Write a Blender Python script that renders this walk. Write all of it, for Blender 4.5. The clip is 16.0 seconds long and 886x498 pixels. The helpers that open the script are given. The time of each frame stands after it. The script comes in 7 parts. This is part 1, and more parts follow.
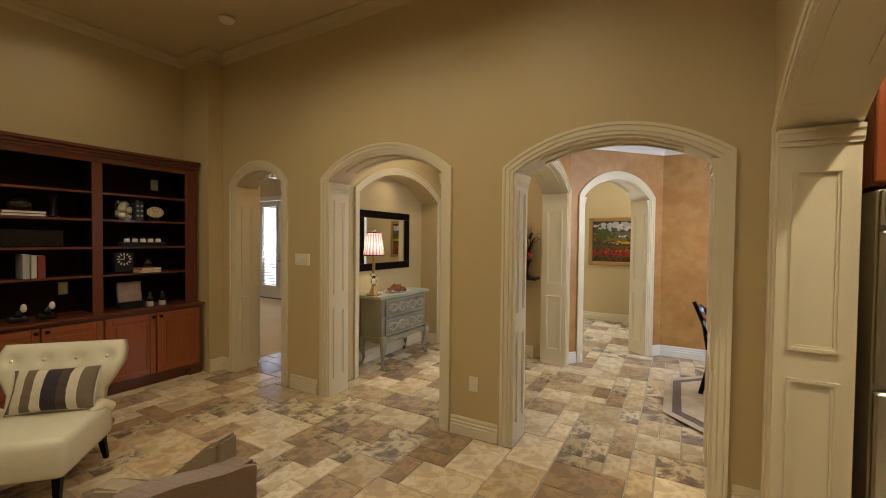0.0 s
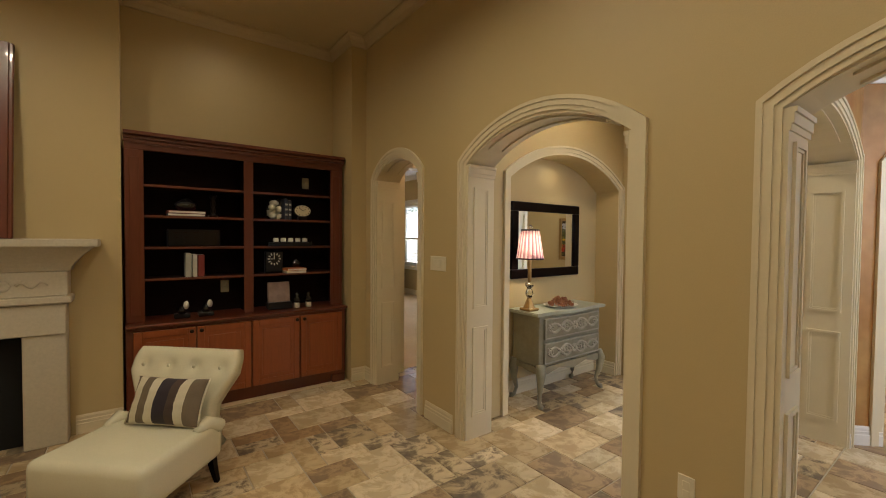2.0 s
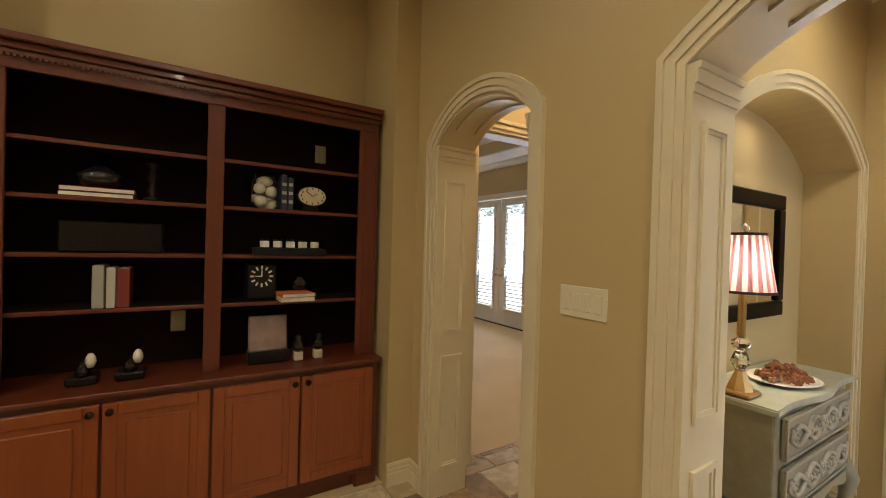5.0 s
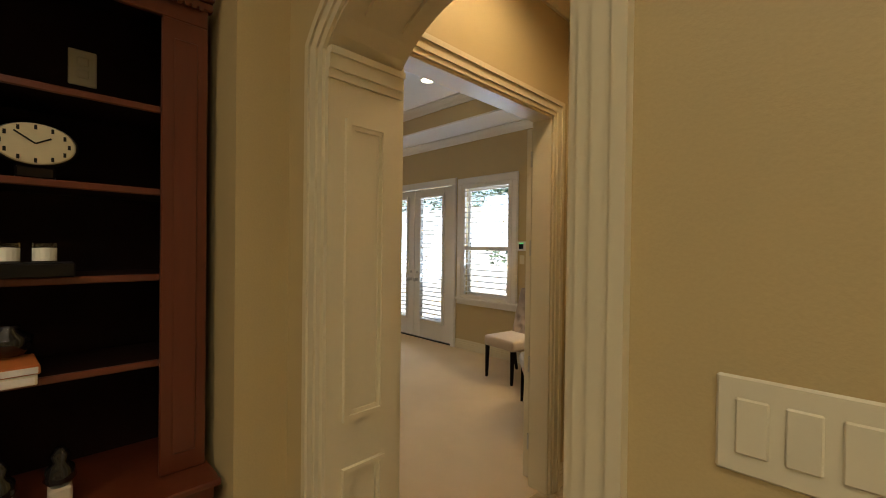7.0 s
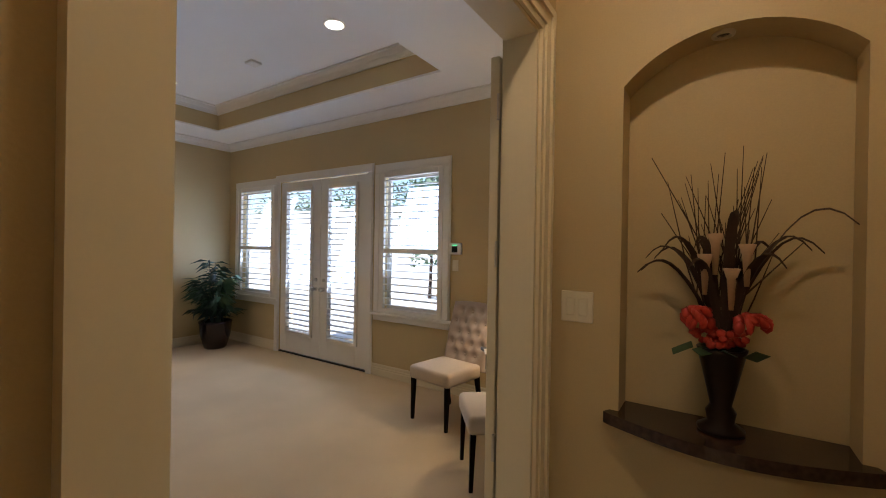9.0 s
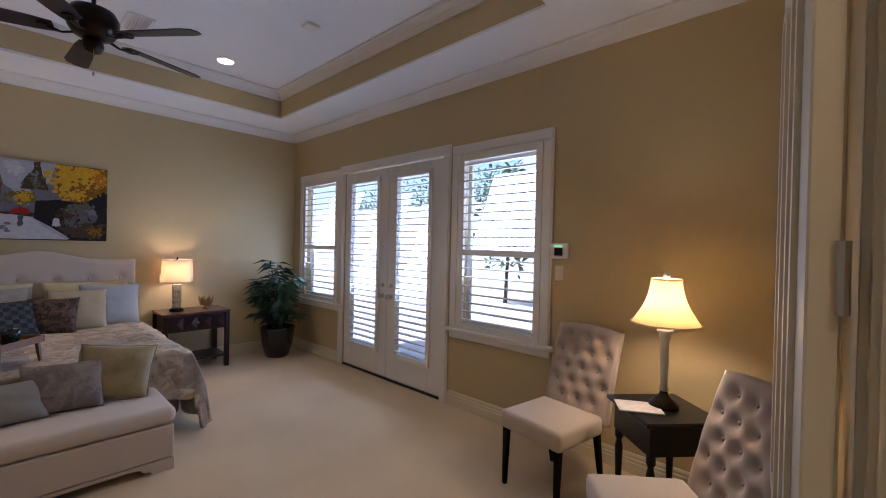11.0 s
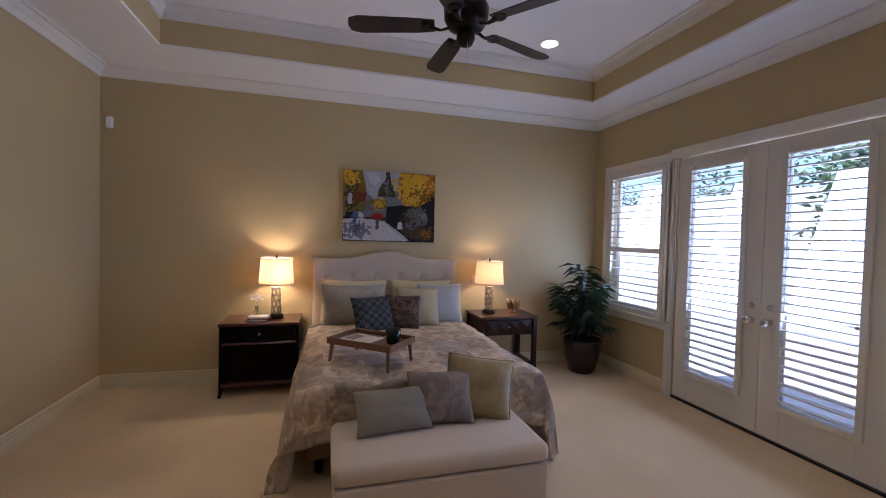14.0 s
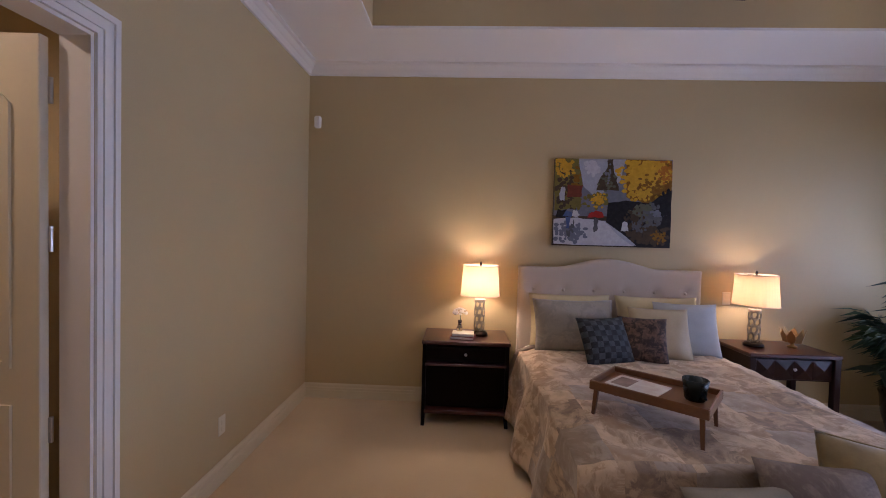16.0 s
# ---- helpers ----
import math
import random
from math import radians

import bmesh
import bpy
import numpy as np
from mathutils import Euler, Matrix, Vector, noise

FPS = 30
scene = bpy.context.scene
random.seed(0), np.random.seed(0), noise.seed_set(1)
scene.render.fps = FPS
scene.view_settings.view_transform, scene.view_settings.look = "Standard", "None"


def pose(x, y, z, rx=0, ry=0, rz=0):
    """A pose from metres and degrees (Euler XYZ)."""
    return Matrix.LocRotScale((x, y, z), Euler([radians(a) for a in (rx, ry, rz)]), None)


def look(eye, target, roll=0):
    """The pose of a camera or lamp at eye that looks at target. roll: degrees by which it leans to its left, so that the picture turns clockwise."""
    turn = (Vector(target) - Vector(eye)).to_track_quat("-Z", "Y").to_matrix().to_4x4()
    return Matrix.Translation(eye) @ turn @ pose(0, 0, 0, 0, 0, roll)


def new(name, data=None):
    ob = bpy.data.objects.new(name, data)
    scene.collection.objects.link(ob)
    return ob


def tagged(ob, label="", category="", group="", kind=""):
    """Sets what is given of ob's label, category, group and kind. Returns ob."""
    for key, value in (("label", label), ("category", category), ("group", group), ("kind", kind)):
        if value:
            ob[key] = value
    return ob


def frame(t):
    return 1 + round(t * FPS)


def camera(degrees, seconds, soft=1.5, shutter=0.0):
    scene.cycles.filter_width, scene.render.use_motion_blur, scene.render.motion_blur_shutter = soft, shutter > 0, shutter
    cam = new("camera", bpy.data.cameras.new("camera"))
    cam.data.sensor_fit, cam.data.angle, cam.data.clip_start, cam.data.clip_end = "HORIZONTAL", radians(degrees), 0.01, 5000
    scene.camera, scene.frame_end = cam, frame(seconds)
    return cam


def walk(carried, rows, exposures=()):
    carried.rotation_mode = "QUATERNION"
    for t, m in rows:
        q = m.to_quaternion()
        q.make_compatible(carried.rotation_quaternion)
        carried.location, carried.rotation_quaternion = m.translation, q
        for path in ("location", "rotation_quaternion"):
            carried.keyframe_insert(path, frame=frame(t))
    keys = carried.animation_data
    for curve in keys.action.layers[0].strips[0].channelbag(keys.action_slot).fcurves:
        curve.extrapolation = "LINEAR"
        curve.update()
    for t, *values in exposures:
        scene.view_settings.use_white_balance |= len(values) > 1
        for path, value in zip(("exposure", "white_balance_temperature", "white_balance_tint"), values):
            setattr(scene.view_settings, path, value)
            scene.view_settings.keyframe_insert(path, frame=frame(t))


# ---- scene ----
cam = camera(94.3, 16.0, 1.0)

PATH = [
    (0, (-0.144, 0.419, 1.517), (-1.136, 2.155, 1.469), 0.6),
    (0.5, (-0.249, 0.664, 1.524), (-1.386, 2.308, 1.468), 0.7),
    (1, (-0.346, 0.907, 1.514), (-1.664, 2.41, 1.461), 0.6),
    (1.5, (-0.471, 1.13, 1.512), (-1.96, 2.463, 1.459), 0.6),
    (2, (-0.695, 1.315, 1.507), (-2.299, 2.508, 1.452), 0.5),
    (2.5, (-0.956, 1.495, 1.481), (-2.63, 2.587, 1.435), 0.7),
    (3, (-1.232, 1.636, 1.467), (-2.949, 2.661, 1.433), 0.8),
    (3.2, (-1.36, 1.683, 1.469), (-3.088, 2.69, 1.439), 0.9),
    (5.3, (-2.508, 2.125, 1.507), (-4.194, 3.2, 1.488), 1.6),
    (5.5, (-2.604, 2.206, 1.524), (-4.277, 3.302, 1.486), 1.1),
    (6, (-2.866, 2.361, 1.514), (-4.463, 3.565, 1.489), 0.8),
    (6.5, (-3.129, 2.459, 1.519), (-4.621, 3.791, 1.494), 0.7),
    (7, (-3.346, 2.652, 1.508), (-4.758, 4.068, 1.492), 0.7),
    (7.5, (-3.567, 2.875, 1.496), (-4.86, 4.4, 1.484), 1.2),
    (8, (-3.774, 3.06, 1.496), (-4.923, 4.697, 1.491), 1.0),
    (8.2, (-3.843, 3.137, 1.5), (-4.944, 4.806, 1.495), 0.9),
    (10.3, (-4.526, 4.029, 1.537), (-5.705, 5.644, 1.529), 1.2),
    (10.5, (-4.591, 4.088, 1.533), (-5.831, 5.658, 1.522), 1.2),
    (11, (-4.832, 4.153, 1.531), (-6.2, 5.613, 1.517), 1.3),
    (11.5, (-5.071, 4.155, 1.538), (-6.57, 5.479, 1.517), 1.5),
    (12, (-5.3, 4.107, 1.549), (-6.913, 5.289, 1.521), 1.5),
    (12.5, (-5.487, 4.029, 1.544), (-7.195, 5.07, 1.515), 1.5),
    (13, (-5.594, 3.95, 1.568), (-7.384, 4.841, 1.525), 1.7),
    (13.5, (-5.787, 3.796, 1.543), (-7.648, 4.528, 1.5), 1.5),
    (14, (-5.968, 3.725, 1.561), (-7.893, 4.266, 1.506), 1.5),
    (14.5, (-6.185, 3.541, 1.541), (-8.143, 3.945, 1.492), 1.6),
    (15, (-6.375, 3.337, 1.532), (-8.353, 3.629, 1.484), 1.5),
    (15.5, (-6.602, 3.178, 1.531), (-8.597, 3.311, 1.482), 1.6),
    (16, (-6.866, 3.04, 1.546), (-8.863, 2.96, 1.489), 1.5),
]
EXPOSURES = [
    (0, 1.0, 6300, 10), (1.5, 0.93, 6400, 10), (3.2, 1.0, 6400, 9), (5.5, 1.36, 6250, 7), (6.5, 1.32, 6250, 5), (7.1, 1.12, 6250, 5),
    (8.2, 1.05, 5950, 6), (10.3, 0.87, 5250, 18), (14, 0.9, 5150, 20), (16, 0.95, 5250, 28)]
walk(cam, [(t, look(eye, target, roll)) for t, eye, target, roll in PATH], EXPOSURES)

# ---- light ----
world = bpy.data.worlds.new("sky")
scene.world = world
world.use_nodes = True
wn = world.node_tree
sky = wn.nodes.new("ShaderNodeTexSky")
sky.sky_type = "NISHITA"
sky.sun_disc = False
sky.sun_elevation = radians(63.6)
sky.sun_rotation = radians(213.7)
wn.links.new(sky.outputs[0], wn.nodes["Background"].inputs[0])
wn.nodes["Background"].inputs[1].default_value = 0.15


def lamp(name, kind, place, power, colour, size=0.1, aim=None, size_y=None, angle=None):
    data = bpy.data.lights.new(name, kind)
    data.energy, data.color = power, colour
    if kind == "AREA":
        data.size = size
        if size_y:
            data.shape, data.size_y = "RECTANGLE", size_y
        else:
            data.shape = "DISK"
    elif kind == "SUN":
        data.angle = radians(0.5)
    elif kind == "SPOT":
        data.shadow_soft_size, data.spot_size, data.spot_blend = size, radians(angle), 0.7
    else:
        data.shadow_soft_size = size
    ob = new(name, data)
    ob.matrix_world = look(place, aim) if aim else Matrix.Translation(place)
    return ob


WARM = (1.0, 0.85, 0.60)
SOFT = (1.0, 0.73, 0.43)
GOLD = (1.0, 0.78, 0.50)
EMBER = (1.0, 0.70, 0.40)
DAY = (0.67, 0.79, 1.0)
lamp("sun", "SUN", (0, 0, 20), 5.0, (1.0, 0.95, 0.86), aim=(4.4, 6.6, 4.0))
# daylight in the openings of the bedroom's garden wall
for x0, x1, z0, z1, w in ((-7.33, -6.58, 0.82, 2.33, 9.0), (-8.30, -7.81, 0.33, 2.27, 8.0), (-9.16, -8.65, 0.33, 2.27, 8.0), (-10.30, -9.53, 0.82, 2.33, 9.0)):
    lamp("window_daylight", "AREA", ((x0 + x1) / 2, 7.26, (z0 + z1) / 2), w, DAY, x1 - x0, ((x0 + x1) / 2, 5.0, (z0 + z1) / 2 + 1.0), z1 - z0)
# front doorway's daylight, and an added bluish dining fill without any window
lamp("foyer_daylight", "AREA", (-3.22, 9.33, 1.25), 110, DAY, 0.8, (-2.6, 6.5, 0.6), 2.0)
lamp("dining_daylight", "AREA", (1.9, 5.0, 1.9), 40, DAY, 1.4, (-0.6, 5.0, 0.5), 1.6)

# ---- materials ----
def material(name, colour, rough=0.6, metal=0.0, grain=0.0, scale=30.0, bump=0.0, blotch=0.0, blotch_scale=2.0, second=None, sheen=0.0, stretch=None, spread=0.0, coat=0.0, sharp=False, spec=0.5):
    """Colour varied at two scales (grain and blotch), with fine relief; second: what the blotches tend to."""
    m = bpy.data.materials.new(name)
    m.use_nodes = True
    nt = m.node_tree
    b = nt.nodes["Principled BSDF"]
    b.inputs["Roughness"].default_value, b.inputs["Metallic"].default_value = rough, metal
    b.inputs["Sheen Weight"].default_value = sheen
    b.inputs["Coat Weight"].default_value = coat
    b.inputs["Specular IOR Level"].default_value = spec
    tc = nt.nodes.new("ShaderNodeTexCoord")
    mp = nt.nodes.new("ShaderNodeMapping")
    if stretch:
        mp.inputs["Scale"].default_value = stretch
    nt.links.new(tc.outputs["Object"], mp.inputs[0])
    n1, n2 = nt.nodes.new("ShaderNodeTexNoise"), nt.nodes.new("ShaderNodeTexNoise")
    n1.inputs["Scale"].default_value, n1.inputs["Detail"].default_value = scale, 6
    n2.inputs["Scale"].default_value, n2.inputs["Detail"].default_value = blotch_scale, 9 if sharp else 4
    if sharp:
        n2.inputs["Roughness"].default_value, n2.inputs["Distortion"].default_value = 0.68, 0.8
    for n in (n1, n2):
        nt.links.new(mp.outputs[0], n.inputs["Vector"])
    second = second or tuple(c * 0.6 for c in colour)

    def blend(fac, weight, a, bcol, lo=0.35, hi=0.7):
        mr = nt.nodes.new("ShaderNodeMapRange")
        mr.inputs[1].default_value, mr.inputs[2].default_value, mr.inputs[4].default_value = lo, hi, weight
        nt.links.new(fac, mr.inputs[0])
        mx = nt.nodes.new("ShaderNodeMix")
        mx.data_type = "RGBA"
        nt.links.new(mr.outputs[0], mx.inputs[0])
        for sock, v in ((mx.inputs[6], a), (mx.inputs[7], bcol)):
            if isinstance(v, tuple):
                sock.default_value = (*v, 1)
            else:
                nt.links.new(v, sock)
        return mx.outputs[2]

    out = blend(n2.outputs[0], blotch, colour, second, *((0.455, 0.545) if sharp else ()))
    out = blend(n1.outputs[0], grain, out, tuple(c * 0.72 for c in colour))
    if spread:
        oi = nt.nodes.new("ShaderNodeObjectInfo")
        hs = nt.nodes.new("ShaderNodeHueSaturation")
        mr = nt.nodes.new("ShaderNodeMapRange")
        mr.inputs[3].default_value, mr.inputs[4].default_value = 1 - spread, 1 + spread
        nt.links.new(oi.outputs["Random"], mr.inputs[0])
        nt.links.new(mr.outputs[0], hs.inputs["Value"])
        nt.links.new(out, hs.inputs["Color"])
        out = hs.outputs[0]
    nt.links.new(out, b.inputs["Base Color"])
    if bump:
        bp = nt.nodes.new("ShaderNodeBump")
        bp.inputs["Strength"].default_value, bp.inputs["Distance"].default_value = bump, 0.004
        nt.links.new(n1.outputs[0], bp.inputs["Height"])
        nt.links.new(bp.outputs[0], b.inputs["Normal"])
    return m


PAINT = material("tan_wall_paint", (0.545, 0.427, 0.222), 0.5, grain=0.16, scale=180, bump=0.12, blotch=0.22, blotch_scale=1.1, second=(0.46, 0.352, 0.168))
CREAM = material("cream_trim_paint", (0.70, 0.62, 0.44), 0.38, grain=0.06, scale=60, bump=0.03, blotch=0.08, blotch_scale=3, second=(0.62, 0.54, 0.37))
WHITE = material("white_trim_paint", (0.78, 0.75, 0.70), 0.4, grain=0.05, scale=50, blotch=0.06, second=(0.7, 0.67, 0.62))
CEIL = material("white_ceiling_paint", (0.85, 0.84, 0.83), 0.7, grain=0.08, scale=120, bump=0.1, blotch=0.05)
CEIL_TAN = material("pale_tan_ceiling_paint", (0.60, 0.50, 0.32), 0.6, grain=0.08, scale=120, bump=0.1, blotch=0.05)
ORANGE = material("sponged_orange_wall_paint", (0.40, 0.185, 0.05), 0.5, grain=0.5, scale=9, bump=0.05, blotch=0.95, blotch_scale=2.6, second=(0.50, 0.30, 0.105))
CARPET = material("beige_cut_pile_carpet", (0.70, 0.53, 0.315), 0.95, grain=0.6, scale=210, bump=1.0, blotch=0.55, blotch_scale=1.8, second=(0.50, 0.36, 0.205), sheen=0.2)
GROUT = material("pale_tile_grout", (0.42, 0.36, 0.27), 0.9, grain=0.3, scale=90, bump=0.3, blotch=0.2)
SLATE = [material("slate_tile", tuple(1.12 * v for v in c), 0.22, grain=0.5, scale=14, bump=0.4, blotch=w, blotch_scale=b, second=k, spread=0.14, sharp=True) for c, k, w, b in (
    ((0.52, 0.40, 0.24), (0.36, 0.25, 0.13), 0.8, 6.0), ((0.60, 0.49, 0.32), (0.42, 0.31, 0.17), 0.75, 5.0), ((0.38, 0.27, 0.16), (0.20, 0.14, 0.10), 0.8, 5.5),
    ((0.66, 0.55, 0.38), (0.48, 0.36, 0.21), 0.75, 6.5), ((0.44, 0.34, 0.21), (0.10, 0.08, 0.068), 0.9, 3.8), ((0.36, 0.24, 0.13), (0.22, 0.145, 0.09), 0.7, 7.0), ((0.58, 0.47, 0.31), (0.14, 0.105, 0.08), 0.95, 5.5))]
CHERRY = material("cherry_stained_wood", (0.135, 0.031, 0.013), 0.34, grain=0.5, scale=9, bump=0.05, blotch=0.5, blotch_scale=2.5, second=(0.10, 0.022, 0.010), stretch=(5, 5, 0.6), coat=0.2)
CHERRY_LIGHT = material("cherry_door_wood", (0.30, 0.078, 0.024), 0.32, grain=0.5, scale=9, bump=0.05, blotch=0.5, blotch_scale=2.5, second=(0.23, 0.056, 0.020), stretch=(5, 5, 0.6), coat=0.2)
# bookcase cherry with the shade between the shelves put into its colour
CHERRY_SHADED = material("shaded_cherry_interior", (0.013, 0.0035, 0.0025), 0.7, grain=0.4, scale=9, blotch=0.4, stretch=(4, 4, 0.6), spec=0.15)
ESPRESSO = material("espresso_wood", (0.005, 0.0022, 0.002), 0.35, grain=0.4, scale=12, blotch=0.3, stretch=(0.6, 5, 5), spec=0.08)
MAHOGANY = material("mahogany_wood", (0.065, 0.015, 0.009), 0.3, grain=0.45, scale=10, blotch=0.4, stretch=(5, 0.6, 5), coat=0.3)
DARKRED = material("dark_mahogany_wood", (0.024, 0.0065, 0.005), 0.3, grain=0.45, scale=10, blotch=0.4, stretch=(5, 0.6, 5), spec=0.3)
TRAYWOOD = material("warm_brown_tray_wood", (0.20, 0.085, 0.032), 0.35, grain=0.5, scale=10, blotch=0.4, stretch=(5, 0.7, 5), coat=0.2)
BLACK = material("black_painted_wood", (0.008, 0.007, 0.007), 0.3, grain=0.2, scale=30, blotch=0.2, spec=0.3)
FANWOOD = material("dark_walnut_fan_blade", (0.035, 0.022, 0.020), 0.4, grain=0.4, scale=12, blotch=0.3, stretch=(1, 6, 6))
BRONZE = material("dark_bronze", (0.03, 0.022, 0.018), 0.35, 0.9, grain=0.3, scale=40, blotch=0.2)
SILVER = material("brushed_nickel", (0.55, 0.53, 0.50), 0.28, 1.0, grain=0.1, scale=60)
STEEL = material("brushed_stainless_steel", (0.62, 0.61, 0.59), 0.38, 1.0, grain=0.25, scale=20, stretch=(1, 1, 30))
GILT = material("aged_gilt_metal", (0.42, 0.27, 0.11), 0.35, 0.9, grain=0.4, scale=50, bump=0.2)
CAST = material("antique_silver_casting", (0.40, 0.34, 0.27), 0.4, 0.6, grain=0.5, scale=45, bump=0.3, blotch=0.5, second=(0.18, 0.13, 0.09))
LINEN = material("cream_linen_upholstery", (0.58, 0.48, 0.38), 0.9, grain=0.35, scale=320, bump=0.35, blotch=0.12, blotch_scale=4, sheen=0.25)
TAUPE = material("taupe_linen_upholstery", (0.40, 0.31, 0.25), 0.9, grain=0.35, scale=320, bump=0.35, blotch=0.15, blotch_scale=5, sheen=0.25)
LEATHER = material("glossy_cream_leather", (0.75, 0.71, 0.53), 0.22, grain=0.12, scale=120, bump=0.12, blotch=0.1, blotch_scale=5)
BROWNCLOTH = material("brown_ribbed_upholstery", (0.24, 0.16, 0.105), 0.9, grain=0.6, scale=70, bump=0.8, blotch=0.3, stretch=(1, 1, 5), sheen=0.2)
TANCLOTH = material("tan_chenille_upholstery", (0.40, 0.31, 0.20), 0.9, grain=0.5, scale=60, bump=0.6, blotch=0.5, blotch_scale=18, sheen=0.2)
DUVET = material("patchwork_floral_duvet", (0.50, 0.375, 0.245), 0.75, grain=0.7, scale=30, bump=0.5, blotch=0.95, blotch_scale=8, second=(0.20, 0.145, 0.11), sheen=0.15, sharp=True)
DUVET_TOP = material("cream_floral_duvet_panel", (0.66, 0.52, 0.36), 0.7, grain=0.7, scale=20, bump=0.5, blotch=0.9, blotch_scale=7, second=(0.30, 0.19, 0.105), sheen=0.15, sharp=True)
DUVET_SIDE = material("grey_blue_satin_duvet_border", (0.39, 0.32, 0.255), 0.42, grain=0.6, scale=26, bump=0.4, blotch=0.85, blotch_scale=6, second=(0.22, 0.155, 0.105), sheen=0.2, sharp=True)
GREYSATIN = material("grey_satin_pillow", (0.34, 0.30, 0.245), 0.5, grain=0.3, scale=80, bump=0.15, blotch=0.6, blotch_scale=9, second=(0.23, 0.205, 0.18), sharp=True, sheen=0.3)
TANGREY = material("grey_tan_pillow", (0.25, 0.22, 0.175), 0.5, grain=0.3, scale=90, bump=0.2, blotch=0.3, blotch_scale=6)
CREAMTAN = material("cream_tan_satin_pillow", (0.46, 0.375, 0.24), 0.5, grain=0.25, scale=80, bump=0.15, blotch=0.4, blotch_scale=8, second=(0.40, 0.33, 0.22))
PALEBLUE = material("pale_blue_grey_pillow", (0.44, 0.46, 0.48), 0.7, grain=0.2, scale=90, bump=0.1, blotch=0.2)
CREAMCASE = material("cream_pillow_edge", (0.62, 0.52, 0.30), 0.75, grain=0.2, scale=80, bump=0.1, blotch=0.2)
PLAID = material("dark_blue_woven_pillow", (0.008, 0.010, 0.014), 0.8, grain=0.5, scale=40, bump=0.4, blotch=0.8, blotch_scale=16, second=(0.025, 0.028, 0.034), sharp=True)
PLAID_PALE = material("grey_blue_woven_check", (0.065, 0.072, 0.08), 0.8, grain=0.5, scale=40, bump=0.4, blotch=0.8, blotch_scale=16, second=(0.03, 0.035, 0.045), sharp=True)
DAMASK = material("dark_brown_damask_pillow", (0.028, 0.014, 0.010), 0.7, grain=0.5, scale=40, bump=0.3, blotch=0.9, blotch_scale=18, second=(0.17, 0.095, 0.06), sharp=True)
OLIVE = material("crushed_olive_gold_pillow", (0.34, 0.25, 0.10), 0.5, grain=0.5, scale=26, bump=0.6, blotch=0.6, blotch_scale=9, second=(0.12, 0.09, 0.04), sheen=0.3)
PATCH = material("taupe_patchwork_pillow", (0.17, 0.13, 0.115), 0.7, grain=0.4, scale=60, bump=0.3, blotch=0.8, blotch_scale=8, second=(0.29, 0.24, 0.20), sharp=True)
STRIPES = [material("pillow_stripe_cloth", c, 0.7, grain=0.2, scale=150, bump=0.2, blotch=0.1) for c in ((0.66, 0.60, 0.45), (0.075, 0.048, 0.036), (0.032, 0.022, 0.03), (0.17, 0.128, 0.085))]
PATINA = material("distressed_sage_blue_paint", (0.27, 0.255, 0.185), 0.40, grain=0.5, scale=24, bump=0.2, blotch=0.7, blotch_scale=6, second=(0.19, 0.155, 0.10))
PATINA_TOP = material("distressed_pale_sage_top", (0.42, 0.44, 0.36), 0.38, grain=0.4, scale=20, blotch=0.6, blotch_scale=5, second=(0.33, 0.33, 0.25))
CARVED = material("silvered_carving", (0.40, 0.375, 0.31), 0.4, 0.2, grain=0.4, scale=40, bump=0.2, blotch=0.4)
LIMESTONE = material("pale_limestone", (0.60, 0.54, 0.42), 0.7, grain=0.3, scale=60, bump=0.2, blotch=0.4, blotch_scale=4, second=(0.52, 0.46, 0.34))
FIREBOX_BLACK = material("black_firebox", (0.006, 0.006, 0.006), 0.9, grain=0.3, scale=20)
GRANITE = material("dark_brown_granite", (0.030, 0.016, 0.012), 0.12, grain=0.6, scale=120, blotch=0.6, blotch_scale=60, second=(0.10, 0.06, 0.045))
PLASTIC = material("ivory_switch_plastic", (0.72, 0.66, 0.50), 0.35, grain=0.03, scale=80)
DARKSCREEN = material("dark_display", (0.01, 0.014, 0.016), 0.15)
PAPER = material("white_paper", (0.72, 0.70, 0.66), 0.7, grain=0.2, scale=60, blotch=0.5, blotch_scale=18, second=(0.50, 0.36, 0.34))
CERAMIC_BLACK = material("glossy_black_ceramic", (0.010, 0.009, 0.010), 0.12, grain=0.1, scale=20, coat=0.4)
POT = material("dark_plum_glazed_pot", (0.010, 0.005, 0.007), 0.15, grain=0.3, scale=14, blotch=0.4, blotch_scale=6, second=(0.022, 0.009, 0.012), coat=0.2)
LEAF = [material("palm_leaf", c, 0.45, grain=0.3, scale=40, blotch=0.4, blotch_scale=6) for c in ((0.035, 0.075, 0.032), (0.055, 0.105, 0.045), (0.025, 0.050, 0.030))]
SOIL = material("dark_potting_soil", (0.02, 0.014, 0.010), 0.95, grain=0.5, scale=60, bump=0.8)
TWIG = material("dark_dried_twigs", (0.045, 0.022, 0.012), 0.8, grain=0.4, scale=60)
RED = material("red_silk_flower", (0.45, 0.035, 0.018), 0.6, grain=0.4, scale=50, blotch=0.4, second=(0.25, 0.01, 0.01))
PEACH = material("dried_lily_beige", (0.50, 0.33, 0.19), 0.7, grain=0.4, scale=50)
WAX = material("white_wax", (0.78, 0.74, 0.64), 0.4, grain=0.05, scale=30)
POTPOURRI = material("red_brown_potpourri", (0.22, 0.075, 0.035), 0.8, grain=0.7, scale=60, bump=0.6, blotch=0.7, blotch_scale=25, second=(0.32, 0.16, 0.07))
CLOCKFACE = material("aged_cream_clock_face", (0.66, 0.58, 0.40), 0.5, grain=0.3, scale=30, blotch=0.3, blotch_scale=12)
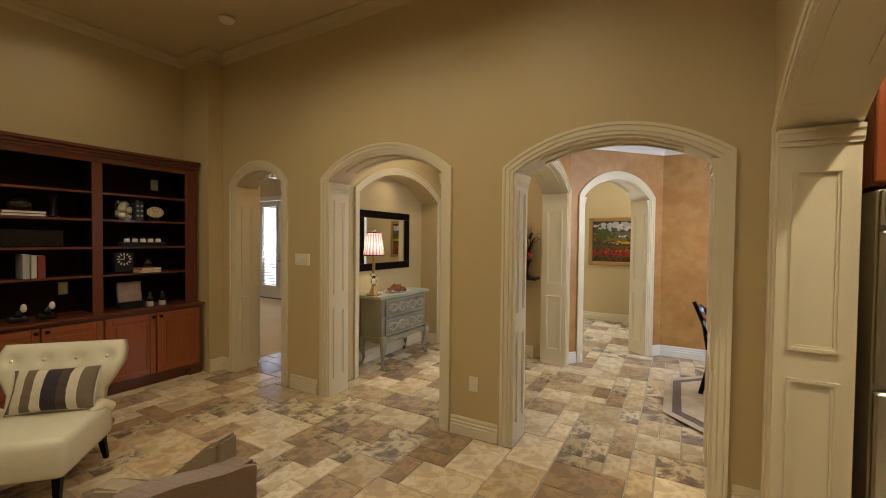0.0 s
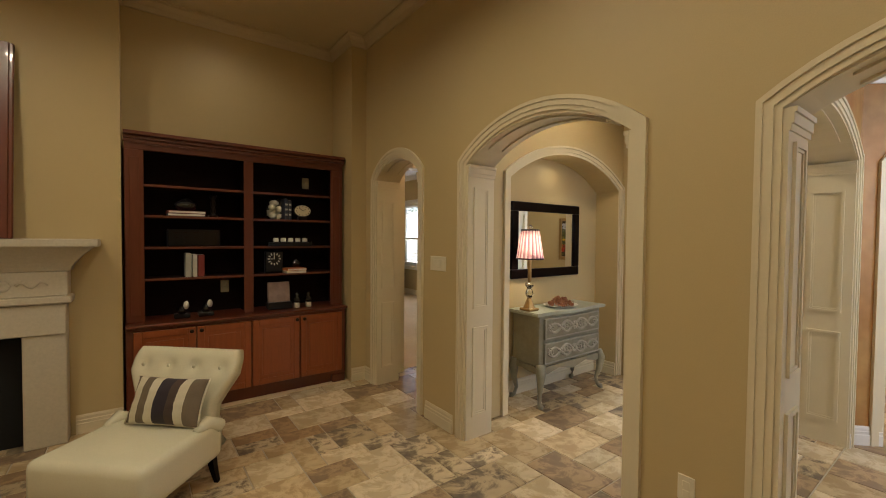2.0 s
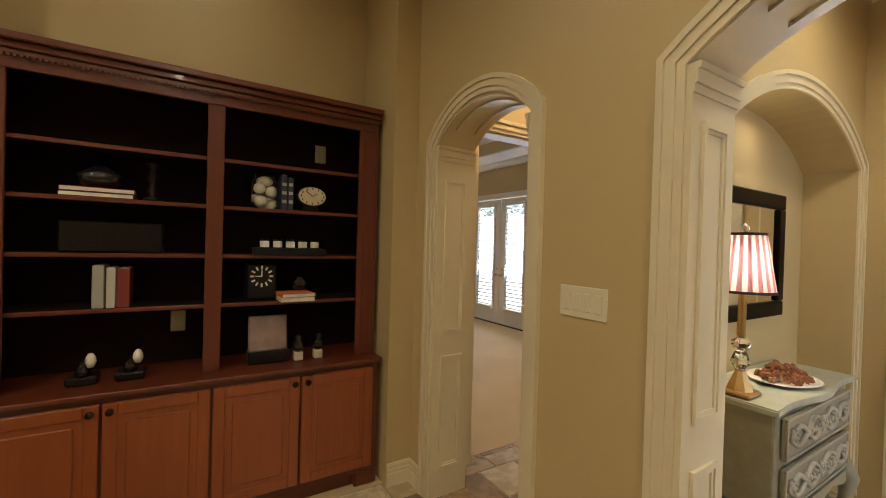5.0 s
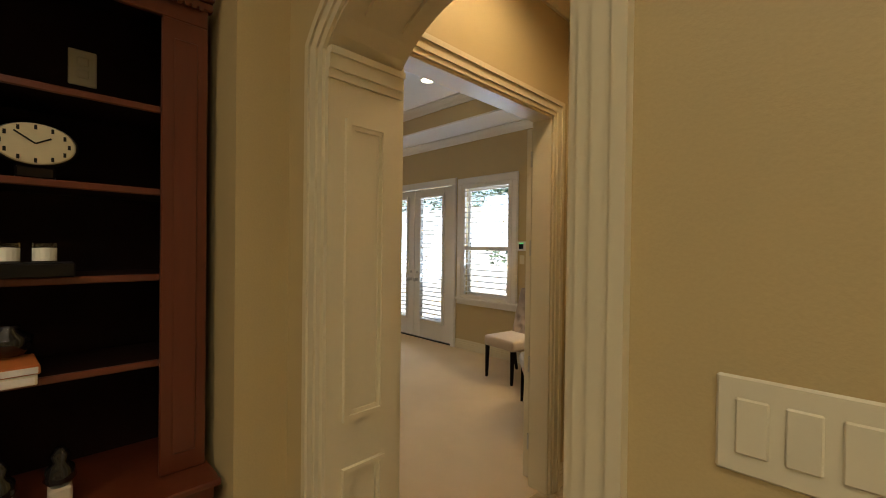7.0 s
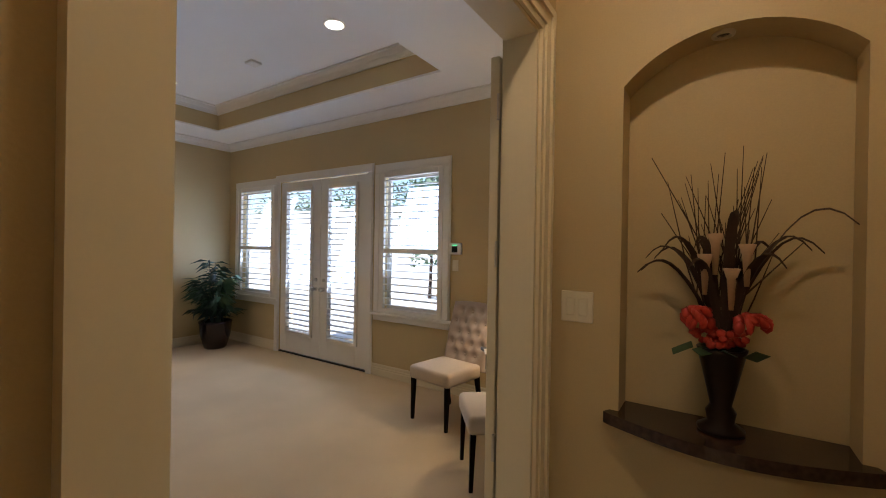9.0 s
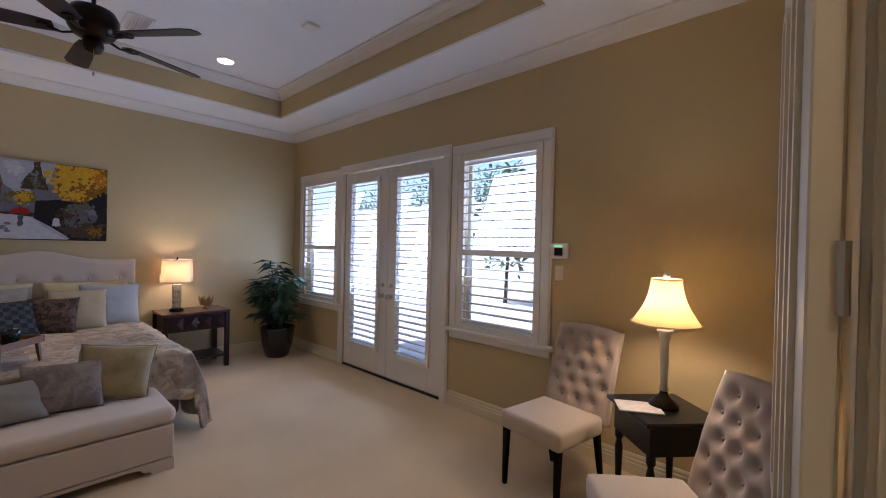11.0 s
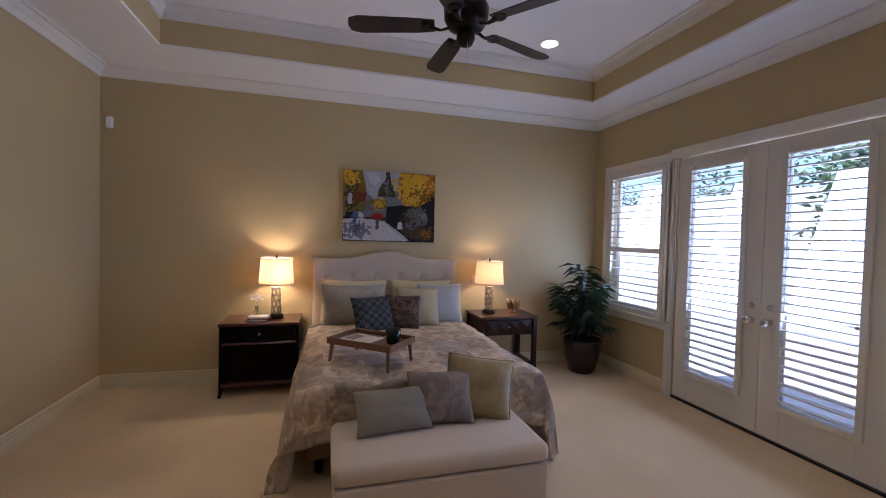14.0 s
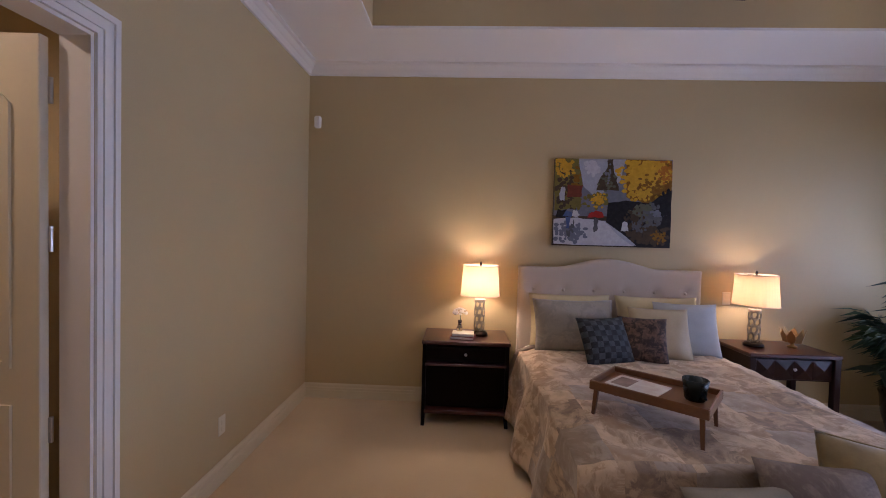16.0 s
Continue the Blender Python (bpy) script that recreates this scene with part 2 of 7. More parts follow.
BOOKS = [material("book_cloth", c, 0.6, grain=0.2, scale=60) for c in ((0.38, 0.38, 0.34), (0.52, 0.50, 0.44), (0.20, 0.03, 0.025), (0.50, 0.14, 0.03), (0.03, 0.035, 0.06), (0.60, 0.55, 0.42))]
STONEBOX = material("mottled_pink_stone", (0.34, 0.24, 0.20), 0.5, grain=0.5, scale=20, bump=0.3, blotch=0.9, blotch_scale=9, second=(0.14, 0.09, 0.08))
MARBLE = material("white_marble_apple", (0.62, 0.56, 0.40), 0.35, grain=0.2, scale=30)
MUG = material("dark_green_stoneware", (0.012, 0.02, 0.018), 0.25, grain=0.2, scale=30)
CONCRETE = material("sunlit_patio_concrete", (0.58, 0.56, 0.53), 0.85, grain=0.4, scale=20, bump=0.3, blotch=0.4, blotch_scale=1.5)
HEDGE = [material("garden_leaf", c, 0.55, grain=0.4, scale=20) for c in ((0.08, 0.13, 0.06), (0.11, 0.17, 0.08), (0.06, 0.10, 0.05))]
ROOFTILE = material("pale_grey_roof_tile", (0.30, 0.31, 0.31), 0.7, grain=0.4, scale=12, bump=0.5, blotch=0.5, blotch_scale=1.5)
STUCCO = material("white_garden_stucco", (0.80, 0.79, 0.76), 0.8, grain=0.3, scale=40, bump=0.3, blotch=0.2)
RUG = material("beige_patterned_rug", (0.42, 0.33, 0.21), 0.95, grain=0.5, scale=60, bump=0.5, blotch=0.7, blotch_scale=8, second=(0.26, 0.18, 0.10))
RUGEDGE = material("dark_rug_border", (0.10, 0.065, 0.04), 0.95, grain=0.4, scale=60, bump=0.5)


def glass_material(name, colour=(1, 1, 1), rough=0.0):
    m = bpy.data.materials.new(name)
    m.use_nodes = True
    b = m.node_tree.nodes["Principled BSDF"]
    b.inputs["Base Color"].default_value = (*colour, 1)
    b.inputs["Transmission Weight"].default_value, b.inputs["Roughness"].default_value = 1.0, rough
    return m


GLASS = glass_material("clear_window_glass")
CRYSTAL = glass_material("clear_crystal", (0.96, 0.95, 0.93))
MIRROR = material("silvered_mirror", (0.86, 0.87, 0.86), 0.02, 1.0)


def shade_material(name, colour, through_colour, share=0.55):
    """Cloth that lets part of the bulb's light through."""
    m = bpy.data.materials.new(name)
    m.use_nodes = True
    nt = m.node_tree
    out = nt.nodes["Material Output"]
    d, tr, mx = nt.nodes.new("ShaderNodeBsdfDiffuse"), nt.nodes.new("ShaderNodeBsdfTranslucent"), nt.nodes.new("ShaderNodeMixShader")
    n = nt.nodes.new("ShaderNodeTexNoise")
    n.inputs["Scale"].default_value = 160
    r = nt.nodes.new("ShaderNodeMix")
    r.data_type = "RGBA"
    r.inputs[6].default_value, r.inputs[7].default_value = (*colour, 1), (*[c * 0.85 for c in colour], 1)
    nt.links.new(n.outputs[0], r.inputs[0])
    nt.links.new(r.outputs[2], d.inputs[0])
    tr.inputs[0].default_value = (*through_colour, 1)
    mx.inputs[0].default_value = share
    nt.links.new(d.outputs[0], mx.inputs[1])
    nt.links.new(tr.outputs[0], mx.inputs[2])
    nt.links.new(mx.outputs[0], out.inputs[0])
    return m


SHADE = shade_material("cream_linen_lampshade", (0.75, 0.66, 0.55), (0.80, 0.66, 0.50))
SHADE_SILK = shade_material("cream_silk_lampshade", (0.72, 0.62, 0.42), (0.85, 0.72, 0.45))
SHADE_MAUVE = shade_material("mauve_silk_pleat", (0.37, 0.24, 0.26), (0.42, 0.27, 0.30))
SHADE_PLEAT = shade_material("pale_pink_silk_pleat", (0.60, 0.48, 0.48), (0.80, 0.66, 0.66))


def glow(name, colour, strength):
    m = bpy.data.materials.new(name)
    m.use_nodes = True
    b = m.node_tree.nodes["Principled BSDF"]
    b.inputs["Base Color"].default_value = (0, 0, 0, 1)
    b.inputs["Emission Color"].default_value, b.inputs["Emission Strength"].default_value = (*colour, 1), strength
    return m


BULB = glow("lit_bulb_lens", (1.0, 0.85, 0.62), 6.0)
LED = glow("green_led", (0.1, 1.0, 0.35), 1.5)

# ---- building helpers ----
def mesh_of(name, bm, mat, smooth=False):
    me = bpy.data.meshes.new(name)
    bmesh.ops.recalc_face_normals(bm, faces=bm.faces)
    bm.to_mesh(me)
    bm.free()
    for m in mat if isinstance(mat, list) else [mat]:
        me.materials.append(m)
    if smooth:
        me.polygons.foreach_set("use_smooth", [True] * len(me.polygons))
    return me


def part(name, bm, mat, parent=None, label="", smooth=False):
    ob = new(name, mesh_of(name, bm, mat, smooth))
    if parent:
        ob.parent = parent
    return tagged(ob, label)


def thing(name, m, label, category, group=""):
    ob = new(name)
    ob.matrix_world = m
    ob.empty_display_size = 0.1
    return tagged(ob, label, category, group)


def structure(name, bm, mat, label="", category="", smooth=False):
    return tagged(part(name, bm, mat, None, label, smooth), "", category, "", "structure")


def box(bm, x0, y0, z0, x1, y1, z1, bevel=0.0, m=None, idx=0, seg=1):
    vs = [bm.verts.new((x, y, z)) for x in (x0, x1) for y in (y0, y1) for z in (z0, z1)]
    fs = [bm.faces.new([vs[i] for i in q]) for q in ((0, 1, 3, 2), (4, 6, 7, 5), (0, 4, 5, 1), (2, 3, 7, 6), (0, 2, 6, 4), (1, 5, 7, 3))]
    for f in fs:
        f.material_index = idx
    if bevel:
        es = list({e for f in fs for e in f.edges})
        r = bmesh.ops.bevel(bm, geom=es, offset=bevel, segments=seg, affect="EDGES", profile=0.5)
        vs = list({v for f in r["faces"] for v in f.verts} | {v for v in vs if v.is_valid})
        for f in r["faces"]:
            f.material_index = idx
    if m is not None:
        bmesh.ops.transform(bm, matrix=m, verts=[v for v in vs if v.is_valid])
    return vs


def boxed(*a, **k):
    bm = bmesh.new()
    box(bm, *a, **k)
    return bm


def lathe(bm, profile, seg=20, centre=(0, 0, 0), squash=1.0, idx=0, m=None):
    """A turned body from (radius, height) pairs, closed at both ends."""
    rings, made = [], []
    for r, z in profile:
        ring = [bm.verts.new((centre[0] + r * math.cos(2 * math.pi * i / seg), centre[1] + squash * r * math.sin(2 * math.pi * i / seg), centre[2] + z)) for i in range(seg)]
        rings.append(ring)
        made += ring
    fs = []
    for a, b in zip(rings, rings[1:]):
        fs += [bm.faces.new((a[i], a[(i + 1) % seg], b[(i + 1) % seg], b[i])) for i in range(seg)]
    fs += [bm.faces.new(rings[0][::-1]), bm.faces.new(rings[-1])]
    for f in fs:
        f.material_index = idx
    if m is not None:
        bmesh.ops.transform(bm, matrix=m, verts=made)
    return made


def turned(profile, **k):
    bm = bmesh.new()
    lathe(bm, profile, **k)
    return bm


def tube(bm, pts, radii, seg=8, flat=1.0, idx=0):
    """A tapered limb through points."""
    pts = [Vector(p) for p in pts]
    if not isinstance(radii, (list, tuple)):
        radii = [radii] * len(pts)
    rings = []
    for i, p in enumerate(pts):
        d = (pts[min(i + 1, len(pts) - 1)] - pts[max(i - 1, 0)]).normalized()
        a = d.orthogonal() if abs(d.z) > 0.9 else d.cross(Vector((0, 0, 1)))
        a.normalize()
        b = d.cross(a)
        rings.append([bm.verts.new(p + radii[i] * (a * math.cos(2 * math.pi * k / seg) + flat * b * math.sin(2 * math.pi * k / seg))) for k in range(seg)])
    fs = []
    for a, b in zip(rings, rings[1:]):
        fs += [bm.faces.new((a[k], a[(k + 1) % seg], b[(k + 1) % seg], b[k])) for k in range(seg)]
    fs += [bm.faces.new(rings[0][::-1]), bm.faces.new(rings[-1])]
    for f in fs:
        f.material_index = idx


def tubed(*a, **k):
    bm = bmesh.new()
    tube(bm, *a, **k)
    return bm


def prism(bm, pts, d0, d1, m, idx=0):
    """A flat outline in (u, z), given depth from d0 to d1 along the frame's second axis."""
    a = [bm.verts.new(m @ Vector((u, d0, z))) for u, z in pts]
    b = [bm.verts.new(m @ Vector((u, d1, z))) for u, z in pts]
    n = len(pts)
    fs = [bm.faces.new(a), bm.faces.new(b[::-1])]
    fs += [bm.faces.new((a[i], b[i], b[(i + 1) % n], a[(i + 1) % n])) for i in range(n)]
    for f in fs:
        f.material_index = idx


def arc(u0, u1, zs, za, o=0.0, n=16):
    """The outline of an arch that springs at zs and tops at za, moved out by o."""
    h = (u1 - u0) / 2
    rise = za - zs
    if rise < 1e-4:
        return [(u0 - o, zs + o), (u1 + o, zs + o)]
    r = (h * h + rise * rise) / (2 * rise)
    cu, cz, ro = (u0 + u1) / 2, za - r, r + o
    s = math.asin(min(1, (h + o) / ro))
    return [(cu + ro * math.sin(-s + 2 * s * i / n), cz + ro * math.cos(-s + 2 * s * i / n)) for i in range(n + 1)]


def wall_frame(origin, direction):
    """u along the wall, then depth to its left-hand side, z up."""
    a = math.atan2(direction[1], direction[0])
    return pose(origin[0], origin[1], 0, 0, 0, math.degrees(a))


def wall(name, m, length, thick, height, openings=(), mat=None, label=""):
    """openings: (u0, u1, sill, spring, apex)."""
    bm = bmesh.new()
    u = 0.0
    for u0, u1, sill, zs, za in sorted(openings):
        if u0 > u:
            prism(bm, [(u, 0), (u0, 0), (u0, height), (u, height)], 0, thick, m)
        if sill > 0:
            prism(bm, [(u0, 0), (u1, 0), (u1, sill), (u0, sill)], 0, thick, m)
        curve = arc(u0, u1, zs, za)
        for (a, za_), (b, zb_) in zip(curve, curve[1:]):
            prism(bm, [(a, za_), (b, zb_), (b, height), (a, height)], 0, thick, m)
        u = u1
    if u < length:
        prism(bm, [(u, 0), (length, 0), (length, height), (u, height)], 0, thick, m)
    bmesh.ops.remove_doubles(bm, verts=bm.verts, dist=1e-5)
    return structure(name, bm, mat or PAINT, label or "tan painted plaster wall", "wall")


def casing(bm, m, u0, u1, zs, za, front, bands=((0.0, 0.025, 0.010), (0.025, 0.058, 0.017), (0.058, 0.08, 0.024)), foot=0.0):
    """Stepped moulding round an opening, proud of the wall's face at depth front (0: towards -depth)."""
    sign = -1 if front <= 0 else 1
    for o1, o2, proud in bands:
        ins, outs = arc(u0, u1, zs, za, o1), arc(u0, u1, zs, za, o2)
        ins = [(u0 - o1, foot)] + ins + [(u1 + o1, foot)]
        outs = [(u0 - o2, foot)] + outs + [(u1 + o2, foot)]
        for i in range(len(ins) - 1):
            prism(bm, [ins[i], ins[i + 1], outs[i + 1], outs[i]], front, front + sign * proud, m)


def sweep(bm, path, profile, closed=False):
    """A moulding along level points: profile of (out, z), out to the left of the path; corners are mitred."""
    pts = [Vector((p[0], p[1], 0)) for p in path]
    n = len(pts)
    rings = []
    for i, p in enumerate(pts):
        a = (p - pts[i - 1]).normalized() if (i or closed) else None
        b = (pts[(i + 1) % n] - p).normalized() if (i < n - 1 or closed) else None
        a, b = a or b, b or a
        na, nb = Vector((-a.y, a.x, 0)), Vector((-b.y, b.x, 0))
        nn = (na + nb).normalized()
        k = 1 / max(0.3, nn.dot(na))
        rings.append([bm.verts.new((p.x + nn.x * o * k, p.y + nn.y * o * k, z)) for o, z in profile])
    q = len(profile)
    for i in range(n if closed else n - 1):
        a, b = rings[i], rings[(i + 1) % n]
        for j in range(q):
            bm.faces.new((a[j], b[j], b[(j + 1) % q], a[(j + 1) % q]))
    if not closed:
        bm.faces.new(rings[0])
        bm.faces.new(rings[-1][::-1])


def crown_profile(z, h=0.13, d=0.11):
    return [(0, z - h), (0.018, z - h), (0.022, z - h * 0.82), (d * 0.38, z - h * 0.58), (d * 0.5, z - h * 0.5), (d * 0.75, z - h * 0.2), (d, z - h * 0.16), (d, z), (0, z)]


BASE = [(0, 0), (0.016, 0), (0.016, 0.075), (0.012, 0.08), (0.013, 0.1), (0.008, 0.105), (0.009, 0.125), (0.004, 0.14), (0, 0.14)]


def baseboard(path, mat=None):
    bm = bmesh.new()
    sweep(bm, path, BASE)
    return structure("baseboard", bm, mat or CREAM, "stepped cream painted baseboard", "baseboard")


def crown(path, z, closed=False, mat=None, h=0.13, d=0.11):
    bm = bmesh.new()
    sweep(bm, path, crown_profile(z, h, d), closed)
    return structure("crown_trim", bm, mat or CREAM, "stepped crown moulding under the ceiling", "trim")


def panel_frame(bm, m, u0, u1, z0, z1, d, w=0.02, proud=0.009):
    """A raised picture-frame moulding round a panel on a face at depth d, towards -depth."""
    for a, b, c, e in ((u0, u1, z0, z0 + w), (u0, u1, z1 - w, z1), (u0, u0 + w, z0 + w, z1 - w), (u1 - w, u1, z0 + w, z1 - w)):
        prism(bm, [(a, c), (b, c), (b, e), (a, e)], d, d - proud, m)
        prism(bm, [(a + 0.005, c + 0.005), (b - 0.005, c + 0.005), (b - 0.005, e - 0.005), (a + 0.005, e - 0.005)], d - proud, d - proud - 0.005, m)


def jamb_lining(parent_name, m, u0, u1, zs, za, thick, impost=True):
    """Panelled lining in an arched opening: both jambs, the imposts and the curved soffit."""
    bm = bmesh.new()
    t = 0.018
    for u, s in ((u0, 1), (u1, -1)):
        jm = m @ Matrix.Translation((u, 0, 0)) @ pose(0, 0, 0, 0, 0, 90)
        # here u runs through the wall, depth towards -u of the wall
        d = -s * t
        prism(bm, [(0.0, 0), (thick, 0), (thick, zs), (0.0, zs)], 0, d, jm)
        for z0, z1 in ((0.17, 0.84), (0.98, 1.88)):
            w = 0.018
            for a, b, c, e in ((0.055, thick - 0.055, z0, z0 + w), (0.055, thick - 0.055, z1 - w, z1), (0.055, 0.055 + w, z0 + w, z1 - w), (thick - 0.055 - w, thick - 0.055, z0 + w, z1 - w)):
                prism(bm, [(a, c), (b, c), (b, e), (a, e)], d, d - s * 0.012, jm)
            q = 0.012
            for a, b, c, e in ((0.073, thick - 0.073, z0 + w, z0 + w + q), (0.073, thick - 0.073, z1 - w - q, z1 - w), (0.073, 0.073 + q, z0 + w + q, z1 - w - q), (thick - 0.073 - q, thick - 0.073, z0 + w + q, z1 - w - q)):
                prism(bm, [(a, c), (b, c), (b, e), (a, e)], d, d - s * 0.006, jm)
        if impost:
            for z0, z1, p in ((zs - 0.085, zs - 0.06, 0.008), (zs - 0.06, zs - 0.02, 0.016), (zs - 0.02, zs, 0.024)):
                prism(bm, [(-0.004, z0), (thick + 0.004, z0), (thick + 0.004, z1), (-0.004, z1)], d, d - s * p, jm)
    ins, outs = arc(u0 + 0.001, u1 - 0.001, zs, za - 0.018), arc(u0, u1, zs, za)
    for i in range(len(ins) - 1):
        prism(bm, [ins[i], ins[i + 1], outs[i + 1], outs[i]], 0.0, thick, m)
    low = arc(u0 + 0.04, u1 - 0.04, zs + 0.01, za - 0.028)
    up = arc(u0 + 0.04, u1 - 0.04, zs + 0.022, za - 0.016)
    for i in range(2, len(low) - 3):
        for d0, d1 in ((0.055, 0.073), (thick - 0.073, thick - 0.055)):
            prism(bm, [low[i], low[i + 1], up[i + 1], up[i]], d0, d1, m)
    return structure(parent_name, bm, CREAM, "cream panelled lining of an arched opening", "trim")


# ---- structure: the plan ----
LIV_Z = 3.55
NY0, NY1 = 3.25, 3.51
A1, A2, A3 = (-4.43, -3.648, 0, 2.07, 2.25), (-3.015, -1.765, 0, 2.04, 2.26), (-1.18, 0.05, 0, 2.0, 2.195)

fl = bmesh.new()
box(fl, -5.3, -3.6, -0.12, 4.2, 12.4, -0.006)
structure("floor_tile_bed", fl, GROUT, "sand-coloured grout bed under slate tiles", "floor")
structure("floor_carpet", boxed(-10.9, 1.4, -0.1, -4.70, 7.2, 0.004), CARPET, "beige cut-pile wall-to-wall carpet", "floor")
structure("floor_bath", boxed(-9.0, -0.2, -0.1, -6.9, 1.40, 0.0), GROUT, "plain tiled floor beyond the side door", "floor")

# living room: the arched wall
mN = wall_frame((-4.66, NY0), (1, 0))


def sh(o, dx):
    return (o[0] + dx, o[1] + dx, *o[2:])


wall("wall_arched", mN, 4.95, NY1 - NY0, LIV_Z, [sh(o, 4.66) for o in (A1, A2, A3)], PAINT, "tan plaster wall with three arched openings")
cs = bmesh.new()
for o in (A1, A2, A3):
    casing(cs, mN, o[0] + 4.66, o[1] + 4.66, o[3], o[4], 0)
    casing(cs, mN, o[0] + 4.66, o[1] + 4.66, o[3], o[4], NY1 - NY0)
structure("trim_arch_casings", cs, CREAM, "cream stepped moulding round three arches", "trim")
for o in (A1, A2, A3):
    jamb_lining("trim_arch_lining", mN, o[0] + 4.66, o[1] + 4.66, o[3], o[4], NY1 - NY0)
# west side: bookcase recess, chimney breast
W = lambda name, x0, y0, x1, y1, z1=LIV_Z, mat=PAINT, label="tan painted plaster wall", z0=0: structure(name, boxed(x0, y0, z0, x1, y1, z1), mat, label, "wall")
W("wall_west_return", -5.17, 3.085, -4.66, 3.51)
W("wall_recess_back", -5.32, 1.215, -5.17, 3.51)
W("wall_chimney_breast", -5.32, -1.30, -4.80, 1.215)
W("wall_west_south", -5.32, -3.6, -5.17, -1.30)
W("wall_living_south", -5.32, -3.75, 4.2, -3.6)
W("wall_living_east", 4.05, -3.6, 4.2, 7.2)
# kitchen arch at the end of the arched wall: its jamb and arch in the wall that runs back
mK = wall_frame((0.29, 3.25), (0, -1))
wall("wall_kitchen_arch", mK, 6.85, 0.31, LIV_Z, [(0.16, 2.6, 0, 2.08, 2.5)], PAINT, "tan plaster wall with a wide kitchen arch")
jamb_lining("trim_kitchen_arch_lining", mK, 0.16, 2.6, 2.08, 2.5, 0.31)
kc = bmesh.new()
casing(kc, mK, 0.16, 2.6, 2.08, 2.5, 0, ((0.0, 0.03, 0.014), (0.03, 0.07, 0.022)))
structure("trim_kitchen_arch_casing", kc, CREAM, "cream stepped moulding round the kitchen arch", "trim")
structure("ceiling_living", boxed(-5.32, -3.75, LIV_Z, 4.2, NY1, LIV_Z + 0.15), CEIL_TAN, "pale tan painted ceiling", "ceiling")
crown([(0.29, -3.6), (0.29, NY0), (-4.66, NY0), (-4.66, 3.085), (-5.17, 3.085), (-5.17, 1.215), (-4.80, 1.215), (-4.80, -1.3)], LIV_Z, mat=CEIL_TAN, h=0.10, d=0.075)
baseboard([(-3.15, NY0), (-3.52, NY0)])
baseboard([(-1.28, NY0), (-1.675, NY0)])
baseboard([(0.29, NY0), (0.15, NY0)])
baseboard([(-4.53, NY0), (-4.66, NY0), (-4.66, 3.09)])
baseboard([(-4.80, 1.215), (-4.80, 0.93)])

# hall behind the second arch, with the console alcove
W("wall_hall_west_near", -3.53, NY1, -3.17, 3.86, 3.2)
W("wall_alcove_back", -3.53, 3.86, -3.44, 5.54, 3.2)
W("wall_hall_west_far", -3.53, 5.54, -3.17, 5.80, 3.2)
mA = wall_frame((-3.17, 3.86), (0, 1))
wall("wall_alcove_head", mA, 1.68, 0.27, 3.2, [(0.0, 1.68, 0, 2.03, 2.31)], PAINT, "tan plaster arch over the console alcove")
ac = bmesh.new()
casing(ac, mA, 0.0, 1.68, 2.03, 2.31, 0, ((0.0, 0.025, 0.010), (0.025, 0.06, 0.018), (0.06, 0.08, 0.028)))
structure("trim_alcove_casing", ac, CREAM, "cream moulding round the console alcove", "trim")
mH = wall_frame((-3.17, 5.62), (1, 0))
D0 = (0.22, 1.12, 0, 2.08, 2.28)
wall("wall_hall_north", mH, 1.87, 0.26, 3.2, [D0], PAINT, "tan plaster wall with an arch to the foyer")
hc = bmesh.new()
casing(hc, mH, D0[0], D0[1], D0[3], D0[4], 0)
structure("trim_foyer_arch_casing", hc, CREAM, "cream stepped moulding round the foyer arch", "trim")
jamb_lining("trim_foyer_arch_lining", mH, D0[0], D0[1], D0[3], D0[4], 0.26)
# wall between hall and dining room, with an arch
mD = wall_frame((-1.30, 3.51), (0, 1))
D1 = (0.22, 1.94, 0, 2.08, 2.34)
wall("wall_dining_west", mD, 2.11, 0.30, 3.2, [D1], ORANGE, "sponged orange plaster wall with an arch")
jamb_lining("trim_dining_arch_lining", mD, D1[0], D1[1], D1[3], D1[4], 0.30)
dc = bmesh.new()
casing(dc, mD, D1[0], D1[1], D1[3], D1[4], 0)
casing(dc, mD, D1[0], D1[1], D1[3], D1[4], 0.30)
# the dining room's slanted wall and its arch
mG = wall_frame((-1.30, 5.56), (1, 1.07))
D2 = (0.20, 1.20, 0, 2.06, 2.32)
wall("wall_dining_slanted", mG, 1.42, 0.30, 3.2, [D2], ORANGE, "sponged orange plaster wall with an arch")
casing(dc, mG, D2[0], D2[1], D2[3], D2[4], 0)
structure("trim_dining_arch_casings", dc, CREAM, "cream stepped moulding round two dining arches", "trim")
jamb_lining("trim_slanted_arch_lining", mG, D2[0], D2[1], D2[3], D2[4], 0.30)
W("wall_dining_north", -0.33, 6.60, 1.10, 6.86, 3.2, ORANGE, "sponged orange plaster wall")
mE = wall_frame((1.10, 6.60), (1, -1))
wall("wall_dining_slanted_east", mE, 1.5, 0.25, 3.2, (), ORANGE, "sponged orange plaster wall")
W("wall_dining_east", 2.1, 3.51, 2.35, 5.6, 3.2, ORANGE, "sponged orange plaster wall")
W("wall_dining_south", 0.62, 3.90, 4.05, 4.05, 3.2, PAINT)
W("wall_kitchen_side", 0.30, 3.51, 0.62, 4.05, 3.2, PAINT)
baseboard([(0.9, 6.60), (-0.33, 6.60), (-0.45, 6.48)], WHITE)
baseboard([(-1.16, 5.71), (-1.30, 5.56), (-1.30, 5.46)], WHITE)
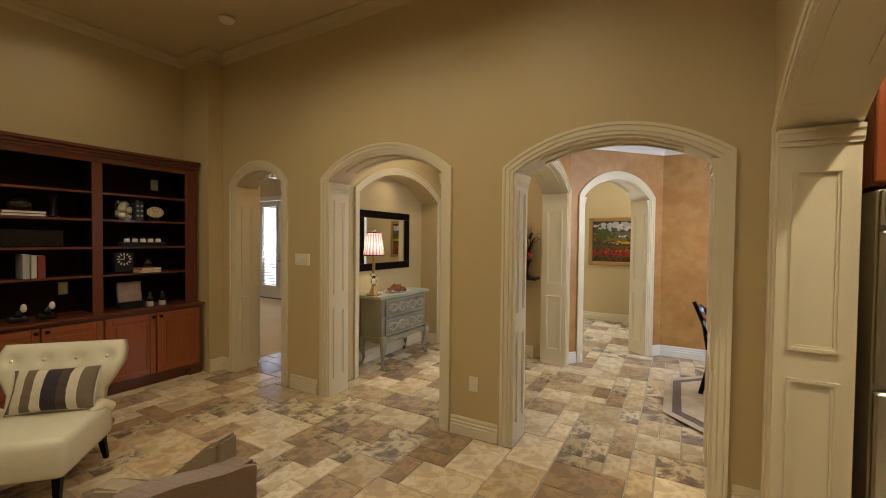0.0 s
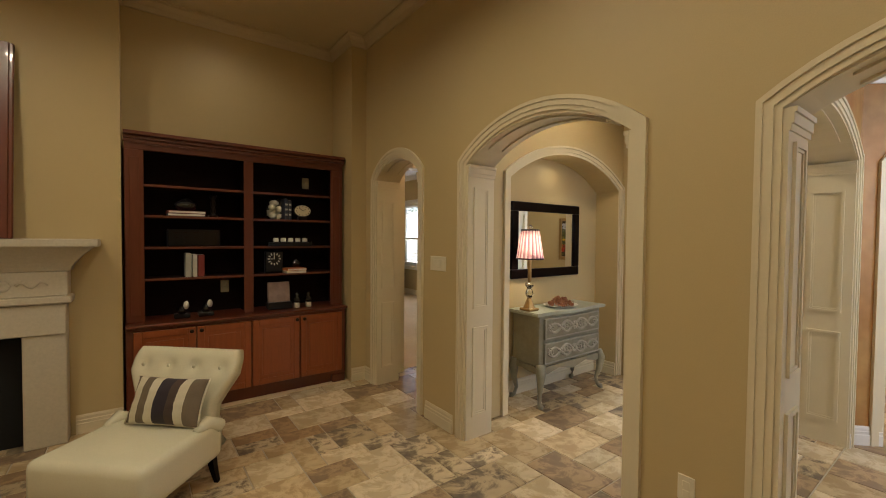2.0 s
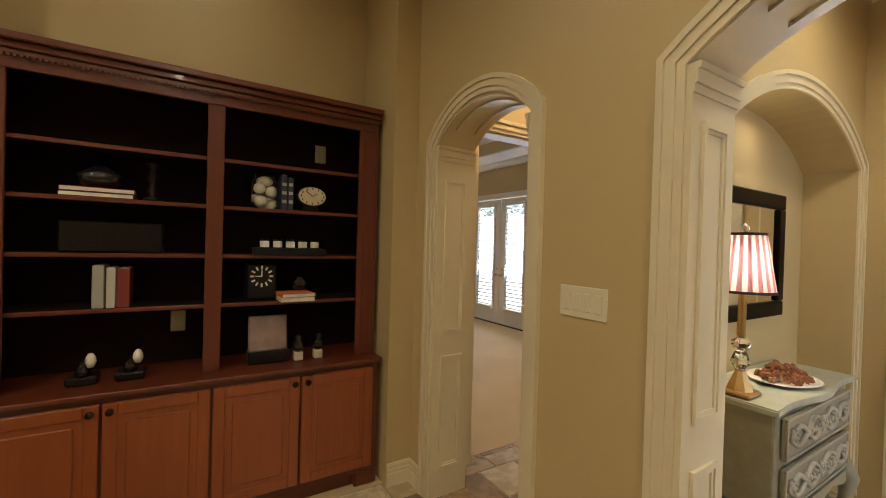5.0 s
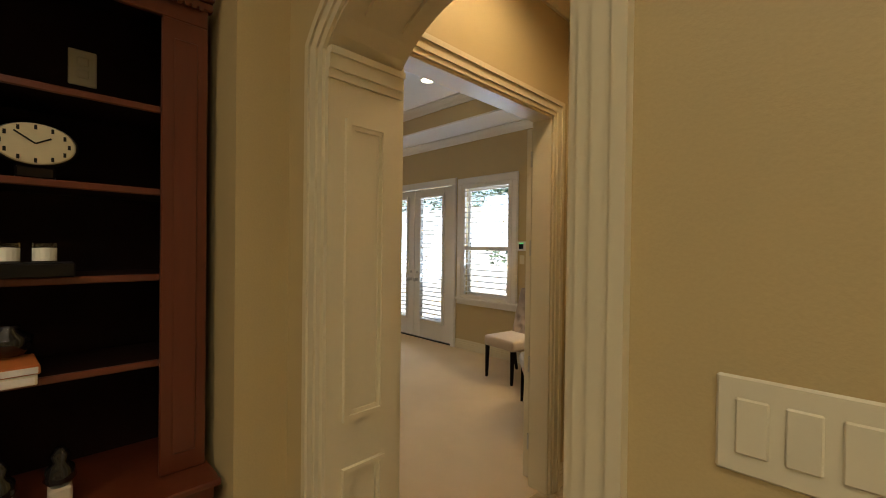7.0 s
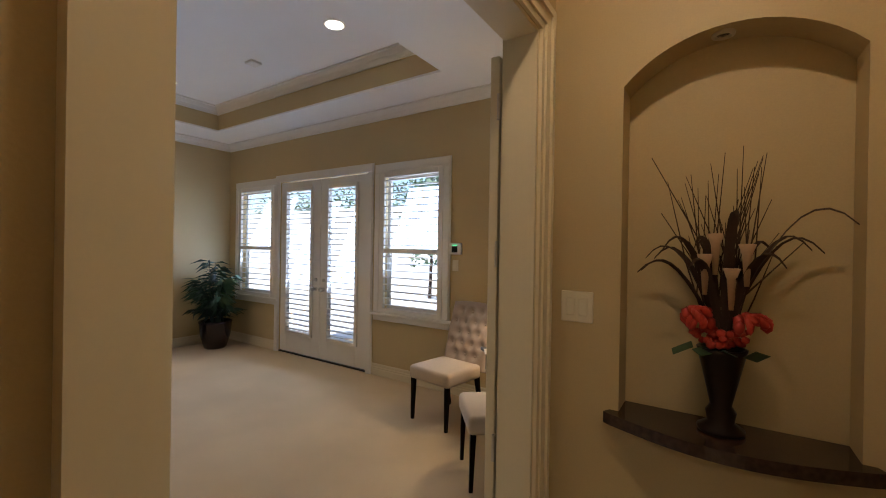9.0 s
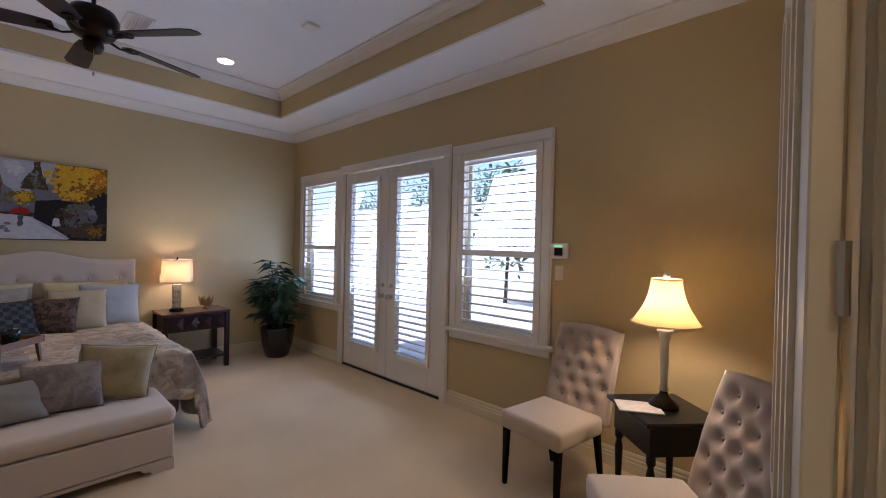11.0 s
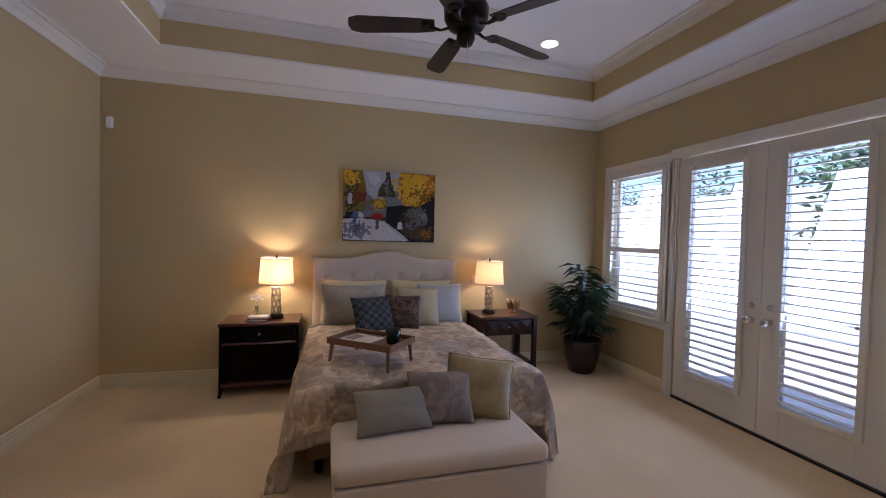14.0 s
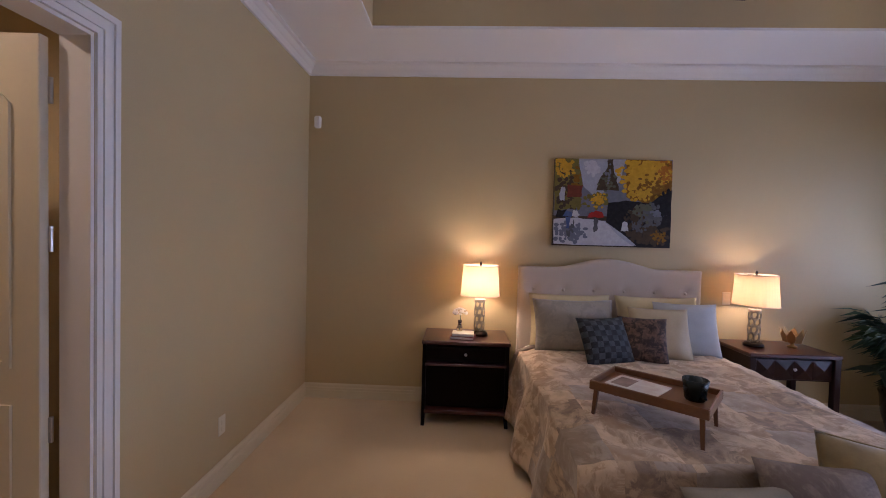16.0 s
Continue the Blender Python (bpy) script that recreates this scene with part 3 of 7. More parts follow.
structure("ceiling_hall", boxed(-3.53, NY1, 3.2, -1.6, 5.88, 3.32), CEIL_TAN, "pale tan hall ceiling", "ceiling")
structure("ceiling_dining", boxed(-1.6, NY1, 2.78, 4.05, 7.4, 2.9), CEIL, "white dining room ceiling", "ceiling")
structure("ceiling_kitchen_nook", boxed(0.62, NY1, LIV_Z - 0.6, 4.2, 4.05, LIV_Z - 0.45), CEIL, "white kitchen nook ceiling", "ceiling")
crown([(0.9, 6.60), (-0.33, 6.60), (-1.30, 5.56), (-1.30, 3.51)], 2.78, mat=WHITE)
crown([(-1.6, 5.62), (-3.17, 5.62), (-3.17, 3.51)], 3.2)
baseboard([(-1.75, 5.62), (-2.00, 5.62)])
baseboard([(-3.17, 5.54), (-3.44, 5.54), (-3.44, 3.86)])

# foyer beyond
mF = wall_frame((-4.62, 9.25), (1, 0))
wall("wall_foyer_far", mF, 6.42, 0.15, 3.2, [(0.38, 1.82, 0, 2.34, 2.34)], PAINT, "tan plaster wall with the front doorway")
fc = bmesh.new()
casing(fc, mF, 0.38, 1.82, 2.34, 2.34, 0)
structure("trim_front_door_casing", fc, WHITE, "white stepped casing of the front doorway", "trim")
mP = wall_frame((0.5, 8.75), (-1, 0))
wall("wall_foyer_picture", mP, 2.5, -0.15, 3.2, (), PAINT, "tan plaster wall behind a landscape painting")
W("wall_foyer_west", -4.62, 5.31, -4.47, 9.9, 3.2)
W("wall_foyer_east", 1.65, 7.2, 1.8, 9.9, 3.2)
W("wall_foyer_south", -4.47, 5.31, -3.53, 5.40, 3.2)
baseboard([(0.4, 8.75), (-1.9, 8.75)])
structure("ceiling_foyer", boxed(-4.62, 5.88, 3.2, 1.8, 10.05, 3.32), CEIL, "white foyer ceiling", "ceiling")

# vestibule between the first arch and the bedroom
VZ = 3.06
VX, VY = -4.64, 5.05
DOOR = (3.70, 4.88, 2.30)
mV = wall_frame((VX, NY1), (0, 1))
wall("wall_bedroom_door", mV, VY + 0.22 - NY1, 0.13, VZ, [(DOOR[0] - NY1, DOOR[1] - NY1, 0, DOOR[2], DOOR[2])], PAINT, "tan plaster wall with the bedroom doorway")
vd = bmesh.new()
for front in (0, 0.13):
    casing(vd, mV, DOOR[0] - NY1, DOOR[1] - NY1, DOOR[2], DOOR[2], front, ((0.0, 0.025, 0.012), (0.025, 0.065, 0.02), (0.065, 0.09, 0.03)))
for y0, y1, z0, z1 in ((DOOR[0], DOOR[0] + 0.015, 0, DOOR[2]), (DOOR[1] - 0.015, DOOR[1], 0, DOOR[2]), (DOOR[0] + 0.015, DOOR[1] - 0.015, DOOR[2] - 0.015, DOOR[2])):
    box(vd, VX - 0.128, y0, z0, VX - 0.002, y1, z1)
structure("trim_bedroom_door_casing", vd, CREAM, "cream stepped casing of the bedroom doorway", "trim")
# niche wall
mQ = wall_frame((VX, VY), (1, 0))
NI = (-4.39 - VX, -3.77 - VX, 0.912, 2.10, 2.24)
wall("wall_niche", mQ, 1.11, 0.13, VZ, [NI], PAINT, "tan plaster wall with an arched display niche")
W("wall_niche_back", VX, VY + 0.13, -3.53, VY + 0.25, VZ)
structure("ceiling_vestibule", boxed(VX - 0.06, NY1, VZ, -3.53, VY + 0.25, VZ + 0.1), CEIL_TAN, "pale tan vestibule ceiling", "ceiling")
crown([(-3.53, 3.51), (-3.53, VY), (VX, VY), (VX, 3.51)], VZ)
baseboard([(-3.53, 3.6), (-3.53, VY), (VX, VY), (VX, 4.98)])

# bedroom
BX0, BY0, BY1 = -10.67, 1.61, 7.12
BZ, TZ = 3.115, 3.45
mB = wall_frame((BX0 - 0.15, BY1), (1, 0))
bo = lambda a, b, z0, z1: (a - BX0 + 0.15, b - BX0 + 0.15, z0, z1, z1)
wall("wall_bedroom_north", mB, 6.35, 0.16, BZ, [bo(-10.36, -9.47, 0.76, 2.40), bo(-9.33, -7.61, 0.0, 2.42), bo(-7.40, -6.51, 0.76, 2.40)], PAINT, "tan plaster wall with French doors and two windows")
W("wall_bedroom_west", BX0 - 0.15, 1.45, BX0, 7.12, BZ)
mS = wall_frame((-5.46, BY0), (-1, 0))
SD = (-5.46 + 7.60, -5.46 + 8.42, 0, 2.30, 2.30)
wall("wall_bedroom_south", mS, 5.21, 0.13, BZ, [SD], PAINT, "tan plaster wall with a side doorway")
sd = bmesh.new()
casing(sd, mS, SD[0], SD[1], 2.30, 2.30, 0, ((0.0, 0.025, 0.012), (0.025, 0.065, 0.02), (0.065, 0.09, 0.03)))
for a, b in ((-8.42, -8.405), (-7.615, -7.60)):
    box(sd, a, 1.482, 0, b, 1.608, 2.285)
box(sd, -8.42, 1.482, 2.285, -7.60, 1.608, 2.30)
structure("trim_side_door_casing", sd, WHITE, "white stepped casing of the side doorway", "trim")
W("wall_bedroom_east_mid", -5.46, 1.4801, -5.33, NY1 + 0.1, BZ)
W("wall_bedroom_jog", -5.46, 3.52, -4.775, 3.64, BZ)
W("wall_bedroom_east_north", VX - 0.13, VY + 0.22, VX, 7.12, BZ)
W("wall_bath_back", -9.0, -0.3, -6.9, -0.2, 2.8)
W("wall_bath_side", -9.1, -0.2, -9.0, 1.48, 2.8)
W("wall_bath_side_east", -6.9, -0.2, -6.8, 1.48, 2.8)
structure("ceiling_bath", boxed(-9.1, -0.3, 2.8, -6.8, 1.48, 2.9), CEIL, "white side room ceiling", "ceiling")
# tray ceiling
TX0, TX1, TY0, TY1 = -10.00, -6.20, 2.335, 6.56
ce = bmesh.new()
for a in ((BX0, BY0, TX0, BY1), (TX1, BY0, -5.40, BY1), (-5.40, 3.55, -4.70, BY1), (TX0, BY0, TX1, TY0), (TX0, TY1, TX1, BY1)):
    box(ce, a[0], a[1], BZ, a[2], a[3], BZ + 0.02)
structure("ceiling_bedroom_border", ce, CEIL, "white border of the tray ceiling", "ceiling")
cr = bmesh.new()
sweep(cr, [(TX1, TY0), (TX1, TY1), (TX0, TY1), (TX0, TY0)], [(0, BZ + 0.021), (-0.06, BZ + 0.021), (-0.06, TZ), (0, TZ)], True)
structure("ceiling_tray_riser", cr, PAINT, "tan painted riser of the tray ceiling", "ceiling")
structure("ceiling_tray", boxed(TX0 - 0.1, TY0 - 0.1, TZ, TX1 + 0.1, TY1 + 0.1, TZ + 0.1), CEIL, "white tray ceiling", "ceiling")
# added out of view, to stop daylight leaking in past the ceilings
structure("roof_deck", boxed(-11.0, -3.9, TZ + 0.2, 4.4, 7.5, TZ + 0.3), CEIL, "unseen slab that blocks sky and sun above the rooms", "roof")
crown([(TX1, TY0), (TX1, TY1), (TX0, TY1), (TX0, TY0)], TZ, True, WHITE, 0.11, 0.09)
crown([(VX - 0.13, 5.3), (VX - 0.13, BY1), (BX0, BY1), (BX0, BY0), (-5.46, BY0), (-5.46, NY1 + 0.13)], BZ, False, WHITE, 0.105, 0.09)
baseboard([(VX - 0.13, 5.9), (VX - 0.13, BY1), (-7.515, BY1)])
baseboard([(-9.425, BY1), (BX0, BY1), (BX0, BY0), (-8.515, BY0)])
baseboard([(-7.505, BY0), (-5.46, BY0), (-5.46, NY1)])

# ---- windows, doors, fixtures ----
def louvres(parent, x0, x1, z0, z1, y, pitch=0.073, depth=0.058, tilt=2):
    """Level slats with softened edges, each a part of its shutter."""
    n = int((z1 - z0) / pitch)
    w = (x1 - x0) / 2
    first = None
    for i in range(n):
        z = z0 + (i + 0.5) * (z1 - z0) / n
        if not first:
            bm = bmesh.new()
            ring = [(-depth / 2, -0.0045), (-depth / 2 + 0.008, -0.0055), (depth / 2 - 0.008, -0.0042), (depth / 2, 0), (depth / 2 - 0.008, 0.0042), (-depth / 2 + 0.008, 0.0055), (-depth / 2, 0.0045)]
            ends = [[bm.verts.new((s * w, a, b)) for a, b in ring] for s in (-1, 1)]
            for k in range(7):
                bm.faces.new((ends[0][k], ends[1][k], ends[1][(k + 1) % 7], ends[0][(k + 1) % 7]))
            bm.faces.new(ends[0][::-1]), bm.faces.new(ends[1])
            ob = first = part("slat", bm, WHITE, parent)
        else:
            ob = new("slat", first.data)
            ob.parent = parent
        ob.matrix_local = pose((x0 + x1) / 2, y, z, tilt)


def shutter_window(name, x0, x1, z0, z1, mid):
    """A sash window behind a plantation shutter; x0..z1 is the shutter's open field."""
    t = thing(name, pose((x0 + x1) / 2, BY1, z0), "white window with open plantation shutter louvres", "window")
    t["kind"] = "structure"
    w, h, zm = (x1 - x0) / 2, z1 - z0, mid - z0
    bm = bmesh.new()
    for a, b, c, d in ((-w - 0.155, -w - 0.06, -0.05, h + 0.06), (w + 0.06, w + 0.155, -0.05, h + 0.06), (-w - 0.155, w + 0.155, h + 0.06, h + 0.16)):
        box(bm, a, -0.022, c, b, -0.002, d, 0.004)
        box(bm, a + 0.012, -0.032, c + (0 if d < h + 0.1 else 0.012), b - 0.012, -0.022, d - 0.012, 0.003)
    part("casing", bm, WHITE, t)
    bm = bmesh.new()
    for a, b, c, d in ((-w - 0.06, -w, -0.055, h + 0.06), (w, w + 0.06, -0.055, h + 0.06), (-w, w, h, h + 0.06), (-w, w, -0.055, 0), (-w, w, zm - 0.025, zm + 0.03)):
        box(bm, a, -0.028, c, b, 0.008, d, 0.003)
    sf = part("shutter_frame", bm, WHITE, t)
    louvres(sf, -w, w, 0.0, zm - 0.025, -0.008)
    louvres(sf, -w, w, zm + 0.03, h, -0.008)
    bm = bmesh.new()
    for a, b, c, d in ((-w - 0.03, -w + 0.012, -0.02, h + 0.02), (w - 0.012, w + 0.03, -0.02, h + 0.02), (-w, w, h - 0.02, h + 0.02), (-w, w, -0.02, 0.02), (-w, w, zm - 0.02, zm + 0.02)):
        box(bm, a, 0.075, c, b, 0.115, d, 0.003)
    part("sash_frame", bm, WHITE, t)
    g = part("pane", boxed(-w, 0.092, 0.0, w, 0.098, h), GLASS, t)
    g.visible_shadow = False
    bm = bmesh.new()
    box(bm, -w - 0.19, -0.05, -0.09, w + 0.19, -0.002, -0.052, 0.008)
    box(bm, -w - 0.155, -0.026, -0.15, w + 0.155, -0.002, -0.09, 0.006)
    part("window_sill", bm, WHITE, t)


shutter_window("window_1", -10.30, -9.53, 0.81, 2.33, 1.475)
shutter_window("window_2", -7.335, -6.575, 0.81, 2.33, 1.475)

fd = thing("french_door", pose(-8.47, BY1, 0), "pair of closed white French doors with louvred shutters", "door")
fd["kind"] = "structure"
bm = bmesh.new()
for a, b, c, d in ((-0.955, -0.86, 0, 2.42), (0.86, 0.955, 0, 2.42), (-0.955, 0.955, 2.42, 2.52)):
    box(bm, a, -0.022, c, b, -0.002, d, 0.004)
    box(bm, a + 0.012, -0.032, c, b - 0.012, -0.022, d - 0.012, 0.003)
part("casing", bm, WHITE, fd)
part("threshold", boxed(-0.86, -0.01, 0.004, 0.86, 0.15, 0.024, 0.004), BRONZE, fd, "dark bronze threshold")
for s, g0, g1 in ((-1, -0.69, -0.18), (1, 0.175, 0.66)):
    a, b = (-0.845, -0.003) if s < 0 else (0.003, 0.845)
    bm = bmesh.new()
    for x0, x1, z0, z1 in ((a, g0, 0.03, 2.41), (g1, b, 0.03, 2.41), (g0, g1, 0.03, 0.33), (g0, g1, 2.27, 2.41)):
        box(bm, x0, 0.004, z0, x1, 0.046, z1, 0.003)
    leaf = part("door_leaf", bm, WHITE, fd)
    bm = bmesh.new()
    for x0, x1, z0, z1 in ((g0 - 0.045, g0, 0.285, 2.315), (g1, g1 + 0.045, 0.285, 2.315), (g0, g1, 0.285, 0.33), (g0, g1, 2.27, 2.315)):
        box(bm, x0, -0.026, z0, x1, 0.002, z1, 0.004)
    part("shutter_frame", bm, WHITE, leaf)
    louvres(leaf, g0, g1, 0.33, 2.27, -0.006, 0.069)
    g = part("pane", boxed(g0, 0.024, 0.33, g1, 0.030, 2.27), GLASS, leaf)
    g.visible_shadow = False
    bm = bmesh.new()
    lathe(bm, [(0.028, 0), (0.028, 0.008), (0.012, 0.012), (0.012, 0.035), (0.03, 0.045), (0.032, 0.062), (0.02, 0.078)], 14, m=pose(s * 0.075, 0.004, 0.95, 90))
    lathe(bm, [(0.024, 0), (0.024, 0.012), (0.016, 0.02)], 14, m=pose(s * 0.075, 0.004, 1.07, 90))
    part("door_knob", bm, SILVER, leaf, "brushed nickel knob and deadbolt")


def panel_door(name, m, width, height, label, mat):
    """A leaf hinged on the z axis, extending along +x; two tall panels over two low ones, arched above."""
    t = thing(name, m, label, "door")
    bm = bmesh.new()
    box(bm, 0, -0.019, 0.012, width, 0.019, height, 0.003)
    leaf = part("door_leaf", bm, mat, t)
    for face in (-1, 1):
        bm = bmesh.new()
        pm = Matrix.Identity(4)
        for u0, u1 in ((0.11, width / 2 - 0.05), (width / 2 + 0.05, width - 0.11)):
            for z0, z1 in ((0.25, 0.86), (1.0, height - 0.2)):
                y = face * 0.019
                top = arc(u0, u1, z1 - 0.06, z1 + 0.0, 0, 8) if z1 > 1 else [(u0, z1), (u1, z1)]
                inner = [(u0 + 0.028, z0 + 0.028)] + [(min(max(u, u0 + 0.028), u1 - 0.028), z - 0.028) for u, z in top] + [(u1 - 0.028, z0 + 0.028)]
                outer = [(u0, z0)] + top + [(u1, z0)]
                k = len(outer)
                for i in range(k):
                    prism(bm, [outer[i], outer[(i + 1) % k], inner[(i + 1) % k], inner[i]], y, y + face * 0.009, pm)
        part("panel_moulding", bm, mat, leaf)
    for z in (0.25, 0.75, 1.5, height - 0.2):
        part("hinge", turned([(0.008, -0.05), (0.008, 0.05)], seg=8, centre=(-0.006, -0.019, z)), SILVER, leaf, "brushed nickel hinge")
    return t


for m in (pose(VX - 0.196, 4.93, 0, 0, 0, 97), pose(VX - 0.155, 3.675, 0, 0, 0, 178)):
    d = panel_door("door_bedroom", m, 0.58, 2.27, "cream panelled bedroom double door leaf standing wide open", CREAM)
    d["kind"] = "structure"
d = panel_door("door_side", pose(-8.378, 1.45, 0, 0, 0, 271), 0.80, 2.27, "cream panelled side door standing open", CREAM)
d["kind"] = "structure"


def recessed_light(x, y, z, power, colour=WARM, lit=True, spread=158):
    t = thing("recessed_light", pose(x, y, z), "round white recessed ceiling light, switched on" if lit else "round white recessed ceiling light", "ceiling light", "recessed ceiling lights")
    bm = bmesh.new()
    for r0, r1, z0, z1 in ((0.078, 0.098, -0.006, 0.0),):
        lathe(bm, [(r1, -0.001), (r1, -0.004), (r0 + 0.008, -0.009), (r0, -0.007), (r0 - 0.002, -0.001)], 24)
    part("trim_ring", bm, WHITE, t)
    part("lens", turned([(0.074, -0.0095), (0.074, -0.0075)], seg=20), BULB if lit else PLASTIC, t, "glowing lens" if lit else "")
    if power:
        lamp("recessed_lamp", "SPOT", (x, y, z - 0.014), power * 3.4, colour, 0.06, (x, y, 0), angle=spread)


# (1.1, 2.3) and (0.0, 0.6): unseen, added to brighten kitchen jamb and refrigerator
for x, y, w in ((-4.35, 2.0, 3.0), (-2.55, 1.9, 11), (-1.1, 1.9, 10.5), (-3.3, 0.4, 14), (-1.3, -0.6, 11), (1.1, 2.3, 42), (0.0, 0.6, 11), (-2.4, -2.2, 7)):
    recessed_light(x, y, LIV_Z, w)
recessed_light(-2.45, 4.45, 3.2, 11)
recessed_light(-0.2, 5.1, 2.78, 10)
recessed_light(-0.8, 7.7, 3.2, 13)
recessed_light(-4.18, 4.10, VZ, 7.5, EMBER)
recessed_light(-7.9, 0.7, 2.8, 9, EMBER)
for x, y, w in ((-9.55, 5.74, 7.0), (-6.90, 5.93, 8.5), (-9.40, 3.1, 8.0), (-6.78, 3.1, 9.0)):
    recessed_light(x, y, TZ, w, GOLD, True, 92)
nl = thing("niche_light", pose(-4.10, 5.115, 2.236), "small clear downlight in the niche's arch", "ceiling light")
part("trim_ring", turned([(0.034, 0.004), (0.034, -0.004), (0.024, -0.008), (0.022, 0.002)], seg=18), CREAM, nl)
part("lens", turned([(0.021, 0.0), (0.012, -0.006), (0.002, -0.008)], seg=14), CRYSTAL, nl, "clear glass lens")
# weak fill added inside the console alcove; it has no fixture
lamp("alcove_lamp", "AREA", (-3.26, 4.70, 2.25), 0.35, WARM, 0.08, (-3.32, 4.7, 0))


def plate(name, m, gangs, label, outlet=False):
    w = 0.036 + 0.023 * (gangs - 1)
    t = thing(name, m, label, "outlet" if outlet else "light switch")
    part("plate", boxed(-w, -0.006, -0.058, w, 0, 0.058, 0.003), PLASTIC, t)
    for i in range(gangs):
        x = (i - (gangs - 1) / 2) * 0.046
        if outlet:
            for z in (-0.02, 0.02):
                part("socket", boxed(x - 0.015, -0.009, z - 0.014, x + 0.015, -0.005, z + 0.014, 0.002), PLASTIC, t)
        else:
            part("rocker", boxed(x - 0.016, -0.0095, -0.033, x + 0.016, -0.005, 0.033, 0.002), PLASTIC, t)
    return t


plate("switch_plate", pose(-3.357, NY0, 1.30), 4, "ivory four-gang rocker switch plate on the wall")
plate("wall_outlet", pose(-1.48, NY0, 0.41), 1, "ivory wall outlet above the baseboard", True)
plate("switch_plate", pose(-4.54, VY, 1.31), 2, "ivory two-gang rocker switch plate on the wall")
plate("switch_plate", pose(-6.36, BY1, 1.34), 1, "ivory single rocker switch plate beside the window")
plate("wall_outlet", pose(-9.30, BY0, 0.36, 0, 0, 180), 1, "ivory wall outlet above the baseboard", True)
plate("wall_outlet", pose(-5.146, 2.77, 2.075, 0, 0, 90), 1, "ivory outlet on the bookcase back", True)
plate("wall_outlet", pose(-5.146, 1.99, 1.02, 0, 0, 90), 1, "ivory outlet on the bookcase back", True)
plate("wall_outlet", pose(BX0, 5.46, 1.06, 0, 0, 90), 1, "ivory outlet behind the bedside lamp", True)
th = thing("thermostat", pose(-6.36, BY1, 1.515), "white thermostat with a dark display and green light", "thermostat")
part("body", boxed(-0.078, -0.026, -0.06, 0.078, 0, 0.06, 0.006), WHITE, th)
part("display", boxed(-0.035, -0.029, -0.038, 0.035, -0.025, 0.025, 0.002), DARKSCREEN, th, "dark display")
part("indicator", boxed(-0.03, -0.029, 0.034, 0.03, -0.025, 0.039), LED, th, "green indicator light")
ms = thing("alarm_detector", pose(BX0, 1.70, 2.58), "small white alarm detector in the corner", "sensor")
part("body", boxed(0, -0.03, -0.055, 0.045, 0.03, 0.055, 0.012), WHITE, ms)
sm = thing("smoke_detector", pose(-3.83, 2.77, LIV_Z), "round white smoke detector on the ceiling", "smoke detector")
part("body", turned([(0.07, -0.004), (0.065, -0.03), (0.045, -0.042), (0.01, -0.044)], seg=20), WHITE, sm, smooth=True)
sp = thing("ceiling_sensor", pose(-8.2, 5.98, TZ), "square white sensor on the tray ceiling", "sensor")
part("body", boxed(-0.06, -0.06, -0.03, 0.06, 0.06, -0.001, 0.006), WHITE, sp)
cv = thing("ceiling_vent", pose(-9.36, 4.94, TZ, 0, 0, 0), "white slatted ceiling air vent", "vent")
bm = bmesh.new()
for a, b, c, d2 in ((-0.2, -0.1, -0.17, 0.1), (0.17, -0.1, 0.2, 0.1), (-0.17, -0.1, 0.17, -0.075), (-0.17, 0.075, 0.17, 0.1)):
    box(bm, a, b, -0.012, c, d2, -0.001, 0.002)
part("frame", bm, WHITE, cv)
for i in range(7):
    part("slat", boxed(-0.17, -0.008, -0.001, 0.17, 0.008, 0.001, m=pose(0, -0.06 + i * 0.02, -0.008, 35)), WHITE, cv)


# ---- bookcase wall ----
def cab_door(parent, y0, y1, z0, z1, x, knob_y):
    bm = bmesh.new()
    box(bm, x, y0, z0, x + 0.02, y1, z1, 0.003)
    dr = part("door", bm, CHERRY_LIGHT, parent)
    bm = bmesh.new()
    w = 0.055
    for a, b, c, e in ((y0, y0 + w, z0, z1), (y1 - w, y1, z0, z1), (y0 + w, y1 - w, z0, z0 + w), (y0 + w, y1 - w, z1 - w, z1)):
        box(bm, x + 0.019, a + 0.001, c + 0.001, x + 0.028, b - 0.001, e - 0.001, 0.003)
    box(bm, x + 0.019, y0 + w + 0.03, z0 + w + 0.03, x + 0.025, y1 - w - 0.03, z1 - w - 0.03, 0.005)
    part("door_frame", bm, CHERRY_LIGHT, dr)
    part("knob", turned([(0.009, 0), (0.009, 0.012), (0.017, 0.02), (0.016, 0.028), (0.006, 0.032)], seg=12, m=pose(x + 0.028, knob_y, z1 - 0.03, 0, 90, 0)), BRONZE, dr, "dark bronze knob")


YL, YR = 1.235, 3.055
bc = thing("base_cabinet", pose(-5.16, (YL + YR) / 2, 0), "cherry-stained base cabinet with four panelled doors", "cabinet")
L, R = YL - (YL + YR) / 2, YR - (YL + YR) / 2
bm = bmesh.new()
box(bm, 0.0, L, 0.09, 0.42, R, 0.765)
box(bm, 0.03, L + 0.02, 0.0, 0.38, R - 0.06, 0.09)
part("body", bm, CHERRY, bc)
n = 4
for i in range(n):
    w = (R - L - 0.08) / n
    y0 = L + 0.04 + i * w
    cab_door(bc, y0 + 0.006, y0 + w - 0.006, 0.13, 0.735, 0.421, y0 + (w - 0.035 if i % 2 == 0 else 0.035))
for y0 in (R - 0.14, L):
    part("foot", boxed(0.3, y0, 0.0, 0.425, y0 + 0.14, 0.0895, 0.01), CHERRY, bc)
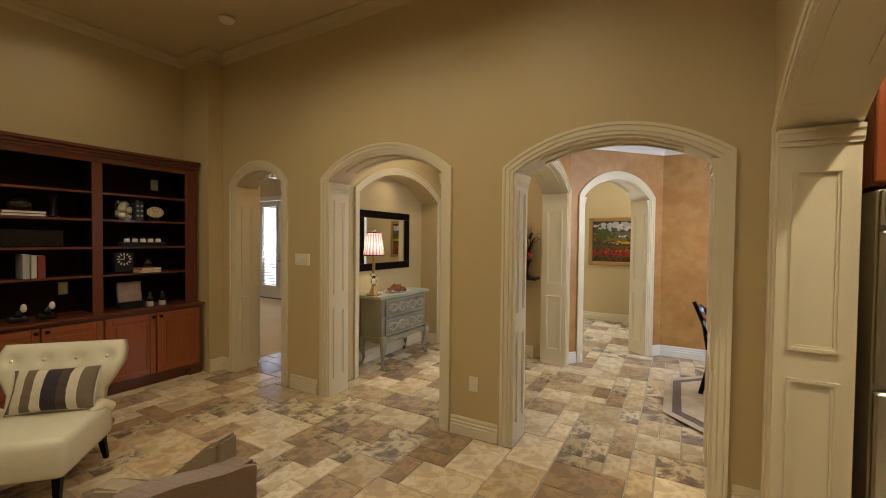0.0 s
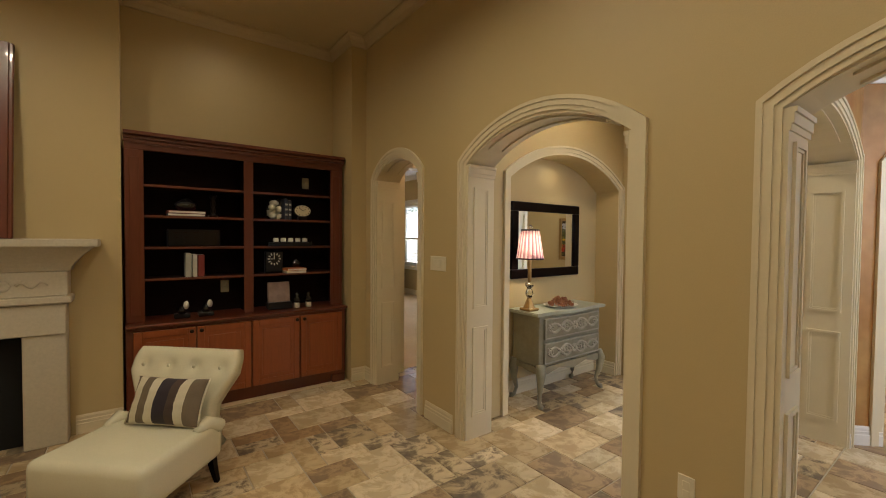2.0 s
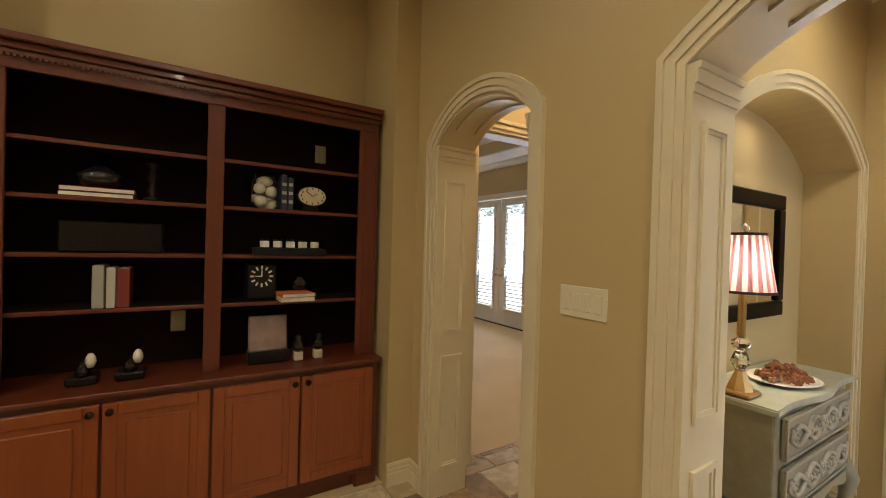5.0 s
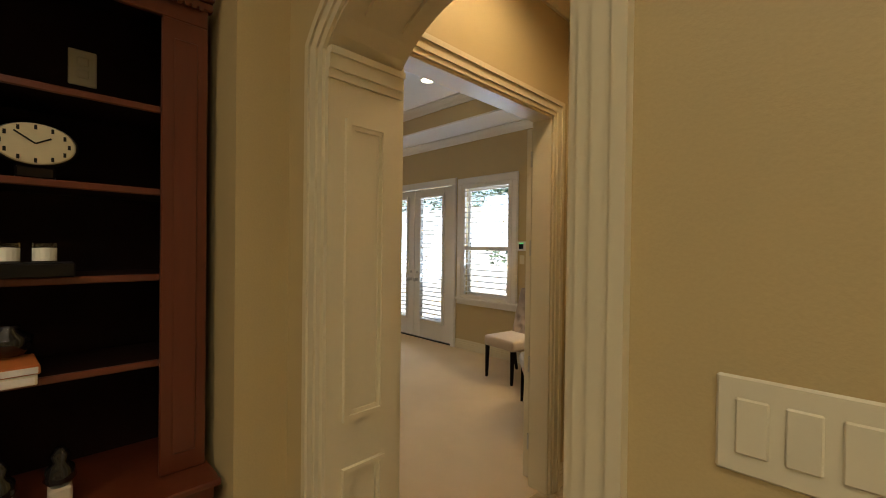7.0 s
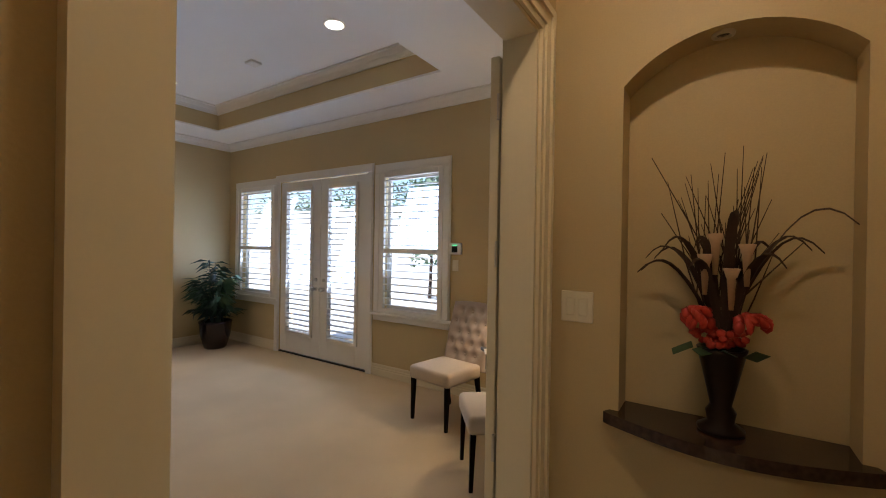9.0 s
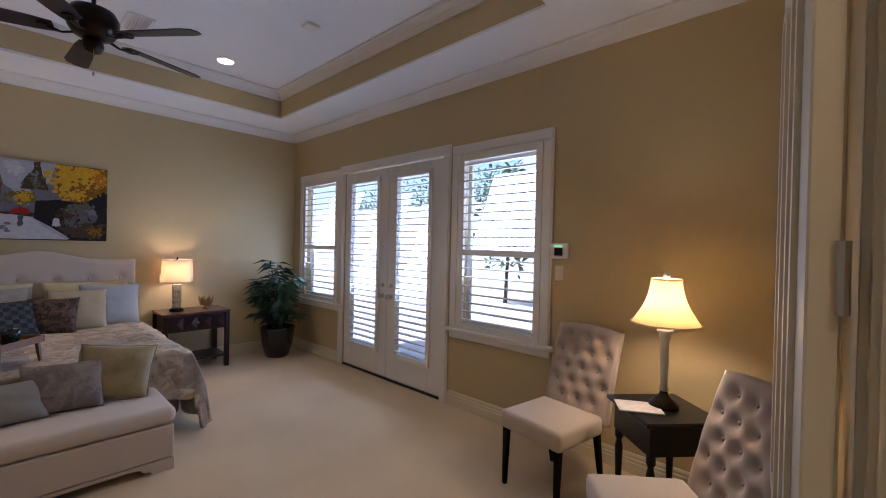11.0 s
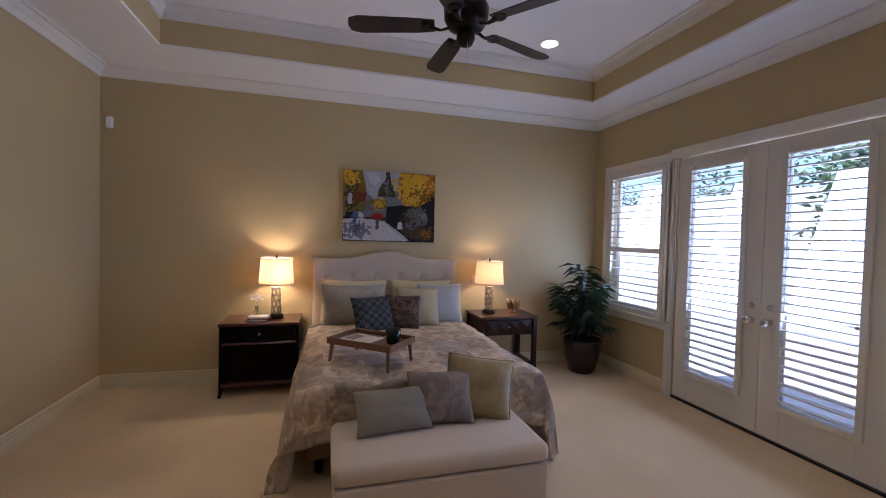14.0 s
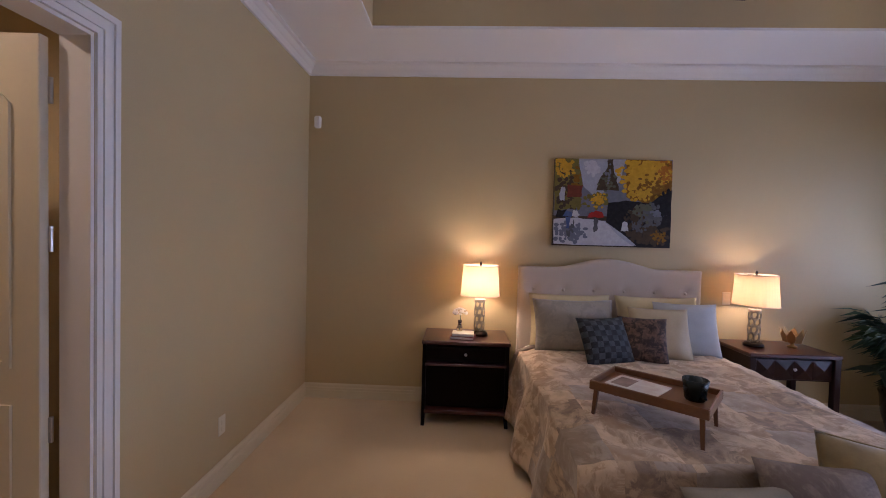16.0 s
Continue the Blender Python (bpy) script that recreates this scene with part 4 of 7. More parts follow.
wt = thing("cabinet_top", pose(-5.16, (YL + YR) / 2, 0.766), "cherry-stained wooden counter on the base cabinet", "counter")
bm = bmesh.new()
box(bm, 0, L - 0.005, 0, 0.455, R + 0.012, 0.024, 0.006, seg=2)
part("top_board", bm, CHERRY, wt)
hu = thing("bookcase", pose(-5.16, (YL + YR) / 2, 0.791), "cherry-stained open bookcase with two bays of shelves", "bookcase")
T = 2.335 - 0.791
FX = 0.33
# back, sides, top and shelves carry the interior's shade in their colour
part("back_panel", boxed(0.0, L + 0.03, 0, 0.012, R - 0.03, T - 0.05), CHERRY_SHADED, hu)
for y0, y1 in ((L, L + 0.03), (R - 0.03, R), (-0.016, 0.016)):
    part("side_panel", boxed(0.012, y0, 0, FX - 0.02, y1, T - 0.05), CHERRY_SHADED, hu)
for y0, y1 in ((L, L + 0.125), (R - 0.125, R), (-0.04, 0.04)):
    bm = bmesh.new()
    box(bm, FX - 0.02, y0, 0, FX, y1, T - 0.14, 0.003)
    if y1 - y0 > 0.1:
        box(bm, FX, y0 + 0.03, 0.06, FX + 0.006, y1 - 0.03, T - 0.2, 0.003)
    part("stile", bm, CHERRY, hu)
part("top_rail", boxed(FX - 0.02, L, T - 0.14, FX, R, T - 0.05, 0.003), CHERRY, hu)
part("top_board", boxed(0, L, T - 0.05, FX - 0.02, R, T - 0.02), CHERRY_SHADED, hu)
bm = bmesh.new()
for z0, z1, p in ((T - 0.085, T - 0.06, 0.012), (T - 0.06, T - 0.03, 0.028), (T - 0.03, T, 0.055)):
    box(bm, FX - 0.02, L - 0.004, z0, FX + p, R + min(p, 0.012), z1, 0.004)
for i in range(90):
    y = L + 0.01 + i * (R - L - 0.02) / 90
    box(bm, FX + 0.012, y, T - 0.095, FX + 0.02, y + 0.011, T - 0.082)
part("cornice", bm, CHERRY, hu, "stepped cornice with a beaded band")
SHELVES = (1.145, 1.41, 1.672, 1.925)
for z in SHELVES:
    for y0, y1 in ((L + 0.03, -0.017), (0.017, R - 0.03)):
        sf = part("shelf", boxed(0.012, y0, z - 0.791 - 0.018, FX - 0.042, y1, z - 0.791), CHERRY_SHADED, hu)
        part("shelf_edge", boxed(FX - 0.042, y0, z - 0.791 - 0.02, FX - 0.03, y1, z - 0.791 + 0.0005, 0.003), CHERRY, sf, "cherry shelf edge, clear of the painted shade")

# things on the shelves
SXF = -4.95


def onshelf(name, y, z, label, cat, x=SXF, rot=0):
    return thing(name, pose(x, y, z + 0.001, 0, 0, rot), label, cat)


ck = onshelf("mantel_clock", 2.66, 1.672, "oval cream-faced tabletop clock on a shelf", "clock", -4.92)
bm = bmesh.new()
lathe(bm, [(0.086, 0), (0.088, 0.012), (0.082, 0.03), (0.02, 0.032)], 28, squash=0.68, m=pose(0, 0, 0.092, 0, 90, 0) @ pose(0, 0, 0, 0, 0, 90))
part("case", bm, BRONZE, ck, smooth=False)
bm = bmesh.new()
lathe(bm, [(0.081, 0.031), (0.077, 0.036), (0.01, 0.037)], 28, squash=0.68, m=pose(0, 0, 0.092, 0, 90, 0) @ pose(0, 0, 0, 0, 0, 90))
part("face", bm, CLOCKFACE, ck, "cream clock face")
for a, ln in ((55, 0.05), (-60, 0.035)):
    part("clock_pointer", boxed(0.038, -0.002, 0, 0.041, 0.002, ln, m=pose(0, 0, 0.092, a, 0, 0)), BLACK, ck)
for i in range(12):
    a = i * math.pi / 6
    part("hour_mark", boxed(0.037, -0.003, -0.006, 0.0385, 0.003, 0.006, m=pose(0, 0.066 * math.sin(a), 0.092 + 0.044 * math.cos(a))), BLACK, ck)
part("stand", boxed(-0.03, -0.04, 0.0, 0.03, 0.04, 0.034, 0.006), BRONZE, ck)
for i, (bw, bh, mi) in enumerate(((0.032, 0.205, 4), (0.03, 0.19, 4))):
    bk = onshelf("book", 2.50 + i * 0.036, 1.672, "dark blue upright book on a shelf", "book", rot=90)
    part("cover", boxed(-bw / 2, -0.06, 0, bw / 2, 0.09, bh, 0.003), BOOKS[mi], bk)
    part("page_block", boxed(-bw / 2 + 0.004, -0.055, bh, bw / 2 - 0.004, 0.085, bh + 0.001), PAPER, bk)
    for k in range(3):
        part("spine_band", boxed(-bw / 2 + 0.004, -0.062, 0.04 + k * 0.05, bw / 2 - 0.004, -0.0595, 0.058 + k * 0.05), BOOKS[0], bk)
jr = onshelf("glass_jar", 2.40, 1.672, "clear glass jar filled with pale balls", "jar")
part("jar", turned([(0.05, 0), (0.068, 0.02), (0.07, 0.15), (0.05, 0.19), (0.052, 0.2)], seg=18), CRYSTAL, jr, smooth=True).visible_shadow = False
for i, (a, b, c) in enumerate(((0.025, -0.02, 0.045), (0.02, 0.03, 0.10), (-0.03, 0.0, 0.07), (0.028, -0.025, 0.115), (-0.02, 0.025, 0.035), (0.0, 0.0, 0.155))):
    bm = bmesh.new()
    bmesh.ops.create_icosphere(bm, subdivisions=2, radius=0.031, matrix=Matrix.Translation((a, b, c)))
    part("ball", bm, MARBLE, jr, smooth=True)
for i in range(5):
    cd = onshelf("votive_candle", 2.398 + i * 0.07, 1.41 + 0.041, "small white candle in a clear glass cup", "candle", -4.88)
    tagged(cd, group="candles in a row")
    part("wax", turned([(0.021, 0.003), (0.021, 0.036), (0.004, 0.038)], seg=14), WAX, cd)
    part("cup", turned([(0.025, 0.0), (0.025, 0.05)], seg=14), CRYSTAL, cd).visible_shadow = False
ht = onshelf("candle_tray", 2.538, 1.41, "long raised black tray under the candles", "tray", -4.88)
part("tray", boxed(-0.045, -0.20, 0, 0.045, 0.20, 0.0395, 0.004), BLACK, ht)
dc2 = onshelf("round_desk_clock", 2.395, 1.145, "square black clock with a white dial ring", "clock")
part("case", boxed(-0.03, -0.085, 0, 0.02, 0.085, 0.215, 0.012), BLACK, dc2)
for i in range(12):
    a = i * math.pi / 6
    part("dial_mark", boxed(0.02, -0.005, -0.012, 0.0225, 0.005, 0.009, m=pose(0, 0.053 * math.sin(a), 0.138 + 0.053 * math.cos(a), -math.degrees(a))), WAX, dc2)
for a in (0, 90):
    part("pointer", boxed(0.02, -0.003, 0, 0.0235, 0.003, 0.035, m=pose(0, 0, 0.138, a)), WAX, dc2)
for i, (mi, h) in enumerate(((5, 0.024), (3, 0.022))):
    bk = onshelf("book", 2.57, 1.145 + i * 0.0255, ("cream" if mi == 5 else "orange") + " book lying flat on a shelf", "book", x=-4.88, rot=4 * i)
    part("cover", boxed(-0.08, -0.095, 0, 0.09, 0.095, h, 0.003), BOOKS[mi], bk)
    part("page_block", boxed(0.086, -0.09, 0.003, 0.092, 0.09, h - 0.003), PAPER, bk)
bw = onshelf("dark_vase", 2.61, 1.145 + 0.052, "small dark ornament on a pair of books", "ornament")
part("body", turned([(0.03, 0), (0.045, 0.02), (0.05, 0.05), (0.02, 0.07), (0.024, 0.08)], seg=16), CERAMIC_BLACK, bw, smooth=True)
sb = onshelf("stone_tile_art", 2.435, 0.791, "mottled pink-brown stone tile on a dark stand", "ornament", -4.90)
part("stone", boxed(-0.015, -0.105, 0.06, 0.015, 0.105, 0.265, 0.008, m=pose(0, 0, 0, 0, -10, 0)), STONEBOX, sb)
part("stand", boxed(-0.06, -0.11, 0, 0.04, 0.11, 0.07, 0.006), BLACK, sb)
for y in (2.595, 2.71):
    cn = onshelf("black_figurine", y, 0.791, "small black figurine on a stone base", "ornament", -4.87)
    part("body", turned([(0.02, 0.05), (0.035, 0.07), (0.03, 0.1), (0.015, 0.115), (0.022, 0.135), (0.008, 0.155)], seg=12), CERAMIC_BLACK, cn, smooth=True)
    part("base_block", boxed(-0.025, -0.025, 0, 0.025, 0.025, 0.05, 0.005), LIMESTONE, cn)
for i, (mi, bw_, bh) in enumerate(((0, 0.045, 0.205), (1, 0.035, 0.195), (2, 0.05, 0.19))):
    bk = onshelf("book", 1.67 + i * 0.048, 1.145, ("grey", "pale", "dark red")[i] + " upright book on a shelf", "book", rot=90)
    part("cover", boxed(-bw_ / 2, -0.08, 0, bw_ / 2, 0.09, bh, 0.003), BOOKS[mi], bk)
    part("page_block", boxed(-bw_ / 2 + 0.004, -0.075, bh, bw_ / 2 - 0.004, 0.085, bh + 0.001), PAPER, bk)
cs2 = onshelf("candlestick", 1.87, 1.672, "dark turned candlestick on a shelf", "candlestick")
part("stem", turned([(0.04, 0), (0.04, 0.015), (0.014, 0.03), (0.024, 0.06), (0.012, 0.09), (0.026, 0.12), (0.012, 0.16), (0.032, 0.19), (0.03, 0.2)], seg=14), BRONZE, cs2, smooth=True)
for i in range(2):
    bk = onshelf("book", 1.66, 1.672 + i * 0.024, "dark book lying flat on a shelf", "book", rot=3 * i)
    part("cover", boxed(-0.09, -0.14, 0, 0.08, 0.14, 0.022, 0.003), BOOKS[2 if i else 4], bk)
    part("page_block", boxed(0.076, -0.135, 0.003, 0.082, 0.135, 0.019), PAPER, bk)
fg = onshelf("carved_bird", 1.66, 1.672 + 0.049, "dark carved ornament on two books", "ornament")
part("body", turned([(0.03, 0), (0.05, 0.03), (0.055, 0.06), (0.03, 0.09), (0.012, 0.11)], seg=14, squash=1.7), CERAMIC_BLACK, fg, smooth=True)
bx = onshelf("studded_box", 1.72, 1.41, "dark box with rows of bronze studs", "box")
part("body", boxed(-0.07, -0.2, 0, 0.06, 0.2, 0.15, 0.008), BLACK, bx)
for r in range(3):
    for c in range(5):
        part("stud", boxed(0.06, -0.155 + c * 0.075, 0.028 + r * 0.045, 0.064, -0.125 + c * 0.075, 0.034 + r * 0.045), BRONZE, bx)
for y in (1.62, 1.80):
    be = onshelf("horse_bookend", y, 0.791, "dark bookend with a pale carved head", "bookend", -4.90)
    part("base_block", boxed(-0.05, -0.06, 0, 0.05, 0.06, 0.04, 0.008), BLACK, be)
    part("arch_back", turned([(0.05, 0.04), (0.055, 0.07), (0.035, 0.1), (0.01, 0.115)], seg=14, squash=0.6), CERAMIC_BLACK, be, smooth=True)
    part("head", turned([(0.012, 0.08), (0.022, 0.105), (0.018, 0.13), (0.008, 0.145)], seg=12, centre=(0.03, 0.03, 0)), WAX, be, "pale carved head", True)

# ---- fireplace ----
fp = thing("fireplace", pose(-4.80, -0.05, 0), "pale carved limestone fireplace surround and mantel", "fireplace")
for s in (-1, 1):
    part("leg", boxed(0.002, min(s * 0.72, s * 0.95), 0, 0.14, max(s * 0.72, s * 0.95), 0.80, 0.006), LIMESTONE, fp)
part("frieze", boxed(0.002, -0.95, 0.80, 0.16, 0.95, 1.02, 0.006), LIMESTONE, fp)
bm = bmesh.new()
for z0, z1, p in ((1.02, 1.07, 0.185), (1.07, 1.25, 0.165)):
    box(bm, 0.002, -0.80 - p, z0, p, 0.80 + p, z1, 0.008)
part("mantel_frieze", bm, LIMESTONE, fp)
bm = bmesh.new()
rings = []
for p, z in [(0.17 + 0.13 * (k / 6) ** 1.6, 1.25 + k * 0.028) for k in range(7)] + [(0.325, 1.42), (0.33, 1.43), (0.33, 1.47), (0.325, 1.475)]:
    rings.append([bm.verts.new(c) for c in ((0.002, -0.81 - p, z), (p, -0.81 - p, z), (p, 0.81 + p, z), (0.002, 0.81 + p, z))])
for r0, r1 in zip(rings, rings[1:]):
    for i in range(4):
        bm.faces.new((r0[i], r0[(i + 1) % 4], r1[(i + 1) % 4], r1[i]))
bm.faces.new(rings[0]), bm.faces.new(rings[-1])
part("mantel_shelf", bm, LIMESTONE, fp)
bm = bmesh.new()
for i in range(9):
    a = i * 2 * math.pi / 9
    bmesh.ops.create_icosphere(bm, subdivisions=2, radius=0.028, matrix=Matrix.Translation((0.165, 0.6 + 0.045 * math.cos(a), 1.155 + 0.03 * math.sin(a))) @ Matrix.Diagonal((0.5, 1.3, 0.8, 1)))
tube(bm, [(0.168, 0.70 + 0.02 * i, 1.155 + 0.02 * math.sin(i * 1.2)) for i in range(9)], [0.012 - 0.001 * i for i in range(9)], 6)
tube(bm, [(0.168, 0.50 - 0.02 * i, 1.155 + 0.02 * math.sin(i * 1.2)) for i in range(9)], [0.012 - 0.001 * i for i in range(9)], 6)
part("carved_swag", bm, LIMESTONE, fp, "", True)
# flat black panel in place of a hollow firebox
part("firebox", boxed(0.003, -0.72, 0, 0.02, 0.72, 0.80), FIREBOX_BLACK, fp, "black firebox")

# framed mirror leaning on the mantel shelf
lm = thing("leaning_mirror", pose(-4.585, -0.05, 1.4765, 0, -6.4, 0), "large dark cherry-framed mirror leaning on the mantel", "mirror")
for a, b, c, d in ((-0.70, -0.565, 0, 1.34), (0.565, 0.70, 0, 1.34), (-0.565, 0.565, 0, 0.135), (-0.565, 0.565, 1.205, 1.34)):
    bm = bmesh.new()
    box(bm, -0.03, a, c, 0.0, b, d, 0.006)
    box(bm, -0.001, a + 0.02, c + 0.02 * (d - c < 0.2), 0.012, b - 0.02, d - 0.02 * (d - c < 0.2), 0.005)
    part("frame_rail", bm, CHERRY, lm)
part("glass", boxed(-0.022, -0.565, 0.135, -0.016, 0.565, 1.205), MIRROR, lm, "silvered mirror glass")


# ---- soft things ----
def cushion(w, h, d, n=14, pinch=0.06, seed=0, wrinkle=0.006):
    """A stuffed pillow lying in x (width) and z (height), thick in y, with pulled-out corners."""
    bm = bmesh.new()
    sides = []
    for s in (-1, 1):
        grid = []
        for i in range(n + 1):
            row = []
            for j in range(n + 1):
                u, v = 2 * i / n - 1, 2 * j / n - 1
                e = (1 - abs(u) ** 2.6) * (1 - abs(v) ** 2.6)
                x = u * w / 2 * (1 - pinch * (1 - v * v))
                z = v * h / 2 * (1 - pinch * (1 - u * u))
                y = s * d / 2 * max(e, 0) ** 0.55
                y += s * wrinkle * noise.noise(Vector((u * 3 + seed, v * 3, s))) * (1 if e > 0.02 else 0)
                row.append(bm.verts.new((x, y, z)))
            grid.append(row)
        for i in range(n):
            for j in range(n):
                q = (grid[i][j], grid[i + 1][j], grid[i + 1][j + 1], grid[i][j + 1])
                bm.faces.new(q if s < 0 else q[::-1])
        sides.append(grid)
    bmesh.ops.remove_doubles(bm, verts=bm.verts, dist=1e-5)
    return bm


def pillow(name, m, w, h, d, mat, label, edge=None, seed=0, stripes=None, checks=0):
    t = thing(name, m, label, "pillow")
    bm = cushion(w, h, d, 34 if stripes or checks else 22, seed=seed)
    if stripes:
        for f in bm.faces:
            c = f.calc_center_median()
            u = c.x / w / (1 - 0.06 * (1 - min(1, abs(2 * c.z / h)) ** 2)) + 0.5
            k = min(int(u * len(stripes)), len(stripes) - 1)
            f.material_index = stripes[k]
    if checks:
        for f in bm.faces:
            c = f.calc_center_median()
            f.material_index = (int((c.x / w + 0.5) * checks) + int((c.z / h + 0.5) * checks)) % 2
    part("cover", bm, mat, t, smooth=True)
    if edge:
        bm = bmesh.new()
        pts = []
        for k in range(33):
            a = k / 32 * 4
            side, f = int(min(a, 3.999)), a - int(min(a, 3.999))
            u, v = ((2 * f - 1, -1), (1, 2 * f - 1), (1 - 2 * f, 1), (-1, 1 - 2 * f))[side]
            pts.append((u * w / 2 * (1 - 0.06 * (1 - v * v)), 0, v * h / 2 * (1 - 0.06 * (1 - u * u))))
        tube(bm, pts, 0.005, 6)
        part("piping", bm, edge, t, "corded edge", True)
    return t


def tufted(w, h, d, tufts, rows, top=None, n=44, dent=0.03, r=0.05):
    """An upholstered slab standing in x and z, its front towards -y, drawn in at its buttons. top(u) gives the outline's rise."""
    bm = bmesh.new()
    k = max(10, int(n * h / w))
    pts = [((i + 0.5) / c * w - w / 2 if not off else (i + 1.0) / c * w - w / 2, z) for z, c, off in rows for i in range(c - (1 if off else 0))]
    front, back = [], []
    for i in range(n + 1):
        fr, br = [], []
        for j in range(k + 1):
            u, v = 2 * i / n - 1, j / k
            x = u * w / 2
            z = v * (h + (top(u) if top else 0))
            e = min(1.0, (1 - abs(u)) * w / 2 / 0.035, (1 - v) * h / 0.035 + 0.0001, v * h / 0.02 + 0.0001)
            y = -d / 2 - 0.012 * math.sqrt(max(e, 0)) + 0.012
            for px, pz in pts:
                q = ((x - px) ** 2 + (z - pz) ** 2) / (r * r)
                y += dent * math.exp(-q * 2.2)
            fr.append(bm.verts.new((x, y, z)))
            br.append(bm.verts.new((x, d / 2, z)))
        front.append(fr)
        back.append(br)
    for i in range(n):
        for j in range(k):
            bm.faces.new((front[i][j], front[i + 1][j], front[i + 1][j + 1], front[i][j + 1]))
            bm.faces.new((back[i][j], back[i][j + 1], back[i + 1][j + 1], back[i + 1][j]))
    for i in range(n):
        bm.faces.new((front[i][k], front[i + 1][k], back[i + 1][k], back[i][k]))
        bm.faces.new((front[i][0], back[i][0], back[i + 1][0], front[i + 1][0]))
    for j in range(k):
        bm.faces.new((front[0][j], front[0][j + 1], back[0][j + 1], back[0][j]))
        bm.faces.new((front[n][j], back[n][j], back[n][j + 1], front[n][j + 1]))
    return bm, pts


def buttons(parent, pts, y, mat, r=0.011, m=None):
    for x, z in pts:
        bm = bmesh.new()
        bmesh.ops.create_icosphere(bm, subdivisions=1, radius=r, matrix=(m or Matrix.Identity(4)) @ Matrix.Translation((x, y, z)) @ Matrix.Diagonal((1, 0.5, 1, 1)))
        part("button", bm, mat, parent, smooth=True)


# ---- living room ----
ch = thing("slipper_chair", pose(-3.51, 1.32, 0, 0, 0, 46.6), "cream leather slipper chair with a buttoned back and dark legs", "chair")
bm = bmesh.new()
vs = box(bm, -0.32, -0.34, 0.17, 0.32, 0.26, 0.40, 0.045, seg=3)
for v in bm.verts:
    if v.co.z > 0.38:
        v.co.z += 0.025 * (1 - (v.co.x / 0.32) ** 2) * (1 - ((v.co.y + 0.04) / 0.3) ** 2)
    v.co.x *= 1 + 0.10 * (0.26 - v.co.y) / 0.6 * 0.3
part("seat", bm, LEATHER, ch, smooth=True)
bm, pts = tufted(0.70, 0.44, 0.09, 4, [(0.33, 4, False)], dent=0.022, r=0.06)
lean = pose(0, 0.25, 0.36, -14, 0, 0)
for v in bm.verts:
    f = v.co.z / 0.44
    v.co.x *= 0.74 + 0.26 * min(1, max(0, (f - 0.26) / 0.40))
    if f > 0.80:
        v.co.x *= 1 - 0.07 * ((f - 0.80) / 0.20) ** 2
    v.co.y += 0.05 * f ** 3
bmesh.ops.transform(bm, matrix=lean, verts=bm.verts)
part("backrest", bm, LEATHER, ch, smooth=True)
buttons(ch, pts, -0.028, LEATHER, 0.012, lean)
for s in (-1, 1):
    bm = bmesh.new()
    tube(bm, [(s * 0.27, 0.27, 0.24), (s * 0.29, 0.23, 0.36), (s * 0.285, 0.15, 0.41), (s * 0.28, 0.06, 0.39)], [0.045, 0.05, 0.04, 0.02], 14)
    part("side_roll", bm, LEATHER, ch, smooth=True)
for x, y in ((-0.27, -0.28), (0.27, -0.28), (-0.26, 0.22), (0.26, 0.22)):
    part("leg", tubed([(x, y, 0.20), (x * 1.02, y * 1.06, 0.1), (x * 1.06, y * 1.15, 0.0)], [0.03, 0.024, 0.017], 4), ESPRESSO, ch, "dark wooden leg")
pillow("striped_pillow", pose(-3.57, 1.45, 0.40 + 0.135, -24, 0, 46.6), 0.46, 0.27, 0.13, STRIPES, "brown, black and cream striped pillow on the chair", STRIPES[0], 3, (3, 0, 0, 3, 3, 0, 0, 2, 2, 2, 1, 1, 0, 0, 3, 3, 3))

wc = thing("wing_chair", pose(-1.593, 0.786, 0, 0, 0, 283), "brown ribbed wing chair with tan chenille inside", "armchair")
bm = bmesh.new()
vs = box(bm, -0.40, -0.40, 0.14, 0.40, 0.28, 0.44, 0.04, seg=2)
part("seat", bm, TANCLOTH, wc, smooth=True)
bm = bmesh.new()
prism(bm, [(-0.44, 0.14)] + [(-0.44 + 0.88 * i / 12, 0.86 + 0.05 * math.cos((i / 12 - 0.5) * math.pi * 2) - 0.03) for i in range(13)] + [(0.44, 0.14)], 0.26, 0.36, Matrix.Identity(4))
bmesh.ops.bevel(bm, geom=bm.edges, offset=0.015, segments=2, affect="EDGES")
part("backrest", bm, BROWNCLOTH, wc)
for s in (-1, 1):
    bm = bmesh.new()
    jm = pose(s * 0.40, 0, 0, 0, 0, 90)
    prism(bm, [(-0.38, 0.14), (-0.38, 0.56), (-0.30, 0.60), (-0.05, 0.62), (0.10, 0.72), (0.22, 0.84), (0.27, 0.86), (0.27, 0.14)], -0.045, 0.045, jm)
    bmesh.ops.bevel(bm, geom=bm.edges, offset=0.012, segments=2, affect="EDGES")
    part("wing", bm, TANCLOTH if s < 0 else BROWNCLOTH, wc)
for x in (-0.34, 0.34):
    for y in (-0.33, 0.28):
        part("leg", tubed([(x, y, 0.15), (x, y, 0.0)], [0.03, 0.02], 4), ESPRESSO, wc)

# kitchen glimpse
fr = thing("refrigerator", pose(1.05, 3.80, 0), "stainless steel refrigerator with two stacked doors", "refrigerator")
part("body", boxed(-0.36, -0.60, 0.02, 0.5, 0.06, 1.78, 0.006), STEEL, fr)
part("freezer_drawer", boxed(-0.355, -0.645, 0.05, 0.495, -0.602, 0.80, 0.012), STEEL, fr)
part("upper_door", boxed(-0.355, -0.645, 0.825, 0.495, -0.602, 1.58, 0.012), STEEL, fr)
